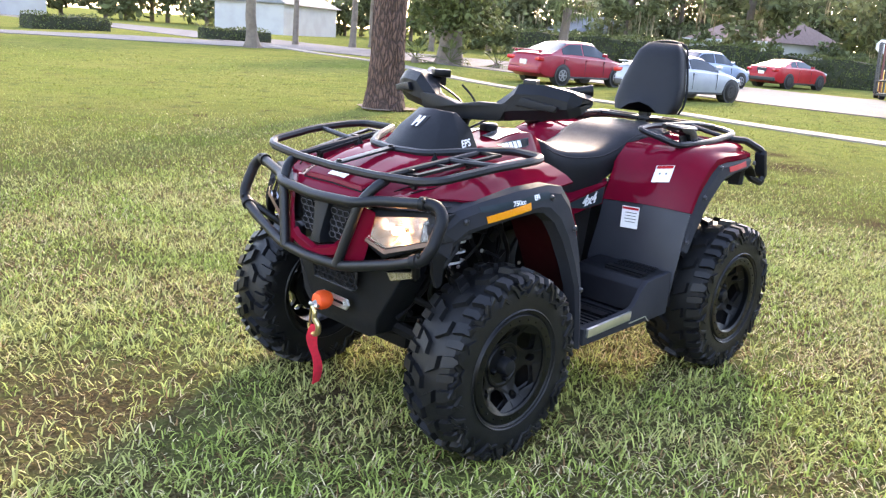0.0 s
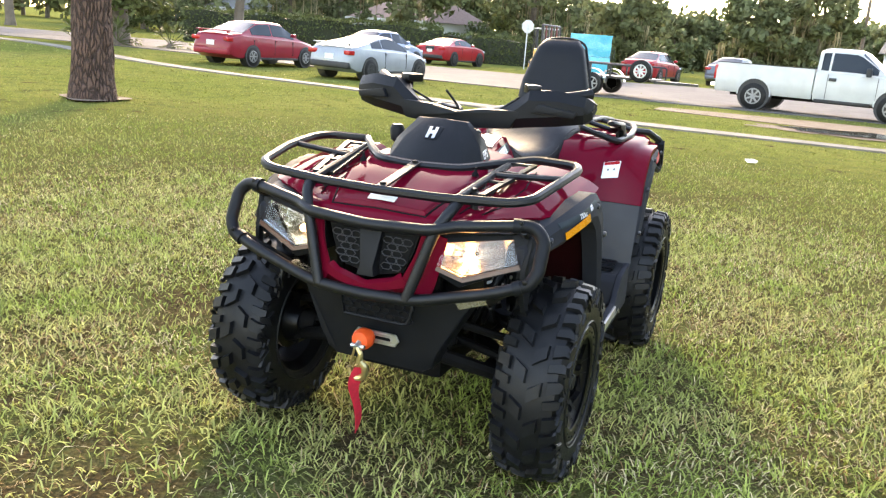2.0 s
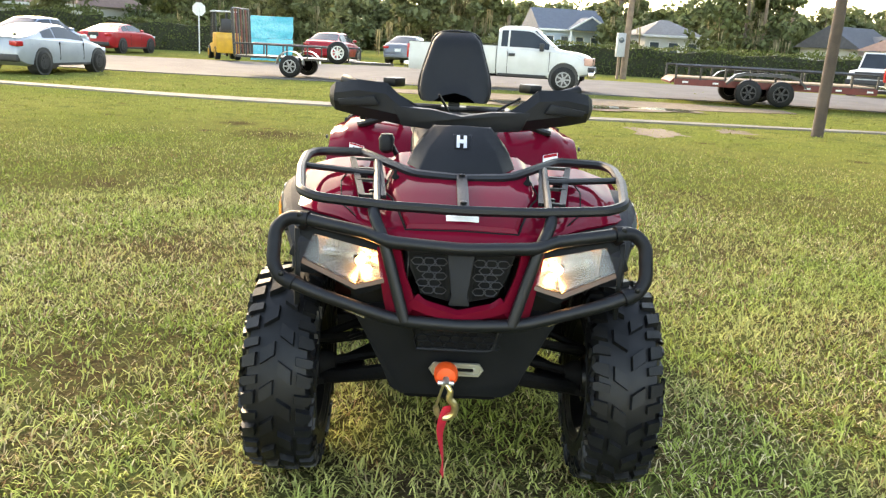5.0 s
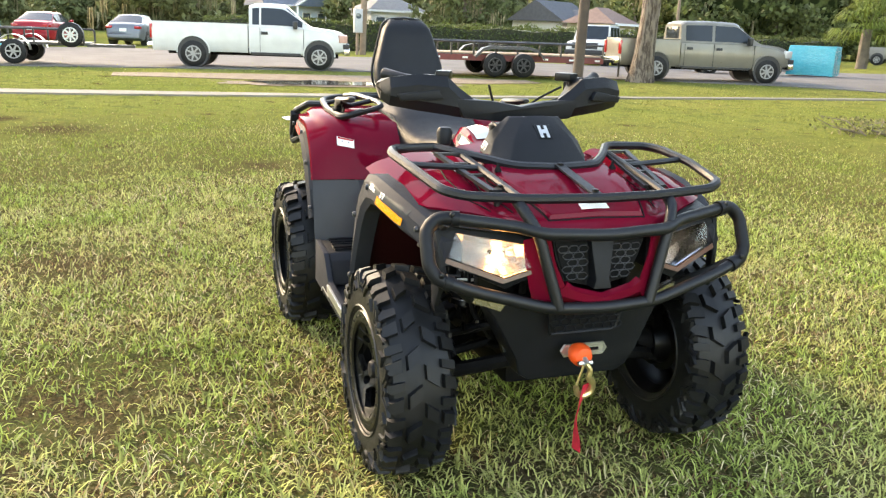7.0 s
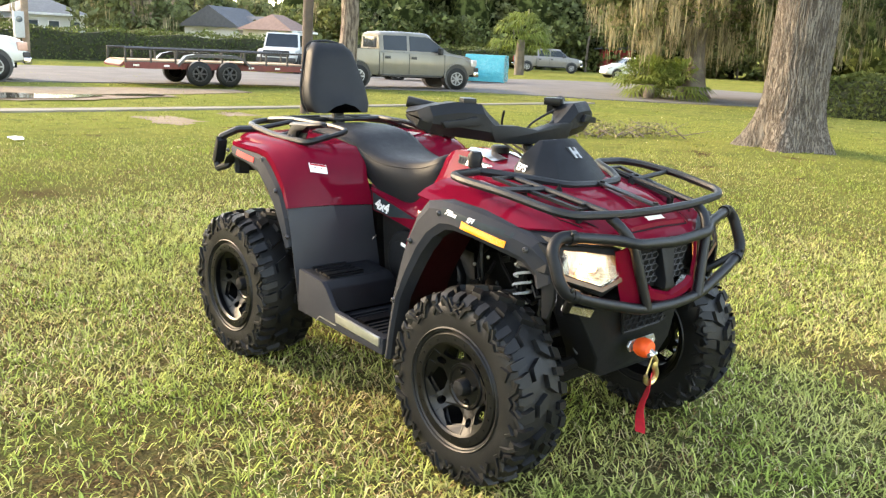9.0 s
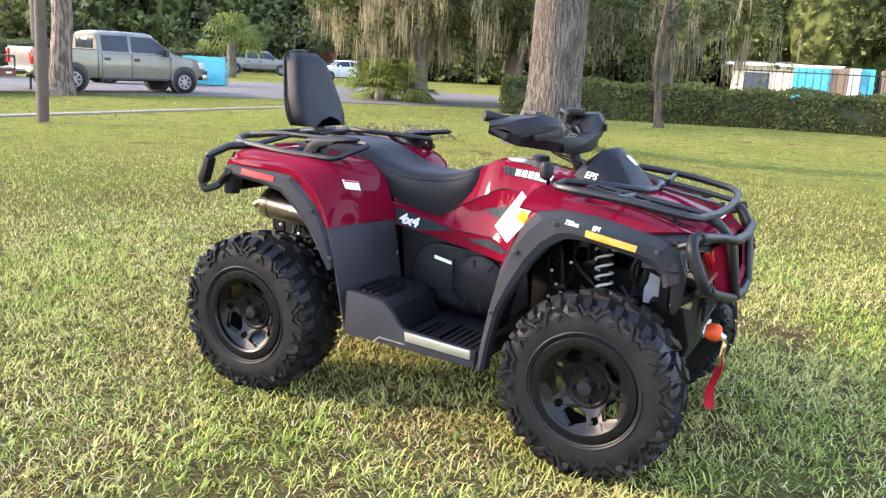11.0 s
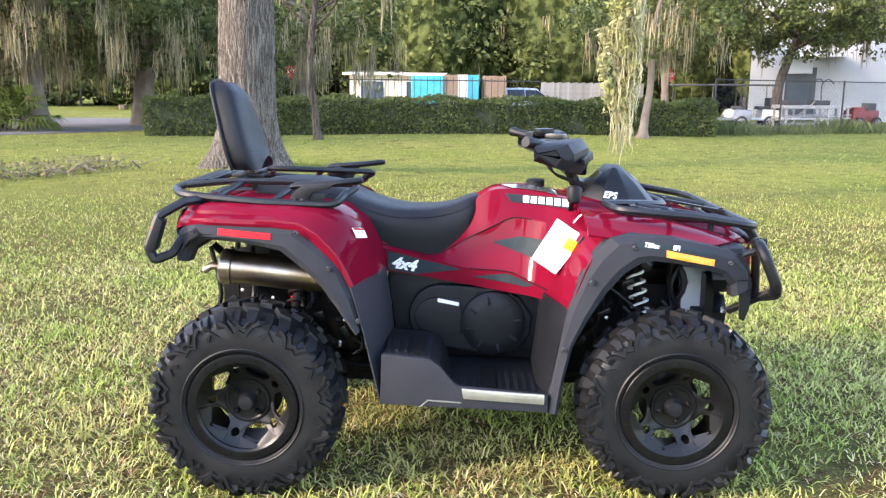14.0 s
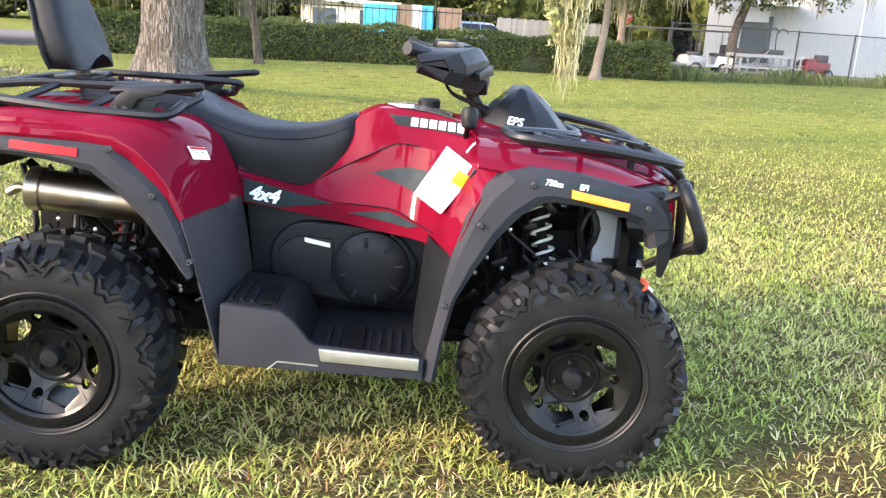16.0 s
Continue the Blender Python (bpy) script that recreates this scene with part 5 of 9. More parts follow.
rows = [[(p[0], p[1], p[2] - 0.235) for p in r] for r in rows[:1]] + [[(p[0] - 0.01, p[1], p[2] - 0.10) for p in rows[-1]]]

# rear rack
rack2 = part("rear_rack", Geo().tube(bent([(-0.42, -0.33, 1.02), (-0.44, -0.42, 0.992), (-0.70, -0.43, 1.0), (-0.98, -0.40, 1.02), (-1.04, -0.30, 1.03), (-1.045, 0.30, 1.03), (-0.98, 0.40, 1.02), (-0.70, 0.43, 1.0), (-0.44, 0.42, 0.992), (-0.42, 0.33, 1.02)], 0.05), TR, 8), BLACK_TUBE, atv, "black tubular rear luggage rack")
for s in (-1, 1):
    part("rack_bar", Geo().tube(bent([(-0.42, s * 0.34, 1.015), (-0.37, s * 0.26, 1.045), (-0.52, s * 0.24, 1.052), (-0.85, s * 0.26, 1.055), (-1.0, s * 0.28, 1.04)], 0.05), 0.012, 8), BLACK_TUBE, rack2)
    part("rack_bar", Geo().tube([(-0.86, s * 0.42, 1.012), (-0.80, s * 0.25, 1.052)], 0.011, 8), BLACK_TUBE, rack2)
    part("rack_bar", Geo().tube([(-0.66, s * 0.43, 1.0), (-0.60, s * 0.25, 1.05)], 0.011, 8), BLACK_TUBE, rack2)
    part("rack_plate", Geo().prism([(-0.60, 0.985), (-0.50, 0.985), (-0.47, 1.03), (-0.56, 1.03)], s * 0.425 - 0.02 * s, s * 0.425 - 0.026 * s), BLACK_TUBE, rack2, bevel=0.002)
    part("arm_bracket", Geo().prism([(-0.60, 1.02), (-0.54, 1.02), (-0.50, 1.045), (-0.56, 1.06)], s * 0.365, s * 0.40), BLACK_TUBE, rack2, bevel=0.003)
    g = Geo()
    g.grid([[(x, s * 0.40 + 0.022 * math.cos(a) * k, z + 0.013 * math.sin(a) * k) for a in [2 * math.pi * i / 10 for i in range(10)]] for x, z, k in ((-0.60, 1.052, 0.6), (-0.585, 1.055, 1), (-0.45, 1.065, 1), (-0.36, 1.075, 1), (-0.345, 1.076, 0.6))], True, True)
    part("arm_pad", g, RUBBER, rack2, "black padded grab bar")
for x in (-0.93, -0.84):
    part("rack_bar", Geo().tube([(x, -0.27, 1.05), (x, 0.27, 1.05)], 0.012, 8), BLACK_TUBE, rack2)
part("rack_base", Geo().box((-0.84, 0, 1.055), (0.12, 0.12, 0.014)), BLACK_TUBE, rack2, bevel=0.003)
for s in (-1, 1):
    br = part("pad_bracket", Geo().prism([(-0.60, 1.012), (-0.575, 1.045), (-0.545, 1.062), (-0.44, 1.066), (-0.46, 1.048), (-0.52, 1.035), (-0.545, 0.995), (-0.585, 0.995)], s * 0.405, s * 0.425), BLACK_TUBE, rack2, bevel=0.003)
    for x, z in ((-0.578, 1.008), (-0.553, 1.010)):
        part("bolt", Geo().turned([(s * 0.424, 0.008), (s * 0.430, 0.008), (s * 0.432, 0.005)], 8, "y", (x, 0, z)), GREY_PL, br)
# tail hoops with lamps
for s in (-1, 1):
    hoop = part("tail_hoop", Geo().tube(bent([(-0.90, s * 0.38, 1.005), (-0.955, s * 0.47, 1.002), (-1.022, s * 0.52, 0.962), (-1.060, s * 0.53, 0.855), (-1.040, s * 0.53, 0.812), (-0.985, s * 0.51, 0.832), (-0.945, s * 0.46, 0.91), (-0.94, s * 0.42, 0.97)], 0.01), 0.0165, 8), BLACK_TUBE, atv, "black tail lamp hoop")
    part("lamp_plate", Geo().prism([(-1.020, 0.965), (-1.000, 0.945), (-1.032, 0.850), (-1.050, 0.835), (-1.066, 0.853)], s * 0.500, s * 0.548), BLACK_PL, hoop, bevel=0.004)
    part("tail_lamp", Geo().prism([(-1.041, 0.925), (-1.034, 0.928), (-1.056, 0.866), (-1.063, 0.864)], s * 0.508, s * 0.540), RED_REFL, hoop, "narrow red tail lamp", bevel=0.003)

# foot wells
for s in (-1, 1):
    Y = lambda y: s * y
    well = part("foot_well", Geo().prism([(-0.27, 0.325), (0.302, 0.305), (0.302, 0.36), (-0.27, 0.365)], Y(0.13), Y(0.545)), BLACK_PL, atv, bevel=0.004)
    part("side_sill", Geo().prism([(-0.274, 0.325), (-0.268, 0.503), (-0.10, 0.487), (-0.07, 0.465), (-0.022, 0.405), (0.0, 0.392), (0.302, 0.368), (0.302, 0.305)], Y(0.545), Y(0.568)), GREY_PL, well, bevel=0.005)
    part("heel_block", Geo().prism([(-0.268, 0.36), (-0.262, 0.50), (-0.105, 0.485), (-0.07, 0.46), (-0.03, 0.37)], Y(0.22), Y(0.545)), BLACK_PL, well, bevel=0.006)
    part("sill_trim", Geo().prism([(0.012, 0.352), (0.288, 0.336), (0.288, 0.371), (0.006, 0.388)], Y(0.566), Y(0.577)), ALLOY, well, "bare aluminium sill trim", bevel=0.003)
    part("sill_line", Geo().prism([(-0.14, 0.318), (-0.11, 0.345), (0.005, 0.338), (0.005, 0.334), (-0.108, 0.341), (-0.134, 0.318)], Y(0.567), Y(0.5705)), ALLOY, well)
    for k in range(9):
        part("tread_rib", Geo().box((0.02 + 0.03 * k, Y(0.42), 0.367 - 0.001 * k), (0.011, 0.19, 0.012)), BLACK_PL, well)
    for k in range(5):
        part("tread_rib", Geo().box((-0.25 + 0.03 * k, Y(0.43), 0.502 - 0.003 * k), (0.011, 0.17, 0.012)), BLACK_PL, well)
    part("tread_clip", Geo().box((0.10, Y(0.42), 0.373), (0.05, 0.2, 0.008)), BLACK_MET, well)
    part("tread_clip", Geo().box((-0.15, Y(0.43), 0.498), (0.035, 0.18, 0.008)), BLACK_MET, well)

# drive cover, right side; plain engine cover on the left
g = Geo()
stad = []
for k in range(12):
    a = math.pi / 2 + math.pi * k / 11
    stad.append((-0.075 + 0.118 * math.cos(a), 0.575 + 0.118 * math.sin(a)))
stad += [(0.12, 0.430), (0.21, 0.45), (0.255, 0.51), (0.26, 0.58), (0.21, 0.65), (0.12, 0.685)]
cvt = part("drive_cover", Geo().prism(stad, -0.24, -0.325), BLACK_PL, atv, "black belt drive cover", bevel=0.012, segments=3)
inner = [(x * 0.72 - 0.03, 0.575 + (z - 0.575) * 0.62) for x, z in stad[:12]] + [(0.0, 0.508), (0.0, 0.642)]
part("cover_panel", Geo().prism(inner, -0.32, -0.337), BLACK_PL, cvt, bevel=0.006)
part("clutch_dome", Geo().turned([(0.0, 0.118), (-0.02, 0.116), (-0.035, 0.098), (-0.042, 0.07), (-0.045, 0.03), (-0.045, 0.004)], 30, "y", (0.118, -0.322, 0.555)), BLACK_PL, cvt)
for k in range(8):
    a = 2 * math.pi * k / 8 + 0.2
    m = Matrix.Rotation(-a, 3, "Y")
    part("dome_rib", Geo().box((0.118 + 0.088 * math.cos(a), -0.357, 0.555 + 0.088 * math.sin(a)), (0.03, 0.016, 0.010), m), BLACK_PL, cvt, bevel=0.002)
for k in range(6):
    a = 2 * math.pi * k / 6
    part("bolt", Geo().turned([(0, 0.006), (-0.008, 0.006)], 6, "y", (0.118 + 0.123 * math.cos(a), -0.325, 0.555 + 0.123 * math.sin(a))), BLACK_MET, cvt)
inward = Matrix(((1.055, 0, 0, 0), (0, 1, 0, 0.16), (0, 0, 1.055, -0.075), (0, 0, 0, 1)))
cvt.matrix_basis = inward
part("label_strip", Geo().prism([(-0.085, 0.632), (-0.008, 0.617), (-0.008, 0.630), (-0.085, 0.645)], -0.337, -0.3395), WHITE, cvt)
part("engine_cover", Geo().prism([(x * 1.055, z * 1.055 - 0.075) for x, z in stad], 0.08, 0.15), BLACK_PL, atv, bevel=0.012)
for s in (-1, 1):
    part("engine_side_panel", Geo().prism([(-0.285, 0.718), (0.31, 0.638), (0.33, 0.45), (0.27, 0.40), (-0.25, 0.42)], s * 0.10, s * 0.135), BLACK_PL, atv, bevel=0.006)
chassis = part("chassis", Geo().box((0.05, 0, 0.30), (1.5, 0.30, 0.08)), CHASSIS, atv, bevel=0.02)
part("engine_block", Geo().box((0.02, 0, 0.505), (0.62, 0.19, 0.41)), CHASSIS, chassis, bevel=0.02)
part("front_drive_case", Geo().box((0.60, 0, 0.50), (0.52, 0.30, 0.34)), CHASSIS, chassis, bevel=0.02)
part("rear_drive_case", Geo().box((-0.62, 0, 0.56), (0.62, 0.28, 0.36)), CHASSIS, chassis, bevel=0.02)
for s in (-1, 1):
    for pts in ([(-0.95, s * 0.16, 0.80), (-0.45, s * 0.20, 0.34), (0.45, s * 0.20, 0.32), (0.92, s * 0.17, 0.42), (0.95, s * 0.17, 0.78)], [(-0.92, s * 0.12, 0.86), (-0.3, s * 0.09, 0.74), (0.35, s * 0.09, 0.78), (0.96, s * 0.2, 0.80)], [(0.6, s * 0.2, 0.86), (0.62, s * 0.2, 0.36)], [(-0.62, s * 0.18, 0.86), (-0.60, s * 0.18, 0.40)]):
        part("frame_tube", Geo().tube(bent(pts, 0.08), 0.015, 8), CHASSIS, chassis)
# hoses and engine parts in the wheel wells
random.seed(5)
for s in (-1, 1):
    for k in range(7):
        x = 0.45 + 0.07 * k
        p = [(x + random.uniform(-0.05, 0.05), s * random.uniform(0.18, 0.27), 0.82), (x + random.uniform(-0.1, 0.1), s * random.uniform(0.2, 0.3), 0.7), (x + random.uniform(-0.12, 0.12), s * random.uniform(0.2, 0.28), 0.55), (x + random.uniform(-0.05, 0.05), s * 0.2, 0.42)]
        part("hose", Geo().tube(spline(p, 4), random.choice((0.006, 0.009, 0.013)), 6), RUBBER, chassis)
    for k in range(8):
        x = -0.95 + 0.08 * k
        p = [(x, s * 0.2, 0.80), (x + random.uniform(-0.1, 0.1), s * random.uniform(0.2, 0.3), 0.62), (x + random.uniform(-0.1, 0.1), s * random.uniform(0.18, 0.28), 0.5), (x + 0.05, s * 0.18, 0.4)]
        part("hose", Geo().tube(spline(p, 4), random.choice((0.006, 0.009, 0.012)), 6), RUBBER, chassis)
    part("coolant_tank", Geo().box((0.86, s * 0.225, 0.668), (0.09, 0.05, 0.18)), material("grey plastic tank", (0.30, 0.32, 0.34), 0.4) if s < 0 else BLACK_PL, chassis, bevel=0.008)
    part("radiator_guard", Geo().box((0.90, s * 0.25, 0.66), (0.03, 0.12, 0.16)), BLACK_MET, chassis)
random.seed(8)
for s in (-1, 1):
    for x0, x1, z0, z1, n in ((0.42, 0.80, 0.46, 0.80, 22), (-0.62, -0.36, 0.42, 0.68, 20), (-0.86, -0.64, 0.56, 0.68, 8)):
        for k in range(n):
            x, z, y = random.uniform(x0, x1), random.uniform(z0, z1), random.uniform(0.25, 0.34)
            if k % 3 == 0:
                part("bolt", Geo().turned([(s * y, 0.007), (s * (y + 0.006), 0.007), (s * (y + 0.008), 0.004)], 6, "y", (x, 0, z)), ALLOY, chassis)
            elif k % 3 == 1:
                part("bracket", Geo().box((x, s * y, z), (random.uniform(0.03, 0.08), 0.012, random.uniform(0.02, 0.05)), Matrix.Rotation(random.uniform(-0.9, 0.9), 3, "Y")), BLACK_MET, chassis, bevel=0.003)
            else:
                d = random.uniform(-1.2, 1.2)
                part("pipe", Geo().tube([(x, s * y, z), (x + 0.04 * math.cos(d), s * (y + 0.01), z + 0.04 * math.sin(d)), (x + 0.07 * math.cos(d + 0.5), s * (y - 0.03), z + 0.07 * math.sin(d + 0.5))], 0.007, 6), random.choice((BLACK_MET, RUBBER)), chassis)
# muffler
g = Geo().turned([(-0.885, 0.03), (-0.88, 0.055), (-0.872, 0.065), (-0.835, 0.065), (-0.83, 0.060), (-0.50, 0.060), (-0.48, 0.048), (-0.43, 0.03)], 24, "x", (0, -0.32, 0.735)).moved(Matrix.Translation((-0.7, 0, 0.7)) @ Matrix.Rotation(0.09, 4, "Y") @ Matrix.Translation((0.7, 0, -0.7)))
muff = part("muffler", g, STEEL, atv, "heat-stained stainless muffler")
part("tail_pipe", Geo().tube([(-0.87, -0.32, 0.748), (-0.91, -0.32, 0.750), (-0.94, -0.32, 0.732)], 0.014, 10), STEEL, muff)
part("header_pipe", Geo().tube(spline([(-0.45, -0.32, 0.700), (-0.36, -0.24, 0.64), (-0.28, -0.18, 0.58)], 5), 0.022, 10), STEEL, muff)
part("muffler_bracket", Geo().box((-0.86, -0.24, 0.62), (0.05, 0.012, 0.20)), CHASSIS, muff)

can = part("shock_reservoir", Geo().tube([(-0.61, -0.30, 0.60), (-0.615, -0.295, 0.655)], 0.017, 12), RED_REFL, atv, "small red canister under the muffler")
part("collar", Geo().tube([(-0.607, -0.302, 0.572), (-0.61, -0.30, 0.60)], 0.028, 12), SPRING, can)
part("bolt", Geo().tube([(-0.615, -0.295, 0.655), (-0.617, -0.293, 0.685)], 0.008, 8), CHASSIS, can)

# suspension
for s in (-1, 1):
    for x, top, lowp in ((0.625, (0.63, 0.185, 0.83), (0.69, 0.275, 0.46)), (-0.60, (-0.58, 0.27, 0.80), (-0.62, 0.41, 0.45))):
        a, b = Vector((top[0], s * top[1], top[2])), Vector((lowp[0], s * lowp[1], lowp[2]))
        shock = part("shock_absorber", Geo().tube([a, b], 0.016, 8).tube([a, a + (b - a) * 0.35], 0.028, 10), CHASSIS, atv)
        d = (b - a).normalized()
        u = d.cross(Vector((1, 0, 0))).normalized()
        w = d.cross(u)
        pts = []
        for k in range(8 * 12 + 1):
            t = 0.12 + 0.74 * k / 96
            an = 2 * math.pi * k / 12
            pts.append(a + (b - a) * t + (u * math.cos(an) + w * math.sin(an)) * 0.032)
        part("spring", Geo().tube(pts, 0.0052, 6), SPRING if x > 0 else CHASSIS, shock)
        part("spring_cup", Geo().tube([a + (b - a) * 0.84, a + (b - a) * 0.88], 0.042, 14), ORANGE if x < 0 else BLACK_MET, shock)
    for xc in (0.73, -0.73):
        arm = part("lower_arm", Geo().tube(bent([(xc - 0.16, s * 0.16, 0.39), (xc, s * 0.45, 0.285), (xc + 0.16, s * 0.16, 0.39)], 0.03), 0.024, 8).box((xc, s * 0.36, 0.31), (0.10, 0.16, 0.02), Matrix.Rotation(s * -0.25, 3, "X")), CHASSIS, atv)
        part("upper_arm", Geo().tube(bent([(xc - 0.13, s * 0.18, 0.50), (xc, s * 0.44, 0.42), (xc + 0.13, s * 0.18, 0.50)], 0.03), 0.014, 8), CHASSIS, atv)
        part("drive_shaft", Geo().tube([(xc, s * 0.14, 0.40), (xc, s * 0.50, 0.325)], 0.015, 8).turned([(s * 0.37, 0.03), (s * 0.40, 0.045), (s * 0.43, 0.045)], 12, "y", (xc, 0, 0.34)), CHASSIS, atv)
        part("hub_carrier", Geo().turned([(s * 0.42, 0.06), (s * 0.47, 0.08), (s * 0.475, 0.105), (s * 0.482, 0.105), (s * 0.49, 0.05)], 20, "y", (xc, 0, 0.33)).box((xc, s * 0.445, 0.35), (0.05, 0.03, 0.19)), BLACK_MET, atv)
    part("tie_rod", Geo().tube([(0.66, s * 0.12, 0.44), (0.64, s * 0.45, 0.37)], 0.009, 8), BLACK_MET, atv)


# wheels
def tyre_mesh(width, lugs=18, R=0.313):
    """Rubber carcass with chevron lugs; turns about y, outer side at y < 0."""
    r, w = 0.185, width / 2
    prof = [(-w * 0.86, r), (-w * 0.96, r + 0.012), (-w * 1.0, r + 0.04), (-w * 1.0, r + 0.075), (-w * 0.95, R - 0.03), (-w * 0.82, R - 0.012), (-w * 0.45, R - 0.003), (0, R), (w * 0.45, R - 0.003), (w * 0.82, R - 0.012), (w * 0.95, R - 0.03), (w * 1.0, r + 0.075), (w * 1.0, r + 0.04), (w * 0.96, r + 0.012), (w * 0.86, r)]
    g = Geo().turned(prof, 72, "y", closed=False)

    def on(y, a, lift):
        """A point over the carcass: y across (it may pass the shoulder), a the angle."""
        s = 1 if y > 0 else -1
        t = abs(y) / w
        if t < 0.95:
            rad, yy = R - 0.012 * t * t + lift, y
        else:
            k = (t - 0.95) / 0.55
            rad, yy = R - 0.03 + 0.012 - 0.055 * k + lift * max(0.2, 1 - k), s * w * (0.97 + 0.035 * min(1, k * 2)) + s * lift * min(1, k * 2) * 0.5
        return (rad * math.sin(a), yy, rad * math.cos(a))

    def block(pts, lift=0.018, draft=0.86):
        """A raised lug: pts are (y, angle) round its foot."""
        cy, ca = sum(p[0] for p in pts) / len(pts), sum(p[1] for p in pts) / len(pts)
        foot = [on(y, a, -0.006) for y, a in pts]
        top = [on(cy + (y - cy) * draft, ca + (a - ca) * draft, lift) for y, a in pts]
        n = len(pts)
        g.add(foot + top, [tuple(range(2 * n - 1, n - 1, -1))] + [(i, (i + 1) % n, (i + 1) % n + n, i + n) for i in range(n)])

    step = 2 * math.pi / lugs
    for k in range(lugs):
        for s in (-1, 1):
            a0 = (k + (0.5 if s > 0 else 0)) * step
            # long arm from the middle to the shoulder, bent half way
            block([(s * w * 0.04, a0 - step * 0.20), (s * w * 0.46, a0 + step * 0.06), (s * w * 0.46, a0 + step * 0.46), (s * w * 0.04, a0 + step * 0.20)])
            block([(s * w * 0.56, a0 + step * 0.10), (s * w * 0.94, a0 + step * 0.22), (s * w * 1.10, a0 + step * 0.24), (s * w * 1.10, a0 + step * 0.48), (s * w * 0.94, a0 + step * 0.56), (s * w * 0.56, a0 + step * 0.48)], 0.016)
            # short shoulder lug
            block([(s * w * 0.50, a0 + step * 0.70), (s * w * 0.92, a0 + step * 0.76), (s * w * 1.06, a0 + step * 0.78), (s * w * 1.06, a0 + step * 1.00), (s * w * 0.92, a0 + step * 1.04), (s * w * 0.50, a0 + step * 0.94)], 0.012)
            # zigzag ridges and small arrows on the sidewall
            if k % 2 == 0:
                def wall(line, half, high=0.0065):
                    """A flat-topped ridge along a line of (angle, radius) on the sidewall."""
                    n = len(line)
                    flat = [Vector((rad * step * u, rad)) for u, rad in line]
                    rows = []
                    for i, p in enumerate(flat):
                        d = (flat[min(i + 1, n - 1)] - flat[max(i - 1, 0)]).normalized()
                        m = Vector((-d.y, d.x))
                        row = []
                        for off, lift in ((-1.0, -0.004), (-0.62, high), (0.62, high), (1.0, -0.004)):
                            q = p + m * half * off
                            ang = a0 + q.x / line[i][1]
                            row.append((q.y * math.sin(ang), s * (w * (1.0 - 0.9 * max(0, q.y - 0.280)) + lift), q.y * math.cos(ang)))
                        rows.append(row)
                    g.grid(rows)
                wall([(-0.66, 0.306), (-0.44, 0.290), (-0.24, 0.257), (0, 0.266), (0.24, 0.257), (0.44, 0.290), (0.66, 0.306)], 0.0085)
                wall([(-0.34, 0.306), (-0.15, 0.281), (0, 0.288), (0.15, 0.281), (0.34, 0.306)], 0.0065)
                wall([(0.78, 0.255), (1.0, 0.277), (1.22, 0.255)], 0.0085)
    for rad in (0.205,):
        for s in (-1, 1):
            g.tube([(rad * math.sin(a), s * (w * 0.985), rad * math.cos(a)) for a in [2 * math.pi * i / 60 for i in range(60)]], 0.004, 4, True)
    return g.mesh("tyre", RUBBER, True, 0, 30)


def rim_mesh(width):
    w = width / 2
    g = Geo()
    # outer bead ring and barrel
    g.turned([(-w * 0.92, 0.150), (-w * 0.97, 0.158), (-w * 0.97, 0.186), (-w * 0.90, 0.192), (-w * 0.84, 0.186), (-w * 0.80, 0.172), (w * 0.5, 0.160), (w * 0.84, 0.180), (w * 0.86, 0.187)], 48, "y", closed=False)
    g.turned([(w * 0.84, 0.178), (w * 0.5, 0.154), (-w * 0.75, 0.158), (-w * 0.92, 0.150)], 48, "y", closed=False)
    # five broad spokes, each with a round hole, that meet in rings inside and out
    f = -w * 0.30
    n = 32
    depth = lambda rad: f - 0.012 - 0.62 * max(0, rad - 0.085)
    for k in range(5):
        a = 2 * math.pi * k / 5 + math.pi / 2

        def at(rad, ang, dy=0.0):
            return (rad * math.cos(a + ang), depth(rad) + dy, rad * math.sin(a + ang))
        edge = [(0.074, 0.629), (0.087, 0.629), (0.090, 0.45), (0.096, 0.33), (0.108, 0.262), (0.124, 0.238), (0.137, 0.245), (0.144, 0.30), (0.1475, 0.42), (0.149, 0.629)]
        loop = edge + [(0.162, 0.629), (0.162, 0.4), (0.162, 0.2), (0.162, 0), (0.162, -0.2), (0.162, -0.4), (0.162, -0.629)] + [(r, -q) for r, q in reversed(edge)] + [(0.074, -0.25), (0.074, 0), (0.074, 0.25)]
        hole = []
        for r, q in loop:
            t = math.atan2(q * 0.12, r - 0.118)
            hole.append((0.118 + 0.0145 * math.cos(t), 0.0145 * math.sin(t) / 0.118))
        front, back = [at(r, q) for r, q in loop], [at(r, q, 0.02) for r, q in loop]
        hf, hb = [at(r, q) for r, q in hole], [at(r, q, 0.02) for r, q in hole]
        close = lambda L: L + L[:1]
        for p, q in ((front, hf), (back, front), (hf, hb), (hb, back)):
            g.grid([close(p), close(q)])
        # two creases along each spoke's outer half
        for q in (-0.17, 0.17):
            g.tube([at(0.128, q, -0.0005), at(0.160, q, -0.0005)], 0.002, 4)
    g.turned([(f + 0.03, 0.078), (f - 0.014, 0.080), (f - 0.020, 0.076), (f - 0.019, 0.068), (f - 0.015, 0.064), (f - 0.014, 0.005)], 40, "y")
    return g.mesh("rim", BLACK_MET, True, 0.0015, 35)


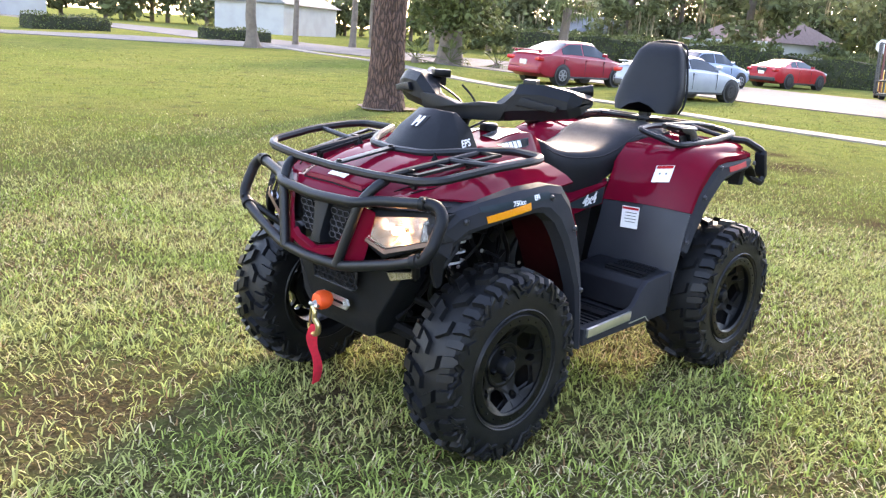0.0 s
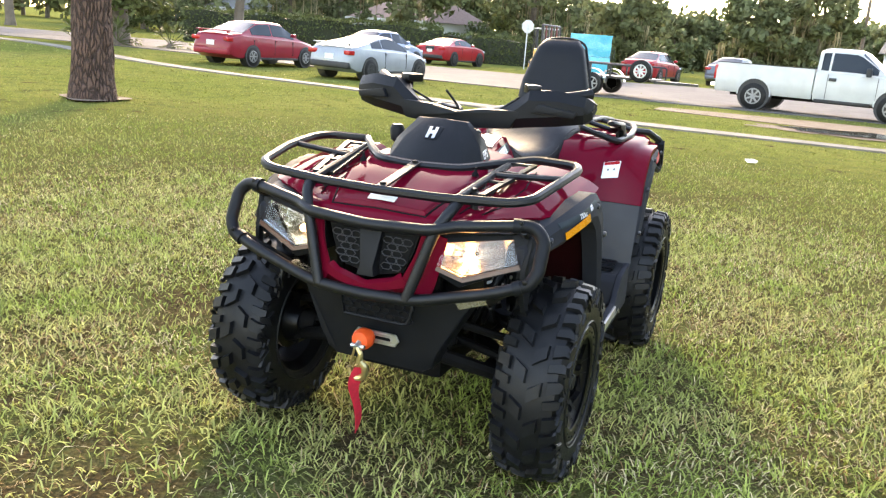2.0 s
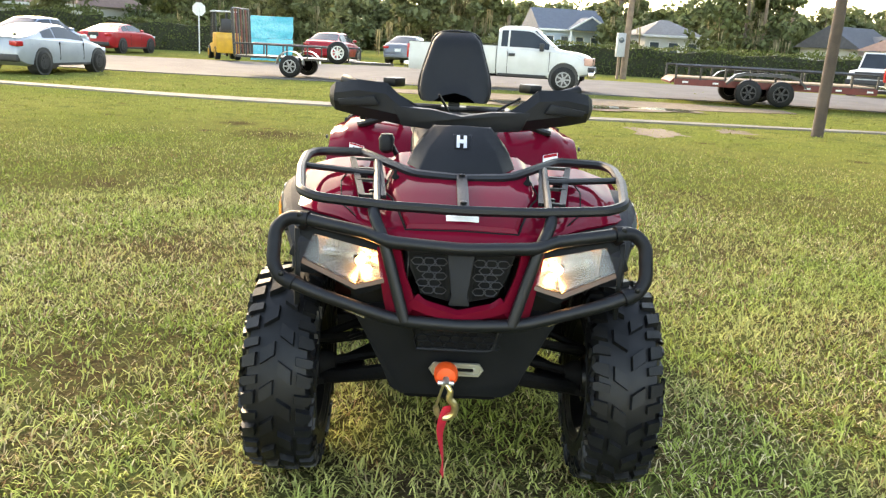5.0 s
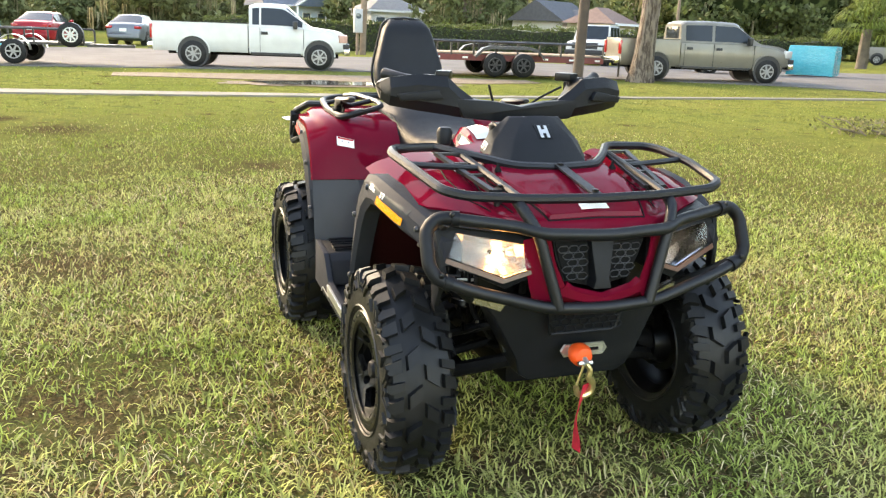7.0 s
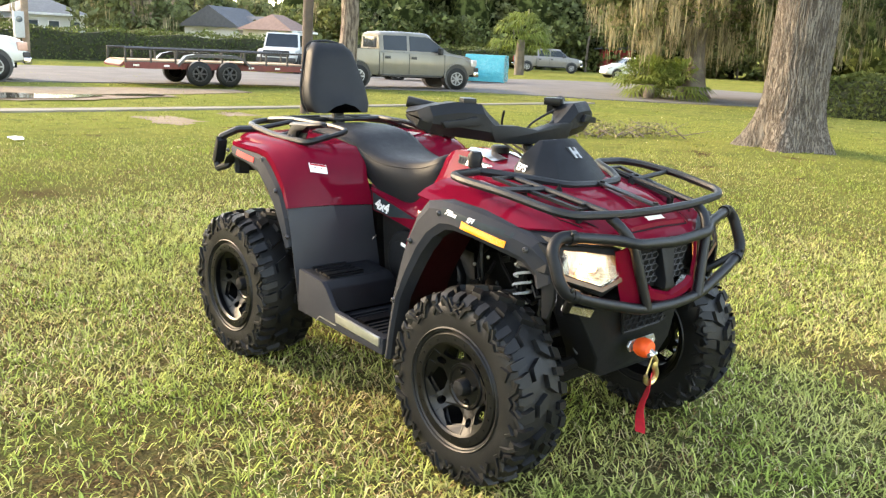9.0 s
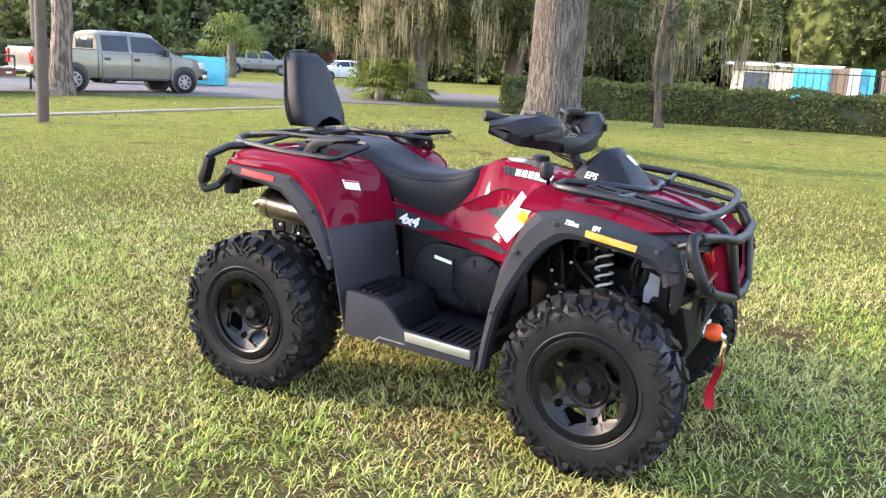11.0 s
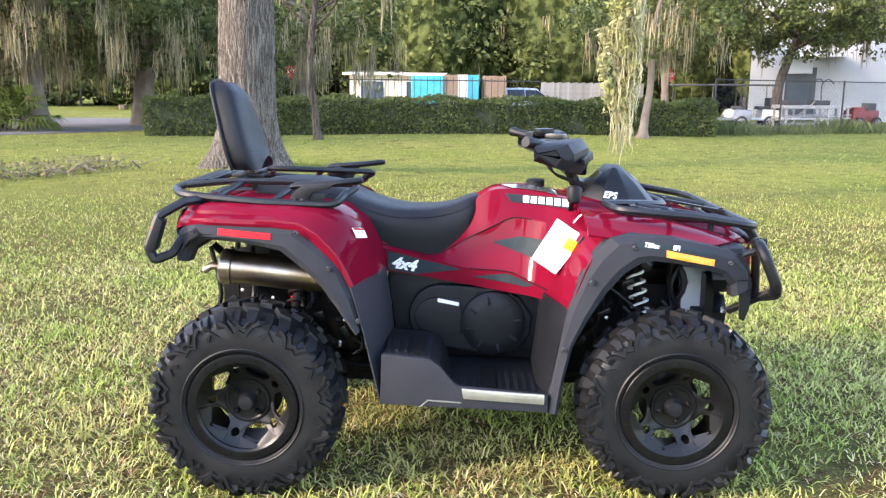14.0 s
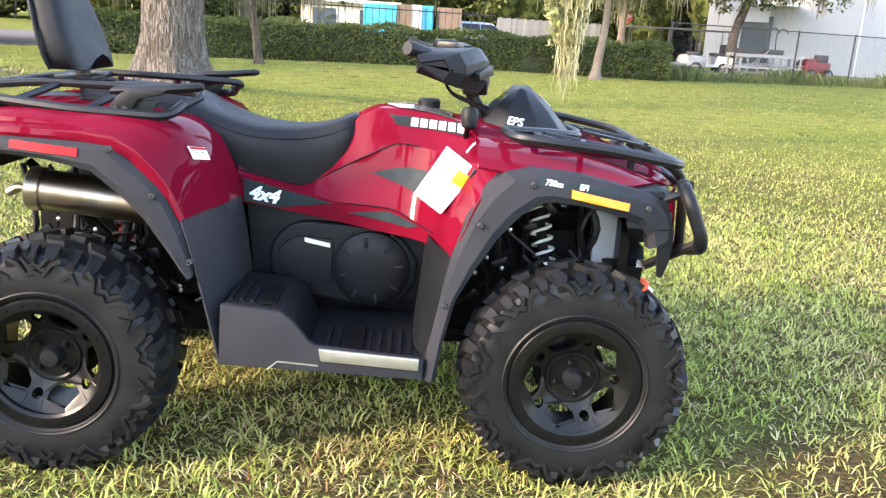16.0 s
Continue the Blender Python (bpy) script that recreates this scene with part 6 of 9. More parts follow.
def rim_details(rim, width, steer=0):
    f = -width / 2 * 0.30
    part("hub_cap", Geo().turned([(f - 0.012, 0.031), (f - 0.038, 0.029), (f - 0.047, 0.024), (f - 0.050, 0.004)], 20, "y"), BLACK_PL, rim)
    for k in range(4):
        a = math.pi / 2 * k + 0.5
        part("wheel_nut", Geo().turned([(f - 0.012, 0.011), (f - 0.026, 0.010), (f - 0.030, 0.006)], 6, "y", (0.05 * math.cos(a), 0, 0.05 * math.sin(a))), BLACK_MET, rim)
    for k in range(24):
        a = 2 * math.pi * k / 24
        part("rivet", Geo().turned([(-width / 2 * 0.96, 0.0045), (-width / 2 * 1.0, 0.0035)], 6, "y", (0.172 * math.cos(a), 0, 0.172 * math.sin(a))), BLACK_MET, rim)


TY_F, TY_R = tyre_mesh(0.205), tyre_mesh(0.265, 18, 0.318)
RM_F, RM_R = rim_mesh(0.205), rim_mesh(0.265)
for x, width, ty, rm, yc in ((0.73, 0.205, TY_F, RM_F, 0.508), (-0.73, 0.265, TY_R, RM_R, 0.510)):
    for s in (-1, 1):
        m = Matrix.Translation((x, s * yc, 0.330)) @ (Matrix.Identity(4) if s < 0 else Matrix.Rotation(math.pi, 4, "Z"))
        ob = part("tyre", ty, None, atv, "black off-road tyre with chunky chevron lugs")
        ob.matrix_basis = m
        rb = part("rim", rm, None, atv, "satin black five-spoke rim")
        rb.matrix_basis = m @ Matrix.Rotation(0.35 * x, 4, "Y")
        rim_details(rb, width)
# hang tag by the shift lever
GREY_TAG = material("faint printed photo", (0.42, 0.45, 0.47), 0.5, second=(0.62, 0.58, 0.5), scale=40)
tag_y = lambda x, z, out=0.0: -0.625 - 0.47 * x + 0.5 * z - out
tag = part("hang_tag", Geo().prism([(0.25, 0.80), (0.34, 0.94), (0.43, 0.885), (0.33, 0.755)], lambda x, z: tag_y(x, z), lambda x, z: tag_y(x, z, 0.002)), WHITE, atv, "white paper hang tag tied to the bodywork", smooth=False)
part("tag_print", Geo().prism([(0.295, 0.825), (0.335, 0.865), (0.36, 0.85), (0.32, 0.80)], lambda x, z: tag_y(x, z, 0.004), lambda x, z: tag_y(x, z, 0.005)), GREY_TAG, tag)
part("tag_key", Geo().box((0.385, tag_y(0.385, 0.855, 0.01), 0.855), (0.05, 0.012, 0.042), Matrix.Rotation(0.5, 3, "Y")), YELLOW, tag, bevel=0.003)
part("key_fob", Geo().box((0.428, tag_y(0.428, 0.87, 0.01), 0.87), (0.036, 0.016, 0.03), Matrix.Rotation(0.5, 3, "Y")), BLACK_PL, tag, bevel=0.004)
part("wire", Geo().tube(spline([(0.40, -0.31, 0.925), (0.42, -0.32, 0.952), (0.45, -0.31, 0.962), (0.48, -0.30, 0.955)], 4), 0.003, 5), WHITE, tag)

# ---- parked vehicles ----
def paint(name, color, metal=0.0):
    return material(name, color, 0.3, metal, scale=3, coat=0.4, spec=0.2, second=tuple(c * 0.85 for c in color))


P_RED = paint("faded red car paint", (0.26, 0.016, 0.03))
P_RED2 = paint("bright red car paint", (0.36, 0.012, 0.02))
P_SILVER = paint("silver car paint", (0.33, 0.355, 0.385), 0.2)
P_BLUE = paint("pale blue car paint", (0.22, 0.28, 0.38), 0.2)
P_WHITE = paint("white truck paint", (0.60, 0.595, 0.57))
P_TAN = paint("beige metallic truck paint", (0.20, 0.185, 0.155), 0.2)
P_GREY = paint("grey car paint", (0.16, 0.17, 0.19), 0.3)
P_DARK = paint("dark grey truck paint", (0.20, 0.19, 0.18), 0.3)
CAR_GLASS = material("tinted car glass", (0.025, 0.032, 0.04), 0.08, scale=2, spec=0.25)
CAR_BLACK = material("black car trim", (0.025, 0.025, 0.027), 0.5, scale=10)
CAR_RIM = material("silver wheel", (0.30, 0.30, 0.305), 0.4, 0.5, scale=10)
LAMP_RED = material("red tail lamp", (0.45, 0.012, 0.015), 0.2, scale=10, coat=0.5)
LAMP_AMBER = material("amber lamp", (0.60, 0.34, 0.27), 0.25, scale=10, coat=0.5)
LAMP_CLEAR = material("clear lamp", (0.7, 0.72, 0.74), 0.12, 0.4, scale=10)
CHROME = material("chrome bumper", (0.7, 0.7, 0.7), 0.15, 1.0, scale=10)
PLATE = material("pale plate", (0.7, 0.7, 0.66), 0.4)


def car_tyre(r, w):
    return Geo().turned([(-w / 2, r * 0.62), (-w / 2, r * 0.9), (-w * 0.4, r), (w * 0.4, r), (w / 2, r * 0.9), (w / 2, r * 0.62)], 28, "y", closed=False).mesh("tyre", RUBBER)


def car_rim(r, w, spokes, mat=None):
    g = Geo().turned([(-w / 2 - 0.004, r * 0.51), (-w / 2 - 0.008, r * 0.57), (-w / 2 - 0.004, r * 0.60), (-w / 2 + 0.02, r * 0.59), (w / 2, r * 0.6)], 28, "y", closed=False)
    g.turned([(-w / 2 - 0.004, r * 0.13), (-w / 2 - 0.012, r * 0.10), (-w / 2 - 0.012, 0.005)], 14, "y")
    for k in range(spokes):
        a = 2 * math.pi * k / spokes
        rows = []
        for rad, half in ((r * 0.10, r * 0.07), (r * 0.56, r * 0.055)):
            rows.append([(rad * math.cos(a) - dx * math.sin(a), -w / 2 - 0.004 + dy, rad * math.sin(a) + dx * math.cos(a)) for dx, dy in ((-half, 0), (half, 0), (half, 0.03), (-half, 0.03))])
        g.grid(rows, True, True)
    return g.mesh("rim", mat or CAR_RIM)


def put_wheels(car, spots, r, w, spokes=5, rim=None):
    ty, rm = car_tyre(r, w), car_rim(r, w, spokes, rim)
    for x, y in spots:
        m = Matrix.Translation((x, y, r)) @ (Matrix.Identity(4) if y < 0 else Matrix.Rotation(math.pi, 4, "Z"))
        t = part("tyre", ty, None, car)
        t.matrix_basis = m
        q = part("rim", rm, None, t)
        back = Geo().turned([(-w / 2 + 0.05, r * 0.60), (-w / 2 + 0.05, 0.01)], 20, "y")
        part("brake_backing", back, CHASSIS, t)


def hull(L, W, tops, low=0.2, nose=0.16, tail=0.12):
    """The lower body of a car, lofted from tail to nose; tops: (x, height) along its length."""
    rows = []
    xs = sorted({-L / 2, -L / 2 + 0.05, -L / 2 + 0.25, L / 2 - 0.3, L / 2 - 0.08, L / 2} | {x for x, _ in tops} | {-L / 2 + L * k / 12 for k in range(1, 12)})
    for x in xs:
        t = ramp(x, tops)
        k = 1.0
        if x > L / 2 - 0.7:
            k = 1 - nose * ((x - L / 2 + 0.7) / 0.7) ** 2
        if x < -L / 2 + 0.5:
            k = 1 - tail * ((-L / 2 + 0.5 - x) / 0.5) ** 2
        w = W / 2 * k
        end = x in (-L / 2, L / 2)
        t = t - (0.12 if end else 0)
        lo = low + (0.12 if end else 0)
        sec = [(w * 0.86, lo), (w * 0.97, lo + 0.10), (w * 1.0, lo + (t - lo) * 0.45), (w * 0.985, lo + (t - lo) * 0.72), (w * 0.94, t - 0.035), (w * 0.84, t)]
        rows.append([(x, -y, z) for y, z in sec] + [(x, 0, t + 0.015)] + [(x, y, z) for y, z in reversed(sec)])
    return Geo().grid(rows, True, True)


def cabin(W, base, top, wb, wt):
    """A greenhouse on the hull: base = (rear x, front x, height rear, height front), top likewise."""
    b, t = base, top
    low = [(b[0], -wb, b[2]), (b[1], -wb, b[3]), (b[1], wb, b[3]), (b[0], wb, b[2])]
    up = [(t[0], -wt, t[2]), (t[1], -wt, t[3]), (t[1], wt, t[3]), (t[0], wt, t[2])]
    return low, up


def pane(a, b, c, d, u0, u1, v0, v1, out=0.006):
    """A window set in the quad a b c d (bottom left, bottom right, top right, top left)."""
    a, b, c, d = map(Vector, (a, b, c, d))
    at = lambda u, v: (a * (1 - u) + b * u) * (1 - v) + (d * (1 - u) + c * u) * v
    q = [at(u0, v0), at(u1, v0), at(u1, v1), at(u0, v1)]
    n = (b - a).cross(d - a).normalized()
    return Geo().add([p + n * out for p in q] + [p - n * 0.01 for p in q], [(0, 1, 2, 3), (7, 6, 5, 4), (0, 4, 5, 1), (1, 5, 6, 2), (2, 6, 7, 3), (3, 7, 4, 0)])


class CarSkin:
    """The outer skin of a car: half sections along its length, with a waist line, leaning glass and a crowned roof."""

    def __init__(self, W, tops, belts, widths, lows, tumble=0.70, soft=0.07):
        self.W, self.tables, self.tumble, self.soft = W, (tops, belts, widths, lows), tumble, soft
        self.x0, self.x1 = tops[0][0], tops[-1][0]

    def eased(self, x, table):
        """A table's value with its corners rounded."""
        k = min(self.soft, x - self.x0, self.x1 - x)
        return sum(ramp(x + k * d, table) * q for d, q in ((-1, 1), (-0.5, 2), (0, 2), (0.5, 2), (1, 1))) / 8

    def section(self, x):
        t, b, w, lo = [self.eased(x, q) for q in self.tables]
        w *= self.W / 2
        b = min(b, t - 0.015)
        c = max(0.0, min(1.0, (t - b) / 0.42))
        edge = 0.905 - (0.905 - self.tumble) * c
        return [(0.80 * w, lo), (0.95 * w, lo + 0.05), (w, lo + (b - lo) * 0.36), (0.99 * w, lo + (b - lo) * 0.72), (0.955 * w, b - 0.03), (0.905 * w, b),
                (edge * w, b + (t - b) * 0.86), ((edge - 0.10) * w, t - 0.012), ((edge - 0.38) * w, t + 0.006), (0, t + 0.012)]

    def at(self, x, u, side):
        sec = self.section(x)
        i = min(int(u), 8)
        (y0, z0), (y1, z1) = sec[i], sec[i + 1]
        return Vector((x, side * (y0 + (y1 - y0) * (u - i)), z0 + (z1 - z0) * (u - i)))

    def body(self, n=64):
        rows = []
        for k in range(n + 1):
            x = self.x0 + (self.x1 - self.x0) * k / n
            sec = self.section(x)
            rows.append([(x, -y, z) for y, z in sec] + [(x, y, z) for y, z in reversed(sec[:-1])])
        return Geo().grid(rows, True, True)

    def lay(self, rows, out):
        """A thin pane that follows the skin."""
        m = rows[len(rows) // 2]
        p, q = m[len(m) // 2], rows[len(rows) // 2 + 1][len(m) // 2]
        nn = (q - p).cross(m[len(m) // 2 + 1] - p)
        return shell(rows, 0.007 if nn.dot(Vector(out)) > 0 else -0.007)

    def side_pane(self, xa, xb, side, u0=5.14, u1=5.97, n=10):
        return self.lay([[self.at(xa + (xb - xa) * k / n, u0 + (u1 - u0) * j / 3, side) for j in range(4)] for k in range(n + 1)], (0, side, 0.3))

    def top_pane(self, xa, xb, u0=6.25, n=8):
        us = [u0 + (9 - u0) * j / 4 for j in range(5)]
        return self.lay([[self.at(xa + (xb - xa) * k / n, u, -1) for u in us] + [self.at(xa + (xb - xa) * k / n, u, 1) for u in reversed(us[:-1])] for k in range(n + 1)], (0, 0, 1))


def saloon(label, at, turn, L, W, H, paint_mat, deck=0.95, hood=0.82, cab=(-1.55, 1.05, -0.75, 0.25), doors=2, wheel=0.31, base=2.65, spokes=5, spoiler=False, off=0.05, category="car", rim=None, stripe=False):
    car = thing("car", label, category, (at[0], at[1], rise(*at) + 0.02), turn)
    e = L / 2
    mid = (cab[2] + cab[3]) / 2
    skin_ = CarSkin(W, [(-e, deck * 0.66), (-e + 0.05, deck - 0.06), (-e + 0.2, deck), (cab[0], deck + 0.015), (cab[2], H - 0.035), (mid, H), (cab[3], H - 0.025), (cab[1], hood + 0.10), (e - 0.5, hood - 0.02), (e - 0.14, hood - 0.13), (e, hood - 0.32)],
                    [(-e, deck * 0.60), (-e + 0.12, deck - 0.09), (cab[0], deck - 0.015), (cab[1], hood + 0.055), (e - 0.5, hood - 0.07), (e, hood - 0.36)],
                    [(-e, 0.80), (-e + 0.10, 0.90), (-e + 0.5, 0.985), (-0.2, 1.0), (e - 0.75, 0.985), (e - 0.3, 0.90), (e - 0.08, 0.78), (e, 0.66)],
                    [(-e, 0.36), (-e + 0.35, 0.21), (e - 0.4, 0.20), (e, 0.30)], 0.68)
    part("body", skin_.body(), paint_mat, car, angle=38)
    span = cab[1] - cab[0]
    xa, xb = cab[0] + 0.16 * span * (1 if doors == 2 else 1.4), cab[1] - 0.10 * span
    for sd in (-1, 1):
        cuts = [xa + (xb - xa) * q for q in ((0, 0.30, 1) if doors == 1 else (0, 0.47, 1))]
        for p, q in zip(cuts, cuts[1:]):
            part("side_window", skin_.side_pane(p + 0.025, q - 0.025, sd), CAR_GLASS, car)
        for k in range(doors):
            x = cuts[1 - k if doors == 2 else 1] + 0.16
            part("door_handle", Geo().box((x, sd * W / 2 * 0.99, deck - 0.16), (0.17, 0.035, 0.035)), paint_mat, car, bevel=0.008)
        for x in (cuts[:2] if doors == 2 else cuts[1:2]) + [xb - 0.22]:
            part("door_gap", Geo().box((x + 0.05, sd * W / 2 * 0.982, 0.60), (0.011, 0.032, 0.46)), CAR_BLACK, car)
        part("mirror", Geo().box((xb - 0.24, sd * (W / 2 + 0.05), deck + 0.05), (0.11, 0.18, 0.11)), paint_mat, car, bevel=0.03)
        part("sill", Geo().box((off, sd * W / 2 * 0.95, 0.25), (base - 0.75, 0.05, 0.07)), CAR_BLACK, car, bevel=0.01)
    part("windscreen", skin_.top_pane(cab[3] + 0.10, cab[1] - 0.07), CAR_GLASS, car)
    part("rear_window", skin_.top_pane(cab[0] + 0.08, cab[2] - 0.08), CAR_GLASS, car)
    ax = (base / 2 + off, -base / 2 + off)
    for x in ax:
        for sd in (-1, 1):
            part("wheel_arch", Geo().turned([(sd * (W / 2 - 0.28), wheel * 1.15), (sd * (W / 2 + 0.003), wheel * 1.15), (sd * (W / 2 + 0.003), 0.02)], 26, "y", (x, 0, wheel + 0.01)), CAR_BLACK, car)
    put_wheels(car, [(x, sd * (W / 2 - 0.088)) for x in ax for sd in (-1, 1)], wheel, 0.2, spokes, rim)
    for sd in (-1, 1):
        part("tail_lamp", Geo().box((-e + 0.10, sd * W * 0.375, deck - 0.17), (0.22, 0.30, 0.13), Matrix.Rotation(sd * 0.35, 3, "Z")), LAMP_RED, car, bevel=0.035, segments=3)
        part("headlamp", Geo().box((e - 0.24, sd * W * 0.355, hood - 0.17), (0.36, 0.24, 0.11), Matrix.Rotation(-sd * 0.5, 3, "Z") @ Matrix.Rotation(0.25, 3, "Y")), LAMP_CLEAR, car, bevel=0.03, segments=3)
    part("rear_bumper", Geo().box((-e + 0.09, 0, 0.42), (0.22, W * 0.84, 0.20)), CAR_BLACK if doors == 1 else paint_mat, car, bevel=0.06, segments=3)
    part("number_plate", Geo().box((-e + 0.005, 0, deck - 0.30), (0.03, 0.32, 0.15)), PLATE, car)
    if stripe:
        part("trunk_panel", Geo().box((-e + 0.025, 0, deck - 0.17), (0.06, 0.52, 0.20)), CAR_BLACK, car, "black panel between the tail lamps", bevel=0.02)
    if spoiler:
        part("spoiler", Geo().box((-e + 0.16, 0, deck + 0.09), (0.2, W * 0.78, 0.03)).box((-e + 0.18, -W * 0.33, deck + 0.045), (0.12, 0.04, 0.09)).box((-e + 0.18, W * 0.33, deck + 0.045), (0.12, 0.04, 0.09)), paint_mat, car, bevel=0.01)
    return car


def heading(dx, dy):
    return math.degrees(math.atan2(dy, dx))


saloon("faded red saloon car with a boot spoiler parked on grass", (-21.2, -15.7), heading(-0.97, 0.12), 4.6, 1.76, 1.42, P_RED, 0.98, 0.80, (-1.75, 1.15, -0.85, 0.35), 2, 0.31, 2.67, 6, True)
saloon("silver low sports coupe parked on grass by the road", (-20.7, -11.15), heading(-0.98, 0.17), 4.24, 1.78, 1.30, P_SILVER, 0.95, 0.78, (-1.75, 1.05, -0.50, 0.12), 1, 0.32, 2.57, 10, True, rim=CAR_BLACK)
saloon("pale blue saloon car parked across the road", (-30.5, -15.7), heading(-0.97, 0.2), 4.5, 1.75, 1.45, P_BLUE, 0.98, 0.82, (-1.7, 1.15, -0.85, 0.35), 2, 0.31, 2.65)
saloon("bright red muscle coupe with a black boot panel parked on grass", (-40.4, -16.3), heading(-0.95, 0.16), 4.75, 1.88, 1.40, P_RED2, 1.02, 0.92, (-1.75, 0.95, -0.8, 0.1), 1, 0.34, 2.72, 5, False, rim=CAR_BLACK, stripe=True)
saloon("red saloon car seen beyond the road, tail to the lawn", (-41.0, -5.5), heading(-0.98, 0.2), 4.6, 1.80, 1.46, P_RED2, 1.02, 0.84, (-1.75, 1.15, -0.9, 0.35), 2, 0.32, 2.7)
saloon("grey saloon car seen beyond the road, tail to the lawn", (-43.0, -1.6), heading(-0.98, 0.25), 4.6, 1.80, 1.46, P_GREY, 1.02, 0.84, (-1.75, 1.15, -0.9, 0.35), 2, 0.32, 2.7)
saloon("cream-white compact car parked beside the trees", (-33.9, 47.6), heading(-0.45, -0.89), 4.0, 1.70, 1.46, P_WHITE, 1.0, 0.88, (-1.9, 1.05, -1.5, 0.3), 2, 0.32, 2.45)
saloon("silver-blue car parked beyond the beige pickup", (-27.5, 22.9), heading(0.4, 0.9), 4.5, 1.78, 1.45, P_SILVER, 1.0, 0.84, (-1.7, 1.15, -0.85, 0.35), 2, 0.31, 2.65)


def pickup(label, at, turn, paint_mat, crew=False, L=5.85, W=2.0, H=1.9, base=3.68, rim=None, front=0.97):
    """A full-size pickup; its cab's rear wall stands behind the front seats, or behind a second row."""
    t = thing("pickup_truck", label, "pickup truck", (at[0], at[1], rise(*at) + 0.03), turn)
    xf = L / 2 - front
    xr = xf - base
    r = 0.385
    cab0 = xf - (2.55 if crew else 1.72) - 0.35
    wind0, wind1 = xf - 0.42, xf - 1.05
    lo = 0.42
    nose = xf + 0.80
    skin_ = CarSkin(W, [(cab0, H - 0.10), (cab0 + 0.10, H - 0.02), ((cab0 + wind1) / 2, H), (wind1, H - 0.02), (wind0 + 0.12, 1.265), (xf - 0.1, 1.235), (xf + 0.40, 1.185), (xf + 0.66, 1.12), (nose - 0.03, 1.02), (nose, 0.90)],
                    [(cab0, 1.23), (wind0, 1.22), (xf + 0.3, 1.13), (nose, 0.86)],
                    [(cab0, 1.0), (xf + 0.25, 1.0), (xf + 0.55, 0.97), (nose - 0.06, 0.92), (nose, 0.88)],
                    [(cab0, lo), (xf, lo), (nose, lo + 0.12)], 0.775, 0.09)
    part("body", skin_.body(72), paint_mat, t, angle=38)
    for s in (-1, 1):
        for u0, u1 in ([(cab0 + 0.16, cab0 + 1.02), (cab0 + 1.12, wind0 - 0.10)] if crew else [(cab0 + 0.10, cab0 + 0.30), (cab0 + 0.36, wind0 - 0.08)]):
            part("side_window", skin_.side_pane(u0, u1, s, 5.08, 5.93), CAR_GLASS, t)
        for x in ((cab0 + 0.28, cab0 + 1.25) if crew else (cab0 + 0.46,)):
            part("door_handle", Geo().box((x, s * (W / 2 + 0.004), 1.04), (0.20, 0.03, 0.09)), CAR_BLACK, t, bevel=0.012)
        for x in ((cab0 + 0.12, cab0 + 1.08, wind0 - 0.06) if crew else (cab0 + 0.33, wind0 - 0.04)):
            part("door_gap", Geo().box((x, s * W / 2 * 0.988, 0.82), (0.012, 0.03, 0.72)), CAR_BLACK, t)
        part("mirror", Geo().box((wind0 - 0.28, s * (W / 2 + 0.10), 1.30), (0.13, 0.22, 0.24)), CAR_BLACK, t, bevel=0.04, segments=3)
        part("sill", Geo().box(((cab0 + xf) / 2 - 0.25, s * W / 2 * 0.95, lo + 0.02), (xf - cab0 - 0.6, 0.06, 0.08)), CAR_BLACK, t, bevel=0.01)
        part("headlamp", Geo().box((nose - 0.13, s * W * 0.385, 0.94), (0.26, 0.34, 0.23), Matrix.Rotation(-s * 0.3, 3, "Z")), LAMP_AMBER if not crew else LAMP_CLEAR, t, bevel=0.035, segments=3)
        part("tail_lamp", Geo().box((-L / 2 + 0.02, s * W * 0.455, 1.0), (0.1, 0.16, 0.42)), LAMP_RED, t, bevel=0.02)
        for x in (xf, xr):
            part("wheel_arch", Geo().turned([(s * (W / 2 - 0.3), r * 1.2), (s * (W / 2 + 0.006), r * 1.2), (s * (W / 2 + 0.006), 0.02)], 30, "y", (x, 0, r + 0.05)), CAR_BLACK, t)
            part("arch_lip", Geo().tube([(x + r * 1.22 * math.cos(a), s * (W / 2 + 0.004), r + 0.05 + r * 1.22 * math.sin(a)) for a in [math.pi * (-0.02 + 1.04 * k / 14) for k in range(15)]], 0.022, 6), paint_mat, t)
    part("windscreen", skin_.top_pane(wind1 + 0.08, wind0 + 0.06), CAR_GLASS, t)
    part("rear_window", Geo().box((cab0 - 0.004, 0, 1.52), (0.02, W * 0.62, 0.36)), CAR_GLASS, t, bevel=0.006)
    # load bed: walls, floor and tailgate
    b0, b1 = -L / 2 + 0.04, cab0 - 0.03
    bed = part("load_bed", Geo().box(((b0 + b1) / 2, 0, 0.66), (b1 - b0, W * 0.9, 0.1)), paint_mat, t)
    for s in (-1, 1):
        rows = [[(x, s * W / 2 * 0.93, lo + 0.03), (x, s * W / 2, lo + 0.14), (x, s * W / 2, 0.84), (x, s * W / 2 * 0.985, 1.20), (x, s * W / 2 * 0.975, 1.285), (x, s * W / 2 * 0.88, 1.285), (x, s * W / 2 * 0.88, 0.66)] for x in (b0, (b0 + b1) / 2, b1)]
        part("bed_side", Geo().grid(rows, True, True), paint_mat, bed, angle=50)
        part("bed_rail", Geo().box(((b0 + b1) / 2, s * W / 2 * 0.925, 1.293), (b1 - b0, 0.12, 0.02)), CAR_BLACK, bed)
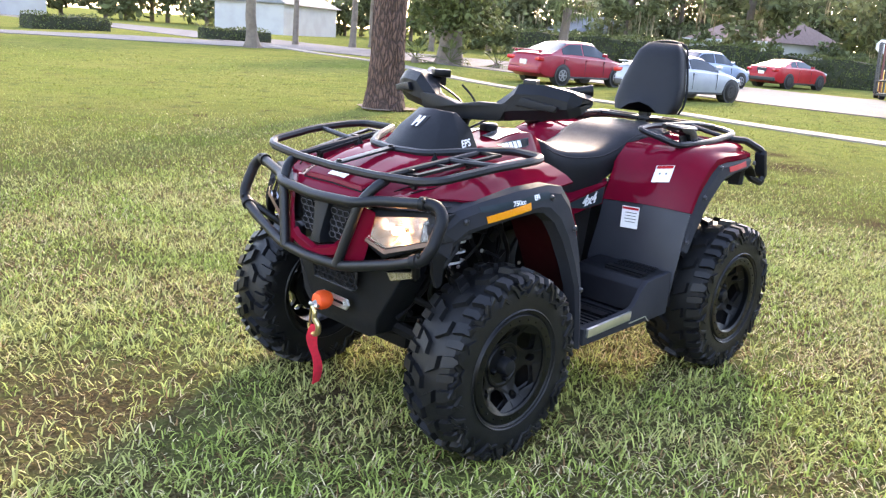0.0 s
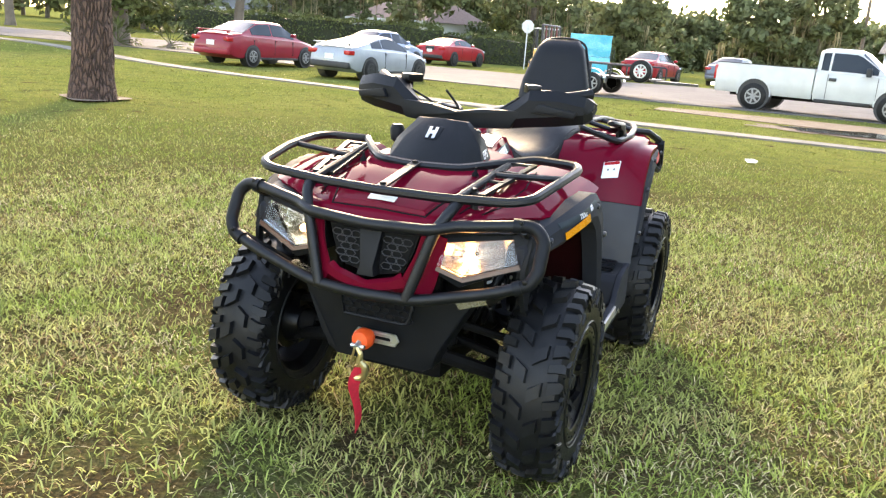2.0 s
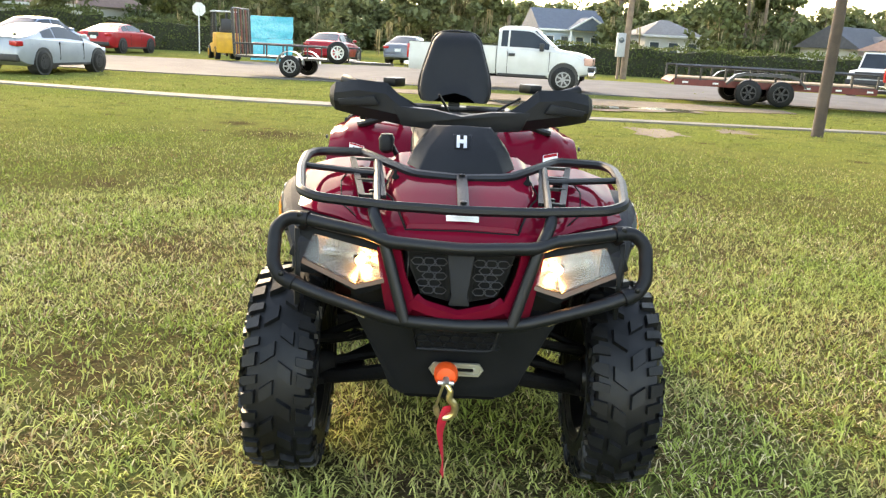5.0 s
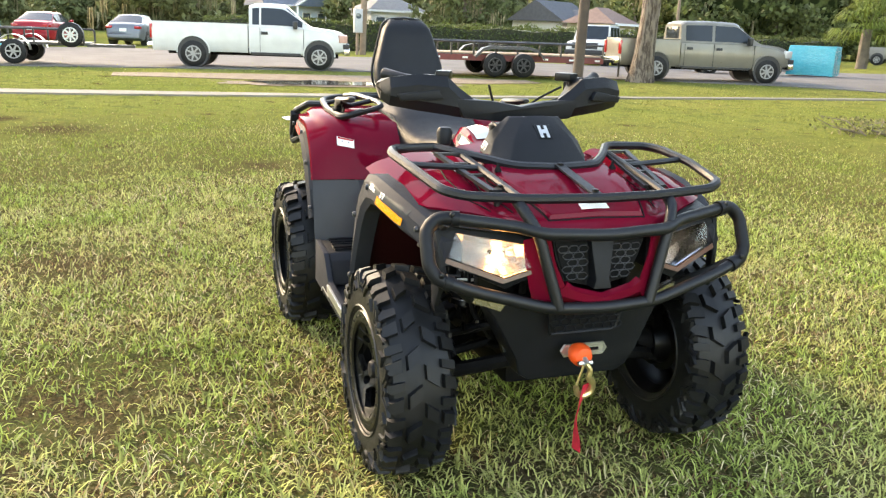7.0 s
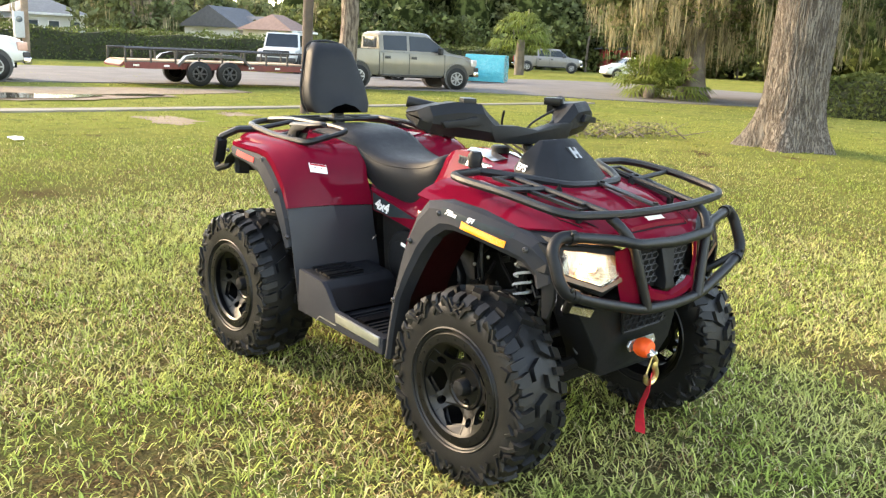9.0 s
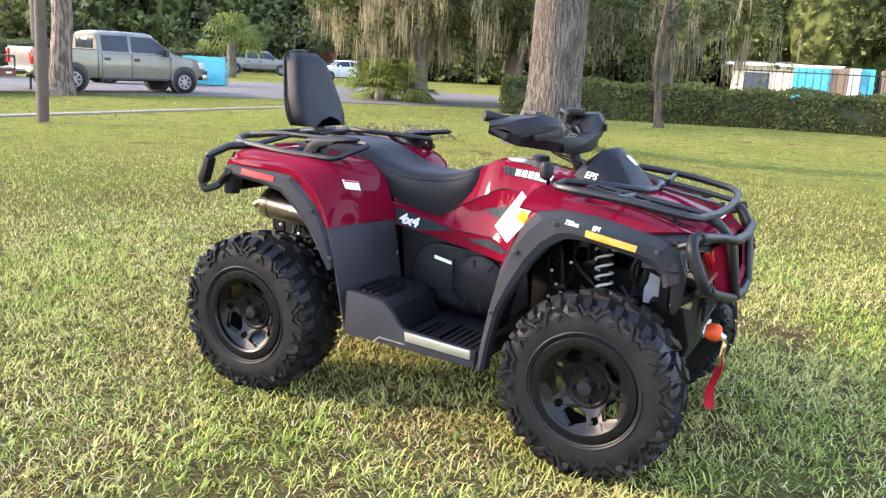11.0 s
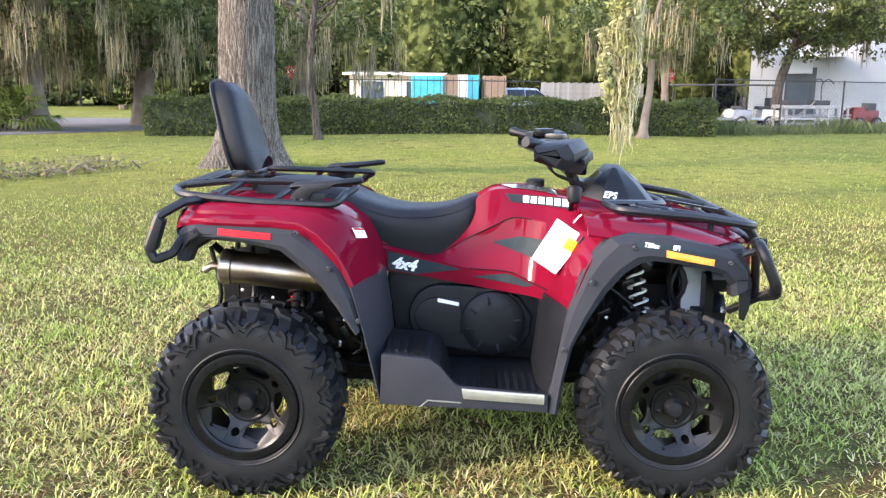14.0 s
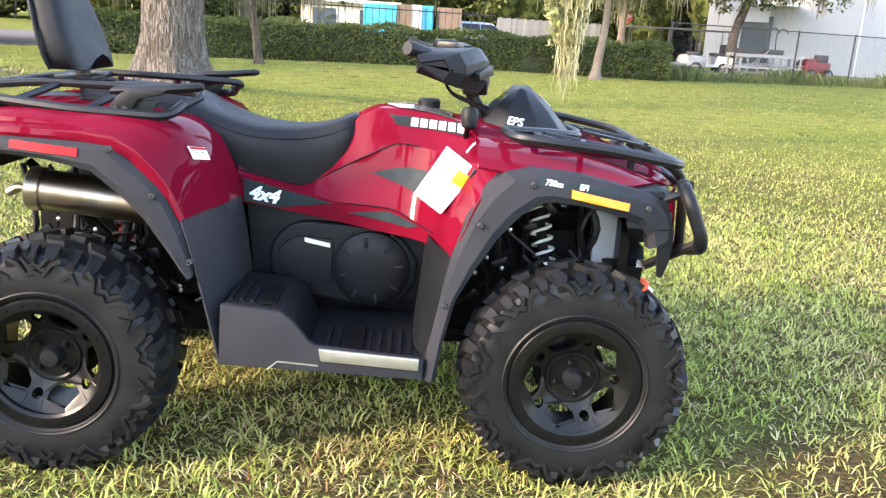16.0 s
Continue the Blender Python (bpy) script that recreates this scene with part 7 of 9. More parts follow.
    part("tailgate", Geo().box((b0 + 0.02, 0, 0.97), (0.06, W * 0.86, 0.62)), paint_mat, bed, bevel=0.015)
    part("bed_front", Geo().box((b1 - 0.03, 0, 0.97), (0.05, W * 0.86, 0.6)), paint_mat, bed)
    part("front_bumper", Geo().box((xf + 0.82, 0, 0.56), (0.20, W * 0.94, 0.20)), CHROME, t, bevel=0.05, segments=3)
    part("bumper_top", Geo().box((xf + 0.80, 0, 0.72), (0.20, W * 0.94, 0.14)), CAR_BLACK, t, bevel=0.03)
    part("front_grille", Geo().box((nose - 0.02, 0, 0.93), (0.06, W * 0.5, 0.24)), CHROME, t, bevel=0.03)
    part("rear_bumper", Geo().box((-L / 2 - 0.05, 0, 0.58), (0.18, W * 0.9, 0.18)), CHROME, t, bevel=0.03)
    part("underside", Geo().box((0, 0, 0.45), (L * 0.86, W * 0.6, 0.18)), CHASSIS, t)
    put_wheels(t, [(x, s * (W / 2 - 0.10)) for x in (xf, xr) for s in (-1, 1)], r, 0.25, 7, rim)
    return t


def parked(front, back, base=3.68, L=5.85, fo=0.97):
    """Where a truck stands, from the points under its front and rear axle."""
    f, b = Vector(front), Vector(back)
    d = (f - b).normalized()
    c = (f + b) / 2 + d * (fo + base / 2 - L / 2)
    return (c.x, c.y), heading(d.x, d.y)


p, a = parked((-23.1, 3.95), (-23.9, 0.35))
p = (p[0] - 0.2, p[1])
pickup("white single-cab work pickup truck parked at the roadside", p, a, P_WHITE)
p, a = parked((-20.4, 18.1), (-21.4, 14.5))
pickup("beige four-door pickup truck with an open bed on the road", p, a, P_TAN, True)
p, a = parked((-43.8, 53.2), (-46.7, 50.9))
pickup("dark grey four-door pickup truck parked on far grass", p, a, P_DARK, True)

# white off-roader behind the flat trailer
j = thing("off_road_car", "white boxy off-road car with black grille and roof bars", "car", (-33.5, 19.3, 0.03), heading(0.75, -0.66))
part("body", hull(4.2, 1.85, [(-2.1, 1.1), (-2.0, 1.12), (0.5, 1.12), (1.95, 1.05), (2.1, 0.95)], 0.45, 0.05, 0.05), P_WHITE, j, angle=50)
low, up = cabin(1.8, (-2.0, 0.75, 1.1, 1.1), (-1.9, 0.4, 1.82, 1.82), 0.88, 0.78)
part("roof", Geo().grid([low, up], True, True), P_WHITE, j, bevel=0.04)
for q in ((low[0], low[1], up[1], up[0]), (low[2], low[3], up[3], up[2])):
    for u0, u1 in ((0.05, 0.32), (0.36, 0.64), (0.68, 0.93)):
        part("side_window", pane(*q, u0, u1, 0.12, 0.86), CAR_GLASS, j)
part("windscreen", pane(low[1], low[2], up[2], up[1], 0.05, 0.95, 0.08, 0.92), CAR_GLASS, j)
part("grille", Geo().box((2.08, 0, 0.86), (0.06, 1.2, 0.28)), CAR_BLACK, j)
part("bumper", Geo().box((2.15, 0, 0.58), (0.2, 1.8, 0.2)), CAR_BLACK, j, bevel=0.03)
for s in (-1, 1):
    part("roof_bar", Geo().tube([(-1.8, s * 0.7, 1.88), (0.3, s * 0.7, 1.88)], 0.02, 6), CAR_BLACK, j)
    for x in (1.25, -1.25):
        part("wheel_arch", Geo().turned([(s * 0.7, 0.5), (s * 0.97, 0.5), (s * 0.97, 0.02)], 20, "y", (x, 0, 0.42)), CAR_BLACK, j)
put_wheels(j, [(x, s * 0.88) for x in (1.25, -1.25) for s in (-1, 1)], 0.40, 0.26, 5, CAR_BLACK)

# ---- trailers ----
DECK = material("pale decking boards", (0.34, 0.24, 0.16), 0.8, second=(0.24, 0.17, 0.11), scale=4, vary=0.2, bump=0.4, bump_scale=40)
TRAILER = material("black trailer paint", (0.02, 0.02, 0.022), 0.4, second=(0.05, 0.035, 0.025), scale=4)
RUST = material("rusty red steel", (0.16, 0.03, 0.025), 0.6, second=(0.08, 0.02, 0.015), scale=5)
flat = thing("car_trailer", "black tandem-axle flat trailer with a board deck and low rails", "trailer", (-21.9, 9.4, 0.03), heading(0.13, 0.99))
part("deck_frame", Geo().box((0.3, 0, 0.62), (5.6, 2.05, 0.10)), TRAILER, flat, bevel=0.01)
for k in range(12):
    part("deck_board", Geo().box((0.3, -0.93 + 0.169 * k, 0.685), (5.5, 0.155, 0.035)), DECK, flat)
for s in (-1, 1):
    part("side_rail", Geo().tube([(-2.5, s * 1.06, 1.02), (3.1, s * 1.06, 1.02)], 0.03, 8), TRAILER, flat)
    for k in range(9):
        part("rail_post", Geo().box((-2.48 + 0.695 * k, s * 1.06, 0.83), (0.05, 0.05, 0.4)), TRAILER, flat)
    part("side_beam", Geo().box((0.3, s * 1.05, 0.56), (5.6, 0.06, 0.18)), RUST, flat)
    for k in range(7):
        part("marker", Geo().box((-2.2 + 0.85 * k, s * 1.085, 0.56), (0.16, 0.012, 0.05)), PLATE, flat)
    rows = []
    for x, z in ((-1.1, 0.62), (-0.85, 0.86), (-0.6, 0.92), (0.6, 0.92), (0.85, 0.86), (1.1, 0.62)):
        rows.append([(x, s * 1.06, z), (x, s * 1.34, z), (x, s * 1.35, z - 0.09)])
    part("fender", shell(rows, 0.012), TRAILER, flat)
put_wheels(flat, [(x, s * 1.2) for x in (-0.45, 0.45) for s in (-1, 1)], 0.36, 0.22, 6, CAR_BLACK)
part("ramp", Geo().prism([(-2.5, 0.66), (-2.62, 0.56), (-2.6, 0.5), (-2.5, 0.56)], -0.98, 0.98), RUST, flat)
part("tongue", Geo().prism([(3.1, -0.5), (4.3, -0.06), (4.3, 0.06), (3.1, 0.5)], 0.5, 0.6, plane="xy"), TRAILER, flat)
part("jack", Geo().tube([(4.1, 0, 0.05), (4.1, 0, 0.9)], 0.035, 8), TRAILER, flat)

util = thing("utility_trailer", "black single-axle utility trailer with a raised mesh ramp and spare wheel", "trailer", (-24.0, -4.65, 0.03), heading(0.13, 0.99))
part("bed", Geo().box((0.12, 0, 0.56), (3.65, 1.6, 0.07)), TRAILER, util)
for s in (-1, 1):
    part("side_rail", Geo().tube(bent([(-1.70, s * 0.82, 0.58), (-1.70, s * 0.82, 0.95), (1.95, s * 0.82, 0.95), (1.95, s * 0.82, 0.58)], 0.08), 0.028, 8), TRAILER, util)
    for k in range(5):
        part("rail_post", Geo().box((-1.3 + 0.65 * k, s * 0.82, 0.76), (0.04, 0.04, 0.38)), TRAILER, util)
    rows = []
    for k in range(11):
        a2 = math.pi * (0.02 + 0.96 * k / 10)
        rows.append([(0.15 + 0.43 * math.cos(a2), s * 0.84, 0.36 + 0.43 * math.sin(a2)), (0.15 + 0.43 * math.cos(a2), s * 1.08, 0.36 + 0.43 * math.sin(a2))])
    part("fender", shell(rows, 0.01), ALLOY, util)
put_wheels(util, [(0.15, -0.96), (0.15, 0.96)], 0.335, 0.2, 6)
gate = part("ramp_gate", Geo().tube(bent([(-1.72, -0.78, 0.60), (-1.80, -0.78, 2.0), (-1.80, 0.78, 2.0), (-1.72, 0.78, 0.60)], 0.05), 0.028, 8), TRAILER, util, "raised rusty mesh loading ramp")
for k in range(7):
    part("gate_slat", Geo().box((-1.76, -0.66 + 0.22 * k, 1.3), (0.03, 0.085, 1.38), Matrix.Rotation(-0.057, 3, "Y")), RUST if k % 2 else TRAILER, gate)
sp = part("spare_tyre", car_tyre(0.34, 0.2), None, util)
sp.matrix_basis = Matrix.Translation((1.65, -0.95, 0.82))
part("spare_rim", car_rim(0.34, 0.2, 8, P_WHITE), None, sp)
part("tongue", Geo().prism([(1.95, -0.45), (3.2, -0.05), (3.2, 0.05), (1.95, 0.45)], 0.48, 0.56, plane="xy"), TRAILER, util)

# ---- forklift, wrapped loads ----
FORK = material("yellow machine paint", (0.62, 0.33, 0.03), 0.4, second=(0.4, 0.2, 0.03), scale=4)
fl = thing("forklift", "orange-yellow forklift truck with a roll cage", "forklift", (-36.2, -9.95, 0.03), 205)
part("chassis", Geo().prism([(-1.1, 0.3), (-1.15, 1.0), (-0.9, 1.2), (-0.2, 1.2), (-0.1, 0.75), (0.6, 0.7), (0.75, 0.3)], -0.55, 0.55), FORK, fl, bevel=0.06)
for x, y in ((-0.75, -0.48), (-0.75, 0.48), (0.55, -0.48), (0.55, 0.48)):
    part("cage_post", Geo().tube([(x, y, 1.0), (x * 0.8, y, 2.1)], 0.03, 8), CAR_BLACK, fl)
part("cage_roof", Geo().box((-0.08, 0, 2.12), (1.2, 1.06, 0.06)), P_WHITE, fl, bevel=0.02)
for y in (-0.3, 0.3):
    part("mast", Geo().box((0.9, y, 1.15), (0.1, 0.1, 2.1)), CAR_BLACK, fl)
    part("fork", Geo().box((1.4, y, 0.18), (1.0, 0.1, 0.04)), CAR_BLACK, fl)
part("seat", Geo().box((-0.35, 0, 1.3), (0.45, 0.5, 0.2)).box((-0.55, 0, 1.55), (0.12, 0.5, 0.5)), CAR_BLACK, fl, bevel=0.04)
put_wheels(fl, [(0.55, -0.5), (0.55, 0.5), (-0.75, -0.45), (-0.75, 0.45)], 0.3, 0.22, 5, FORK)
CYAN = material("turquoise wrapping film", (0.03, 0.42, 0.52), 0.25, second=(0.05, 0.5, 0.58), scale=5, bump=0.5, bump_scale=9, coat=0.4)
BROWN = material("brown cardboard", (0.30, 0.20, 0.13), 0.8, second=(0.22, 0.14, 0.09), scale=3)


def wrapped(label, at, size, turn, z=0.0, mat=None):
    random.seed(int(at[0] * 10 + z * 7))
    g = Geo()
    n = 6
    for face in range(6):
        rows = []
        for i in range(n + 1):
            row = []
            for k in range(n + 1):
                u, v = i / n * 2 - 1, k / n * 2 - 1
                p = [(1, u, v), (-1, v, u), (v, 1, u), (u, -1, v), (u, v, 1), (v, u, -1)][face]
                q = Vector(p)
                w = noise.noise(q * 1.7 + Vector(at[:2] + (z,))) * 0.04
                row.append(((q.x * (0.5 + w)) * size[0], (q.y * (0.5 + w)) * size[1], (q.z * (0.5 + w * 0.3) + 0.5) * size[2]))
            rows.append(row)
        g.grid(rows)
    return solid("wrapped_crate", g, mat or CYAN, label, "crate", "wrapped crates", at=pose(at[0], at[1], z + 0.03, 0, 0, turn), smooth=True, weld=True)


for z in (0.05, 1.04):
    wrapped("large crate wrapped in turquoise plastic film", (-36.6, -7.85), (1.5, 1.9, 0.98), 12, z)
wrapped("low crate wrapped in turquoise plastic film by the roadside", (-26.7, 26.4), (1.9, 1.3, 1.25), 35)
for x, y, zz, w, m in ((-2.04, 41.8, 0, 1.65, CYAN), (-0.82, 42.0, 0, 0.75, BROWN), (-0.18, 42.0, 0, 0.5, P_WHITE), (0.36, 42.2, 0, 0.6, CYAN), (1.55, 42.4, 0, 1.15, BROWN)):
    wrapped("tall pallet load in turquoise film" if m is CYAN else "tall pallet load of brown cardboard and pale film", (x, y), (w, 1.2, 2.33 - 0.03 * abs(x)), 5, zz, m)

# ---- trees, hedges, moss ----
LEAF = leafy("oak leaves", (0.075, 0.094, 0.031), (0.13, 0.145, 0.052), 0.5, 0.3, scale=0.6)
LEAF_SUN = leafy("yellow-green leaves", (0.11, 0.15, 0.03), (0.16, 0.18, 0.045), 0.5, 0.35, scale=0.6)
LEAF_FAR = leafy("far grey-green foliage", (0.105, 0.125, 0.052), (0.155, 0.165, 0.08), 0.6, 0.3, scale=0.15)
# shade inside the far crowns, put into a near-black leaf colour
LEAF_SHADE = material("painted crown shade", (0.018, 0.024, 0.009), 0.9, second=(0.085, 0.10, 0.035), scale=1.6, detail=9, amount=1.0, bump=0.6, bump_scale=3, spec=0.0, low=0.45, high=0.62)
LEAF_PALE = leafy("pale moss leaves", (0.22, 0.235, 0.085), (0.34, 0.32, 0.17), 0.6, 0.3, scale=3)
LEAF_HEDGE = leafy("glossy hedge leaves", (0.068, 0.090, 0.027), (0.108, 0.128, 0.042), 0.45, 0.3, scale=1.2, vary=0.25)
# the gloom behind the hedge leaves is put into this near-black colour
HEDGE_CORE = material("shaded hedge core", (0.022, 0.03, 0.012), 0.9, second=(0.04, 0.035, 0.02), scale=6, bump=0.6, bump_scale=20)
# shaded copy of the moss: shade under the crowns put into its colour
MOSS_SHADED = leafy("shaded grey-green moss", (0.32, 0.275, 0.165), (0.16, 0.135, 0.08), 0.8, 0.3, scale=1.0)
# lit copy of the same moss, paler for the drape over the lawn
MOSS = leafy("grey hanging moss", (0.44, 0.40, 0.24), (0.27, 0.245, 0.14), 0.8, 0.35, scale=1.0)
BARK = bark("furrowed grey oak bark", (0.23, 0.185, 0.145), (0.08, 0.06, 0.048), 15.0, 0.16)
BARK_OAK = bark("deeply furrowed oak bark", (0.195, 0.168, 0.142), (0.078, 0.063, 0.052), 54.0, 0.045)
BARK_PINE = bark("reddish plated pine bark", (0.15, 0.088, 0.066), (0.05, 0.034, 0.028), 19.0, 0.22, True)
BARK_FAR = material("grey-brown bark", (0.17, 0.135, 0.105), 0.9, second=(0.09, 0.07, 0.055), scale=3, detail=6, bump=0.6, bump_scale=10)
TIMBER = material("weathered pole timber", (0.24, 0.17, 0.12), 0.85, second=(0.14, 0.095, 0.07), scale=5, detail=6, bump=0.5, bump_scale=40)


def cards(pos, size, mat, rng, flat=0.0, long=1.35):
    """A mesh of small folded leaves at the given places, each turned at random."""
    n = len(pos)
    a = rng.normal(size=(n, 3))
    a[:, 2] *= 1 - flat
    a /= np.linalg.norm(a, axis=1)[:, None] + 1e-9
    b = rng.normal(size=(n, 3))
    b -= a * np.sum(a * b, 1)[:, None]
    b /= np.linalg.norm(b, axis=1)[:, None] + 1e-9
    s = (size * rng.uniform(0.6, 1.4, n))[:, None]
    u, w = a * s * long, b * s
    v = np.zeros((n, 4, 3), np.float32)
    v[:, 0], v[:, 1], v[:, 2], v[:, 3] = pos - u * 0.5, pos + w * 0.36 - u * 0.05, pos + u * 0.5, pos - w * 0.36 - u * 0.05
    me = bpy.data.meshes.new("leaves")
    me.vertices.add(n * 4)
    me.vertices.foreach_set("co", v.ravel())
    me.loops.add(n * 4)
    me.loops.foreach_set("vertex_index", np.arange(n * 4, dtype=np.int32))
    me.polygons.add(n)
    me.polygons.foreach_set("loop_start", np.arange(n, dtype=np.int32) * 4)
    me.update(calc_edges=True)
    me.materials.append(mat)
    return me


def clumps(rng, centre, spread, count, radius, per):
    """Leaf places in uneven clumps round a centre."""
    c = rng.normal(size=(count, 3))
    c /= np.linalg.norm(c, axis=1)[:, None]
    c *= rng.uniform(0.35, 1.0, count)[:, None] ** 0.6
    c = np.array(centre) + c * np.array(spread)
    r = radius * rng.uniform(0.6, 1.4, count)
    p = rng.normal(size=(count, per, 3))
    p /= np.linalg.norm(p, axis=2)[:, :, None]
    p *= rng.uniform(0.55, 1.0, (count, per))[:, :, None]
    p[:, :, 2] *= 0.62
    return (c[:, None, :] + p * r[:, None, None]).reshape(-1, 3)


def strands(places, mat, rng, width=0.035):
    """Hanging strands: each place is (x, y, top, length); every strand is a wavy ribbon of several joints."""
    g = Geo()
    for x, y, z, ln in places:
        a = rng.uniform(0, math.pi)
        n = 5
        px, py = x, y
        rows = []
        for k in range(n + 1):
            t = k / n
            w = width * (0.35 + 1.0 * math.sin(math.pi * min(1, t * 0.8 + 0.15))) * rng.uniform(0.6, 1.3) * (1 if k < n else 0.15)
            px += rng.normal() * 0.02
            py += rng.normal() * 0.02
            rows.append([(px - math.cos(a) * w, py - math.sin(a) * w, z - ln * t), (px + math.cos(a) * w, py + math.sin(a) * w, z - ln * t)])
            a += rng.normal() * 0.5
        g.grid(rows)
    return g


def tapered(pts, radii, seg=10, rough=0.0, rng=None, flare=0.0, lobes=5):
    """A trunk or limb with an uneven round section; flare widens its foot in lobes."""
    pts = [Vector(p) for p in spline(pts, 6)]
    n = len(pts)
    rows = []
    for i, p in enumerate(pts):
        d = (pts[min(i + 1, n - 1)] - pts[max(i - 1, 0)]).normalized()
        a = d.cross(Vector((0.3, 1, 0.1))).normalized()
        b = d.cross(a)
        t = i / (n - 1)
        r = ramp(t * (len(radii) - 1), list(enumerate(radii)))
        row = []
        for k in range(seg):
            an = 2 * math.pi * k / seg
            f = 1 + rough * noise.noise(Vector((math.cos(an) * 2.1, math.sin(an) * 2.1, p.z * 0.9 + p.x)))
            if flare:
                low = max(0.0, 1 - (p.z - pts[0].z) / (radii[0] * 3.2))
                f += flare * low ** 2.2 * (0.65 + 0.55 * math.cos(an * lobes + 0.7))
            row.append(p + (a * math.cos(an) + b * math.sin(an)) * r * f)
        rows.append(row)
    return Geo().grid(rows, True, True)


def tree(label, at, height, radius, crown, seed, bark=None, leaf=None, lean=(0, 0), flare=0.9, moss=0, leaves=(26, 150), leaf_size=0.22, limbs=6, fork=0.55, seg=14, category="tree", group=""):
    """A tree: tapered trunk, limbs, a crown of leaf clumps, and hanging moss where it has any. crown: (spread x, spread y, half height, centre height)."""
    rng = np.random.default_rng(seed)
    z0 = rise(*at) - 0.05
    t = thing("tree", label, category, (at[0], at[1], z0), group=group)
    top = (lean[0], lean[1], height * fork)
    mid = (lean[0] * 0.4 + rng.normal() * 0.08, lean[1] * 0.4 + rng.normal() * 0.08, height * fork * 0.5)
    end = (lean[0] * 1.5 + rng.normal() * 0.4, lean[1] * 1.5 + rng.normal() * 0.4, height * 0.9)
    part("trunk", tapered([(0, 0, 0), (mid[0] * 0.3, mid[1] * 0.3, height * fork * 0.2), mid, top, end], [radius * 1.08, radius * 0.95, radius * 0.85, radius * 0.72, radius * 0.12], seg, 0.12, rng, flare), bark or BARK_FAR, t, angle=80)
    for k in range(limbs):
        a = 2 * math.pi * k / limbs + rng.uniform(-0.3, 0.3)
        z = height * fork * rng.uniform(0.75, 1.1)
        ln = crown[0] * rng.uniform(0.7, 1.05)
        s = Vector((top[0] * z / top[2], top[1] * z / top[2], z))
        part("limb", tapered([s, s + Vector((math.cos(a) * ln * 0.35, math.sin(a) * ln * 0.35, height * 0.07)), s + Vector((math.cos(a) * ln * 0.7, math.sin(a) * ln * 0.7, height * 0.16)), s + Vector((math.cos(a + 0.2) * ln, math.sin(a + 0.2) * ln, height * 0.2))], [radius * 0.42, radius * 0.3, radius * 0.2, radius * 0.06], 7, 0.1, rng), bark or BARK_FAR, t, angle=80)
    pos = clumps(rng, (lean[0], lean[1], crown[3]), (crown[0], crown[1], crown[2]), leaves[0], min(crown[0], crown[2]) * 0.36, leaves[1])
    part("crown", cards(pos, leaf_size, leaf or LEAF, rng), None, t)
    if moss:
        pl = []
        for _ in range(moss):
            a, r = rng.uniform(0, 2 * math.pi), rng.uniform(0.15, 1.0)
            bx, by = lean[0] + crown[0] * r * math.cos(a), lean[1] + crown[1] * r * math.sin(a)
            zt = crown[3] - crown[2] * rng.uniform(0.2, 0.85)
            ln = rng.uniform(0.3, 1.7)
            for _ in range(19):
                pl.append((bx + rng.normal() * 0.13, by + rng.normal() * 0.13, zt + rng.normal() * 0.2, min(ln * rng.uniform(0.5, 1.1), zt - 0.6)))
        part("hanging_moss", strands(pl, MOSS_SHADED, rng, 0.012), MOSS_SHADED, t, "grey-green hanging moss")["kind"] = "stuff"
    return t


# the large oak beside the lawn: heavy flared trunk with furrowed bark
oak = thing("tree", "large live oak with a thick flared grey-brown trunk", "tree", (-3.52, 10.25, rise(-3.52, 10.25) - 0.02))
rng = np.random.default_rng(11)
rows = []
for i in range(130):
    z = 7.7 * (i / 129) ** 1.5 - 0.2
    r = ramp(z, ((0, 0.56), (0.3, 0.53), (1.0, 0.49), (2.2, 0.46), (4, 0.43), (7.5, 0.40)))
    row = []
    for k in range(260):
        a = 2 * math.pi * k / 260
        root = max(0.0, 1 - max(z, 0) / 1.0) ** 2.4
        lob = 0.55 + 0.45 * math.cos(5 * a + 0.4) + 0.25 * math.cos(3 * a + 1.9)
        w = noise.noise(Vector((math.cos(a) * 3.2, math.sin(a) * 3.2, z * 0.6)))
        ridge = noise.noise(Vector((math.cos(a) * 21 + w, math.sin(a) * 21, z * 3.2 + 2 * w)))
        fine = noise.noise(Vector((math.cos(a) * 26, math.sin(a) * 26, z * 3.0)))
        rr = 0.89 * r * (1 + 0.05 * w) + 0.27 * root * max(0.0, lob) + 0.034 * min(0.5, abs(ridge) * 2.2) + 0.012 * fine
        row.append((rr * math.cos(a) + 0.02 * z, rr * math.sin(a) - 0.01 * z, z))
    rows.append(row)
part("trunk", Geo().grid(rows, True, True), BARK_OAK, oak, angle=120)
for k, (a, ln, z) in enumerate(((0.3, 6.5, 5.2), (1.6, 5.5, 5.8), (2.7, 6.0, 5.0), (3.9, 6.5, 6.0), (5.0, 7.5, 5.4), (5.6, 7.0, 6.6))):
    s = Vector((0.1, 0, z))
    part("limb", tapered([s, s + Vector((math.cos(a) * ln * 0.3, math.sin(a) * ln * 0.3, 1.3)), s + Vector((math.cos(a) * ln * 0.65, math.sin(a) * ln * 0.65, 2.0)), s + Vector((math.cos(a + 0.15) * ln, math.sin(a + 0.15) * ln, 2.2))], [0.24, 0.18, 0.11, 0.04], 9, 0.12, rng), BARK, oak, angle=80)
pos = clumps(rng, (0, 0, 9.2), (7.0, 7.0, 2.2), 60, 1.25, 230)
part("crown", cards(pos, 0.12, LEAF, rng), None, oak)

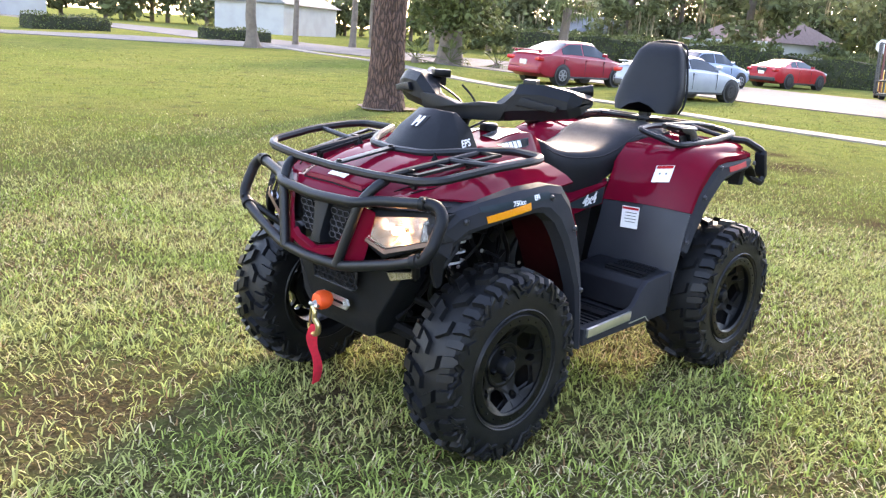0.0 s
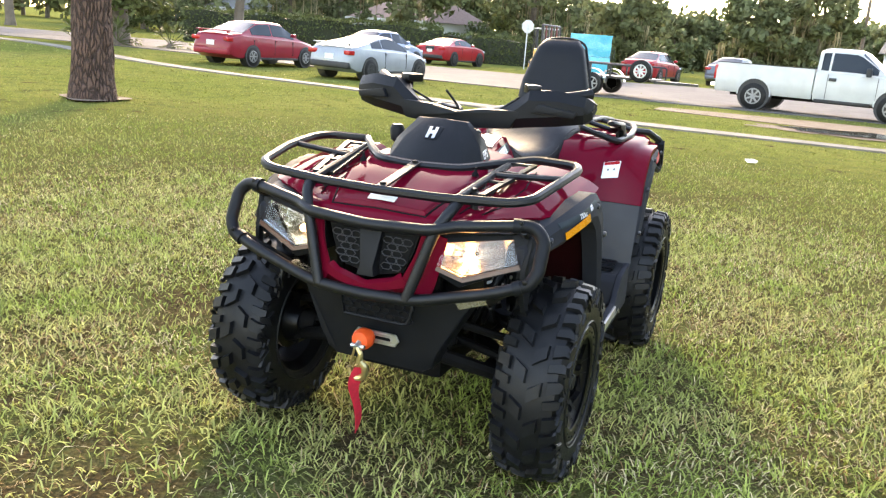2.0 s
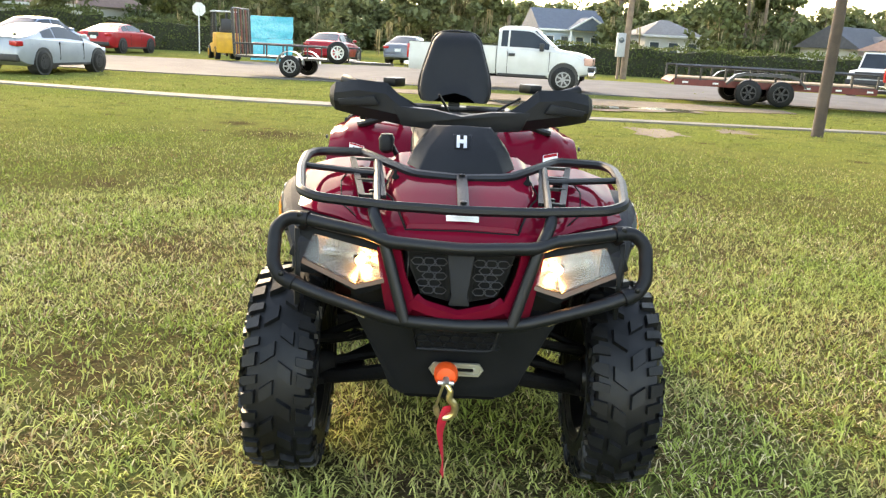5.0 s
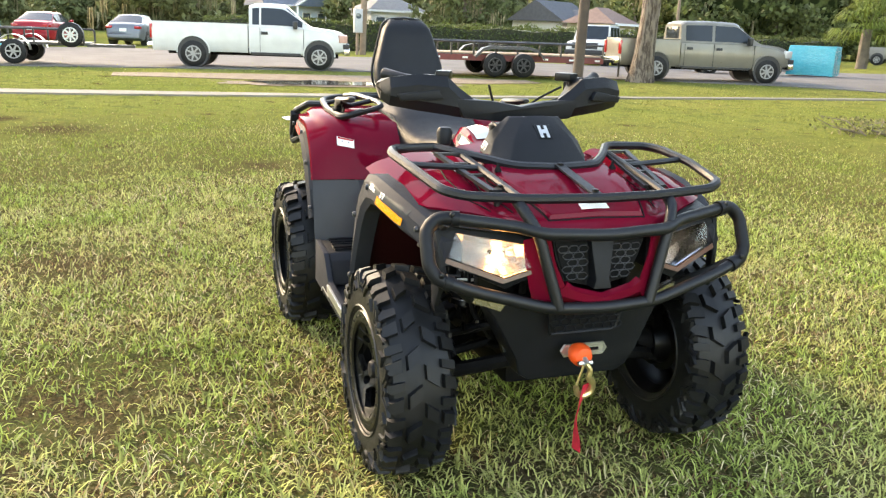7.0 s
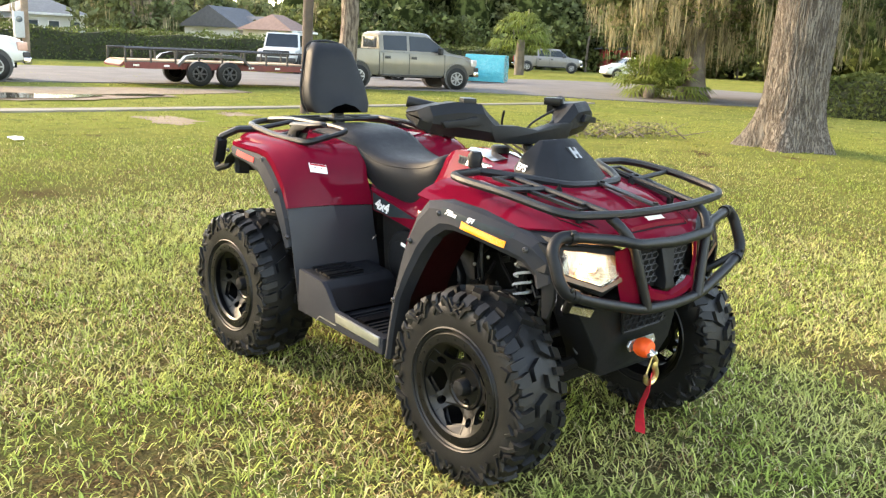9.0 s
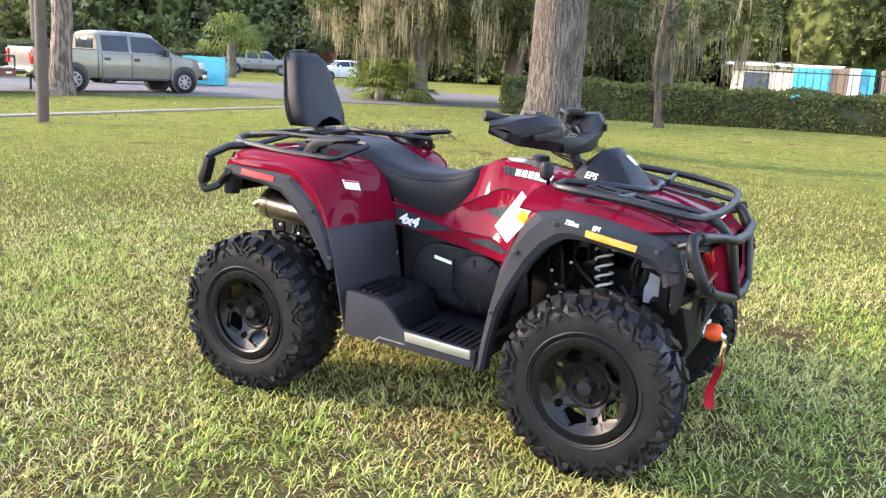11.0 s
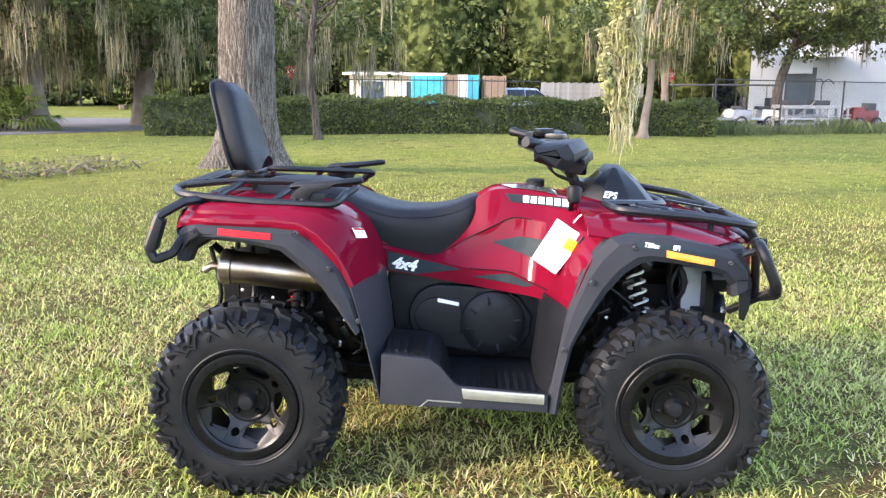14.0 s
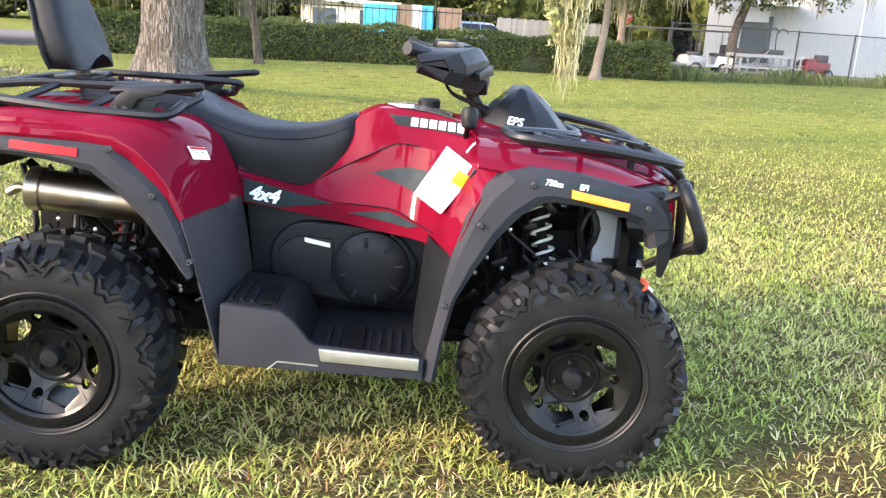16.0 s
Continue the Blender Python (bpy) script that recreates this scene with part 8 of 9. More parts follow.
# moss that hangs from an oak limb over the lawn
drape = thing("hanging_moss", "long pale strands of hanging moss with small leaves", "hanging moss", (1.95, 7.3, 2.25))
pl = []
for k in range(620):
    t = rng.uniform()
    r = ramp(t, ((0, 0.24), (0.3, 0.19), (0.7, 0.17), (1, 0.11)))
    a = rng.uniform(0, 2 * math.pi)
    q = math.sqrt(rng.uniform())
    zt = 1.6 - 2.85 * t
    pl.append((r * q * math.cos(a) + 0.05 * math.sin(3 * t), r * q * math.sin(a), zt, rng.uniform(0.25, 0.75) if t < 0.75 else rng.uniform(0.3, 0.55)))
part("moss_curtain", strands(pl, MOSS, rng, 0.0045), MOSS, drape)
part("twig", Geo().tube(spline([(0.0, 0, 2.6), (0.03, 0.02, 1.2), (-0.04, 0, 0.2), (0.02, 0.02, -0.5), (0.05, 0, -1.0)], 5), [0.02 - 0.0007 * k for k in range(21)], 6), BARK_FAR, drape)
n = 7500
# leafy tufts strung along the strands, thinning towards the tips
tuft = np.stack([rng.normal(-0.02, 0.075, 46), rng.normal(0, 0.075, 46), rng.uniform(-0.95, 2.3, 46)], 1)
near = tuft[rng.integers(0, 46, n)]
pos = np.stack([near[:, 0] + rng.normal(0, 0.05, n), near[:, 1] + rng.normal(0, 0.05, n), near[:, 2] - np.abs(rng.normal(0, 0.17, n))], 1)
part("leaves", cards(pos, 0.044, LEAF_PALE, rng, long=1.9), None, drape)

# pine on the lawn
pine = thing("tree", "pine with reddish plated bark standing in the lawn", "tree", (-6.9, -8.95, rise(-6.9, -8.95) + 0.0))
rows = []
for i in range(50):
    z = 9.0 * (i / 49) ** 1.4
    r = ramp(z, ((0, 0.36), (0.35, 0.315), (1.2, 0.285), (3, 0.265), (9, 0.2)))
    row = []
    for k in range(72):
        a = 2 * math.pi * k / 72
        root = max(0.0, 1 - z / 0.5) ** 2
        w = noise.noise(Vector((math.cos(a) * 7, math.sin(a) * 7, z * 2.2)))
        c = noise.cell(Vector((a * 4.2 + w * 0.8, z * 3.4 + (int(a * 4) % 2) * 0.5, 0)))
        rr = r + 0.05 * root * (0.6 + 0.4 * math.cos(4 * a)) + 0.014 * c + 0.012 * w
        row.append((rr * math.cos(a) - 0.012 * z, rr * math.sin(a), z))
    rows.append(row)
part("trunk", Geo().grid(rows, True, True), BARK_PINE, pine, angle=120)
pos = clumps(rng, (0, 0, 11.5), (3.0, 3.0, 2.2), 30, 0.9, 160)
part("crown", cards(pos, 0.16, LEAF, rng, long=2.5), None, pine)
ring = [(-6.9 + 0.5 * math.cos(a) * (1 + 0.2 * math.sin(3 * a)), -8.95 + 0.5 * math.sin(a) * (1 + 0.2 * math.sin(3 * a)), rise(-6.9, -8.95) + 0.03) for a in [2 * math.pi * k / 24 for k in range(24)]]
solid("leaf_litter", Geo().add(ring, [tuple(range(24))]), DIRT, "brown needles round the pine's foot", kind="structure")

tree("roadside oak trunk beside the beige pickup", (-20.2, 13.6), 9, 0.33, (4.0, 4.0, 2.2, 8.3), 21, BARK, flare=0.5, leaves=(30, 160), moss=20)
tree("mossy oak with several stems at the corner of the lawn", (-14.9, 25.6), 10, 0.36, (4.6, 4.6, 3.3, 5.0), 22, BARK_FAR, moss=95, leaves=(74, 230), leaf_size=0.15, lean=(0.3, 0.2))
tree("mossy oak with a leaning stem", (-15.8, 27.4), 10, 0.30, (4.0, 4.0, 3.2, 5.4), 23, BARK_FAR, moss=70, leaves=(52, 200), leaf_size=0.15, lean=(-0.8, 0.4))
tree("mossy oak beside the side road", (-13.0, 30.5), 10, 0.42, (4.4, 4.4, 3.2, 5.2), 24, BARK_FAR, moss=80, leaves=(70, 230), leaf_size=0.15, flare=0.5)
tree("mossy oak behind the hedge", (-7.0, 33.0), 11, 0.30, (4.4, 4.4, 3.4, 5.2), 25, BARK_FAR, moss=70, leaves=(46, 200), leaf_size=0.16)
BARK_DARK = bark("dark grey-brown bark", (0.105, 0.085, 0.066), (0.045, 0.036, 0.03), 20.0, 0.12)
tree("slim tree standing against the hedge", (-4.25, 20.9), 7, 0.115, (2.4, 2.4, 1.6, 6.0), 26, BARK_DARK, leaves=(24, 150), leaf_size=0.12, moss=14, flare=0.5)
tree("slim multi-stemmed tree before the hedge end", (5.75, 23.9), 6.5, 0.135, (2.6, 2.6, 1.7, 4.4), 27, BARK_FAR, leaves=(34, 190), leaf_size=0.11, moss=22, lean=(0.2, 0))
tree("leafy tree behind the wire fence", (14.6, 37.0), 8, 0.24, (6.8, 4.8, 2.6, 5.9), 28, BARK_DARK, leaves=(140, 240), leaf_size=0.15, lean=(0.9, 0), moss=16)
tree("leafy tree before the white building", (10.2, 40.0), 8, 0.22, (4.0, 3.8, 2.8, 5.4), 29, BARK_FAR, leaf=LEAF, leaves=(66, 230), leaf_size=0.16)
tree("tree with a bare slim trunk by the side street", (-21.4, -36.5), 8, 0.30, (3.2, 3.2, 2.0, 6.8), 30, BARK_FAR, leaves=(24, 140))
tree("dark shaggy tree with a broad skirt of leaves", (-25.5, -26.0), 8, 0.55, (2.9, 2.9, 3.0, 4.4), 31, BARK_FAR, leaves=(46, 190), leaf_size=0.2, flare=0.4)
for k, (x, y, r) in enumerate(((-30, -45, 0.2), (-34, -44, 0.24), (-37.5, -46, 0.3), (-41, -43.5, 0.22))):
    tree("slim tree beyond the side street", (x, y), 9, r, (3.0, 3.0, 2.2, 7.5), 40 + k, BARK_FAR, leaves=(22, 130), group="street trees", flare=0.3)


def frond_plant(name, label, at, trunk, n, ln, seed, droop=0.9, mat=None, r=0.18):
    """A palm or palmetto: a rough stem with arching fan leaves."""
    rng = np.random.default_rng(seed)
    t = thing(name, label, "palm", (at[0], at[1], rise(*at) - 0.02))
    if trunk:
        part("trunk", tapered([(0, 0, 0), (0.05, 0, trunk * 0.5), (0, 0.05, trunk)], [r * 1.1, r, r * 0.9], 12, 0.25, rng), BARK_FAR, t)
    for k in range(n):
        a, e = rng.uniform(0, 2 * math.pi), rng.uniform(-0.3, 1.35)
        d = Vector((math.cos(a) * math.cos(e), math.sin(a) * math.cos(e), math.sin(e)))
        s = Vector((0, 0, max(trunk, 0.1)))
        m = s + d * ln * 0.55
        g = Geo().tube([s, m], 0.012, 4)
        side = d.cross(Vector((0, 0, 1))).normalized()
        for q in range(9):
            b = (q - 4) / 4 * 1.15
            w = (d * math.cos(b) + side * math.sin(b)).normalized()
            tip = m + w * ln * 0.55 * rng.uniform(0.8, 1.1) + Vector((0, 0, -droop * 0.22 * ln))
            cc = m + w * ln * 0.28
            nn = w.cross(Vector((0, 0, 1))).normalized() * 0.035
            g.add([m, cc - nn, tip, cc + nn], [(0, 1, 2, 3)])
        part("frond", g, mat or LEAF_SUN, t, smooth=False)
    return t


frond_plant("palm", "cabbage palm with yellow-green fans", (-36.5, 39.0), 2.3, 64, 2.3, 51, 1.2, r=0.3)
for k, (x, y) in enumerate(((-15.3, 23.4), (-16.1, 24.2), (-14.6, 24.3), (-16.6, 25.4))):
    frond_plant("palmetto", "shaggy palmetto bush at the foot of mossy oaks", (x, y), 0.5, 44, 1.3, 60 + k, 0.9, LEAF_SUN)
for k, (x, y) in enumerate(((-24.0, -24.5), (-22.6, -25.2), (-26.4, -23.8))):
    frond_plant("palmetto", "low dark palmetto bush under the shaggy tree", (x, y), 0.2, 18, 1.1, 70 + k, 0.6, LEAF)
frond_plant("palm", "cabbage palm at the lawn's far corner", (-29.5, -22.5), 3.0, 26, 1.8, 77, 1.3, LEAF, 0.22)


def hedge(label, a, b, height, depth, seed, leaf, per, mat=None, lumps=0.12):
    """A clipped hedge between two points: a solid core, dark as its inner shade, under a coat of leaves."""
    rng = np.random.default_rng(seed)
    a, b = Vector((*a, 0)), Vector((*b, 0))
    d = b - a
    ln = d.length
    d.normalize()
    s = Vector((-d.y, d.x, 0))
    h = thing("hedge", label, "hedge", tuple(a + Vector((0, 0, rise(a.x, a.y)))))
    rows = []
    k = max(6, int(ln))
    for i in range(k + 1):
        c = d * ln * i / k
        j = 0.92 + 0.06 * math.sin(i * 1.7 + seed)
        rows.append([c - s * depth * 0.42 + Vector((0, 0, -0.1)), c - s * depth * 0.45 + Vector((0, 0, height * 0.55)), c - s * depth * 0.36 + Vector((0, 0, height * j)), c + s * depth * 0.36 + Vector((0, 0, height * j)), c + s * depth * 0.45 + Vector((0, 0, height * 0.5)), c + s * depth * 0.42 + Vector((0, 0, -0.1))])
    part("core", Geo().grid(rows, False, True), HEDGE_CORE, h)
    n = int(ln * (2 * height + depth) * per)
    u = rng.uniform(0, ln, n)
    v = rng.uniform(0, 2 * height + depth, n)
    wob = lumps * (np.sin(u * 1.9 + seed) + np.sin(u * 4.3 + v * 3.1) + np.sin(v * 5.0 + u * 0.7)) / 2
    x = np.where(v < height, -depth / 2 - wob * 0.6, np.where(v > height + depth, depth / 2 + wob * 0.6, v - height - depth / 2))
    z = np.where(v < height, v, np.where(v > height + depth, 2 * height + depth - v, height + wob))
    x += rng.normal(0, 0.03, n)
    z += rng.normal(0, 0.03, n)
    z = np.maximum(z, 0.02)
    pos = np.stack([d.x * u + s.x * x, d.y * u + s.y * x, z], 1)
    ends = rng.uniform(0, 1, (int(2 * depth * height * per), 2))
    e = np.stack([np.where(rng.uniform(size=len(ends)) < 0.5, 0.0, ln), (ends[:, 0] - 0.5) * depth, ends[:, 1] * height], 1)
    pos = np.concatenate([pos, np.stack([d.x * e[:, 0] + s.x * e[:, 1], d.y * e[:, 0] + s.y * e[:, 1], e[:, 2]], 1)])
    part("foliage", cards(pos, leaf, mat or LEAF_HEDGE, rng), None, h)
    return h


hedge("long clipped dark green hedge beyond the lawn", (-10.1, 23.2), (8.6, 26.6), 1.17, 1.3, 3, 0.078, 470)
hedge("long clipped hedge across the road", (-46.5, 2.0), (-42.0, 42.0), 1.6, 1.6, 4, 0.11, 90)
hedge("clipped hedge behind the red coupe", (-49.0, -33.0), (-48.0, -9.0), 1.6, 1.4, 5, 0.11, 90, LEAF)
hedge("dark hedge behind the faded red car", (-40.0, -34.0), (-46.5, -19.5), 2.0, 1.4, 6, 0.12, 80, LEAF)
hedge("low clipped hedge beside the side street", (-14.0, -47.5), (-19.0, -49.0), 0.8, 1.2, 7, 0.1, 90, LEAF)
hedge("low clipped hedge beside the side street", (-24.0, -46.5), (-28.5, -46.0), 0.7, 1.2, 8, 0.1, 90, LEAF)
hedge("low shrubs before the houses", (-60.0, 18.0), (-58.0, 34.0), 1.4, 2.5, 9, 0.16, 40, LEAF_SUN, 0.5)


# far woods: one mass of trunks and leaves
def woods(label, spots, seed, leaf_size, mat, per=(20, 120), moss=0, core=False):
    """Far trees standing too close to be told apart; spots: (x, y, height, spread)."""
    rng = np.random.default_rng(seed)
    allpos, g, pl, mass = [], Geo(), [], Geo()
    for x, y, h, sp in spots:
        allpos.append(clumps(rng, (x, y, h * 0.46), (sp, sp, h * 0.46), per[0], sp * 0.42, per[1]))
        g.add(*(lambda q: (q.v, q.f))(Geo().tube([(x, y, 0), (x + rng.normal() * 0.2, y, h * 0.4), (x, y + rng.normal() * 0.3, h * 0.75)], [h * 0.024, h * 0.02, h * 0.008], 7)))
        # added hull, coloured as the crown's inner shade, closes gaps to the sky
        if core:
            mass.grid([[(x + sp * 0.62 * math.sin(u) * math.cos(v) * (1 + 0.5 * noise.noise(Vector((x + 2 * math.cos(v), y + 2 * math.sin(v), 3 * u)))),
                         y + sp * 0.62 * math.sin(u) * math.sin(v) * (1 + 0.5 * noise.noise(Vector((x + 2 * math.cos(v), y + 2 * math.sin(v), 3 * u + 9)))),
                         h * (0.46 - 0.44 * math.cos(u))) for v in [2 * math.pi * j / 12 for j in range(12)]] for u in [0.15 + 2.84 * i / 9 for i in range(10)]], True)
        for _ in range(moss):
            bx, by, zt = x + rng.normal() * sp * 0.5, y + rng.normal() * sp * 0.5, h * rng.uniform(0.25, 0.6)
            for _ in range(9):
                pl.append((bx + rng.normal() * 0.15, by + rng.normal() * 0.15, zt, rng.uniform(0.6, 2.2)))
    w = thing("woods", label, "woods", kind="stuff")
    part("trunks", g, BARK_FAR, w)["kind"] = "stuff"
    part("leaves", cards(np.concatenate(allpos), leaf_size, mat, rng), None, w)["kind"] = "stuff"
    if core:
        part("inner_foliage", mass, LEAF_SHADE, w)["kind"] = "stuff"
    if pl:
        part("moss", strands(pl, MOSS_SHADED, rng, 0.03), MOSS_SHADED, w)["kind"] = "stuff"


rng = np.random.default_rng(5)


def belt(az0, az1, dist, n, h, sp, jitter=8):
    out = []
    for k in range(n):
        a = radians(az0 + (az1 - az0) * (k + rng.uniform(0.1, 0.9)) / n)
        d = dist + rng.uniform(-jitter, jitter)
        out.append((d * math.cos(a), d * math.sin(a), h * rng.uniform(0.75, 1.2), sp * rng.uniform(0.8, 1.25)))
    return out


woods("low grey-green woods beyond the houses", belt(150, 182, 122, 34, 8.0, 4.4, 6), 81, 0.74, LEAF_FAR, (20, 64))
woods("grey-green trees beyond the crossing", belt(181, 197, 92, 20, 6.6, 3.2, 5), 92, 0.54, LEAF_FAR, (20, 80), moss=4)
woods("low trees beside the far houses", belt(172, 182, 100, 9, 6.2, 3.0, 4), 94, 0.5, LEAF_FAR, (18, 80))
woods("tall mossy trees across the road", belt(196, 226, 86, 19, 13, 4.4, 5), 82, 0.52, LEAF_FAR, (20, 82), moss=10)
woods("grey-green trees at the lawn's far end", belt(224, 268, 122, 28, 12, 5.0), 83, 0.72, LEAF_FAR, (17, 62))
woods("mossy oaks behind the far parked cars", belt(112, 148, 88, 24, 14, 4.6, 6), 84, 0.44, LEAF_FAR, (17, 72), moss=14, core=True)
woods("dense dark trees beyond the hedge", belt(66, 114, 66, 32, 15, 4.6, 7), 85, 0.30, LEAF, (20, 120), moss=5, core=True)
woods("dense trees far behind", belt(30, 150, 108, 46, 15, 5.2), 86, 0.6, LEAF_FAR, (8, 45))
woods("tall trees round the houses", [(-62, 2.5, 8.5, 2.8), (-60, -1.5, 7.0, 2.2), (-72, 15.6, 12, 2.2), (-64, 24, 10, 3.4), (-66, 25.8, 9.5, 3.0), (-59, -10.5, 6.5, 2.6), (-57, -17, 11, 3.4), (-52, -24.5, 12, 3.6), (-58, -38, 12, 3.6)], 87, 0.38, LEAF_FAR, (28, 125), moss=14)
woods("low thicket under the far trees", belt(60, 112, 74, 26, 5.0, 3.4, 4), 89, 0.34, LEAF, (12, 90))
woods("low thicket behind the far parked cars", belt(110, 150, 80, 24, 5.0, 3.2, 3), 93, 0.42, LEAF, (12, 75))
woods("low thicket beyond the road", belt(186, 224, 74, 18, 3.4, 2.6, 4), 90, 0.36, LEAF_FAR, (11, 80))
# never in view: belt added to close the tree ring for reflections
woods("unseen distant trees added behind the walker", belt(268, 390, 85, 34, 13, 5.0), 88, 0.7, LEAF_FAR, (6, 30))

# ---- houses, poles, fences ----
WALL_BLUE = material("pale blue siding", (0.42, 0.50, 0.60), 0.7, second=(0.36, 0.44, 0.54), scale=2)
WALL_WHITE = material("white rendered wall", (0.56, 0.56, 0.55), 0.8, second=(0.46, 0.46, 0.45), scale=0.7, detail=6, bump=0.2, bump_scale=30)
WALL_PALE = material("pale grey render", (0.38, 0.375, 0.36), 0.85, second=(0.30, 0.29, 0.28), scale=0.6, detail=6)
WALL_BEIGE = material("cream rendered wall", (0.62, 0.54, 0.42), 0.8, second=(0.52, 0.45, 0.36), scale=0.7, detail=6)
ROOF_BLUE = material("blue-grey shingles", (0.085, 0.105, 0.135), 0.85, second=(0.06, 0.08, 0.11), scale=4, bump=0.5, bump_scale=12)
ROOF_GREY = material("grey shingles", (0.17, 0.17, 0.17), 0.85, second=(0.12, 0.12, 0.12), scale=4, bump=0.5, bump_scale=12)
ROOF_DARK = material("dark shingles", (0.07, 0.075, 0.085), 0.85, second=(0.1, 0.1, 0.11), scale=4, bump=0.5, bump_scale=12)
ROOF_RED = material("dull red roof", (0.22, 0.14, 0.115), 0.85, second=(0.16, 0.10, 0.085), scale=4, bump=0.5, bump_scale=12)
PANE = material("dark window glass", (0.06, 0.08, 0.10), 0.08, scale=2, spec=0.8)
FRAME_W = material("white frame paint", (0.75, 0.75, 0.74), 0.5)


def house(label, at, turn, w, d, h, ridge, wall, roof, hip=0.0, windows=3, porch=False):
    """A bungalow whose front looks along its own -y; gable or hipped roof."""
    t = thing("house", label, "house", (at[0], at[1], 0), turn)
    body = [(-w / 2, -d / 2), (w / 2, -d / 2), (w / 2, d / 2), (-w / 2, d / 2)]
    part("wall", Geo().prism(body, -0.2, h, plane="xy"), wall, t, smooth=False)
    o = 0.45
    e = hip * d / 2
    v = [(-w / 2 - o, -d / 2 - o, h - 0.05), (w / 2 + o, -d / 2 - o, h - 0.05), (w / 2 + o, d / 2 + o, h - 0.05), (-w / 2 - o, d / 2 + o, h - 0.05), (-w / 2 - o + e, 0, ridge), (w / 2 + o - e, 0, ridge)]
    f = [(0, 1, 5, 4), (2, 3, 4, 5), (1, 2, 5), (3, 0, 4), (0, 3, 2, 1)]
    part("roof", Geo().add(v, f), roof, t, smooth=False)
    part("fascia", Geo().box((0, -d / 2 - o, h - 0.1), (w + 2 * o, 0.04, 0.18)), FRAME_W, t)
    for k in range(windows):
        x = -w / 2 + w * (k + 0.5) / windows
        win = part("window", Geo().box((x, -d / 2 - 0.03, h * 0.55), (w / windows * 0.5, 0.08, h * 0.45)), PANE, t)
        part("frame", Geo().tube([(x + sx * w / windows * 0.26, -d / 2 - 0.06, h * 0.55 + sz * h * 0.235) for sx, sz in ((-1, -1), (1, -1), (1, 1), (-1, 1))], 0.05, 4, True), FRAME_W, win)
    if porch:
        gx = w * 0.22
        v = [(gx - 2, -d / 2 - 1.6, h - 0.1), (gx + 2, -d / 2 - 1.6, h - 0.1), (gx, -d / 2 - 1.6, h + 1.1), (gx - 2, 0, h - 0.1), (gx + 2, 0, h - 0.1), (gx, 0, h + 1.1)]
        part("porch_roof", Geo().add(v, [(0, 2, 5, 3), (1, 4, 5, 2), (0, 1, 2)]), roof, t, smooth=False)
        part("porch_trim", Geo().tube([v[0], v[2], v[1]], 0.09, 4), FRAME_W, t)
        for x in (gx - 1.8, gx + 1.8):
            part("porch_post", Geo().box((x, -d / 2 - 1.5, h / 2), (0.16, 0.16, h)), FRAME_W, t)
    return t


house("pale blue bungalow with blue-grey gabled roof", (-78.0, 11.6), 97, 5.6, 7.0, 3.0, 4.9, WALL_BLUE, ROOF_BLUE, 0.0, 4, True)
house("white bungalow with a grey hipped roof", (-76.0, 20.6), 95, 5.2, 6.0, 2.9, 4.3, WALL_WHITE, ROOF_GREY, 0.9, 3)
house("white bungalow with a dark gabled roof", (-69.5, 34.9), 120, 5.2, 5.5, 2.5, 4.3, WALL_WHITE, ROOF_DARK, 0.0, 3, True)
house("cream bungalow with a dull red roof", (-63.0, 36.3), 120, 3.8, 4.5, 2.4, 3.7, WALL_BEIGE, ROOF_RED, 0.6, 3)
house("long cream shed with a low roof beyond the hedge", (-5.0, 60.0), 0, 6.5, 6.0, 2.8, 3.1, WALL_BEIGE, ROOF_GREY, 0.3, 2)
house("white bungalow among the trees beyond the red coupe", (-66.0, -30.0), 65, 10.0, 7.0, 2.6, 4.4, WALL_WHITE, ROOF_RED, 0.5, 4)
house("white low house beyond the faded red car", (-64.0, -46.0), 60, 8.0, 6.0, 2.5, 3.9, WALL_WHITE, ROOF_GREY, 0.5, 3)
house("pale house at the lawn's far end", (-52.0, -80.0), 30, 14.0, 8.0, 3.2, 5.4, WALL_PALE, ROOF_GREY, 0.2, 5)
house("long white house at the lawn's far end", (-24.0, -96.0), 10, 14.0, 8.0, 3.0, 4.6, WALL_PALE, ROOF_DARK, 0.3, 5)
house("small red shed among the trees", (-47.6, 63.8), 140, 2.6, 2.6, 2.2, 2.9, material("red shed boards", (0.3, 0.03, 0.03), 0.7), ROOF_DARK, 0.0, 1)

big = thing("warehouse", "large white rendered warehouse wall with a dark doorway", "building", (16.4, 46.0, 0), -20)
# white wall coloured greyer: the shade it stands in is put into the paint
part("wall", Geo().prism([(0, 0), (34, 0), (34, 14), (0, 14)], -0.2, 7.5, plane="xy"), material("shaded off-white render", (0.43, 0.425, 0.42), 0.85, second=(0.40, 0.39, 0.38), scale=0.7, detail=7, bump=0.2, bump_scale=30), big, smooth=False)
part("parapet", Geo().box((17, -0.05, 7.5), (34.2, 0.3, 0.3)), FRAME_W, big)
part("doorway", Geo().box((2.7, -0.02, 1.5), (1.6, 0.1, 3.0)), PANE, big)
part("door_canopy", Geo().box((3.2, -0.6, 3.6), (3.2, 1.2, 0.12)), FRAME_W, big)
part("vent_box", Geo().box((2.6, -0.4, 3.1), (1.3, 0.8, 0.9)), material("grey louvre", (0.5, 0.5, 0.5), 0.6), big)
for k in range(5):
    part("pipe", Geo().tube([(8 + 5 * k, -0.08, 0), (8 + 5 * k, -0.08, 7.3)], 0.05, 6), FRAME_W, big)


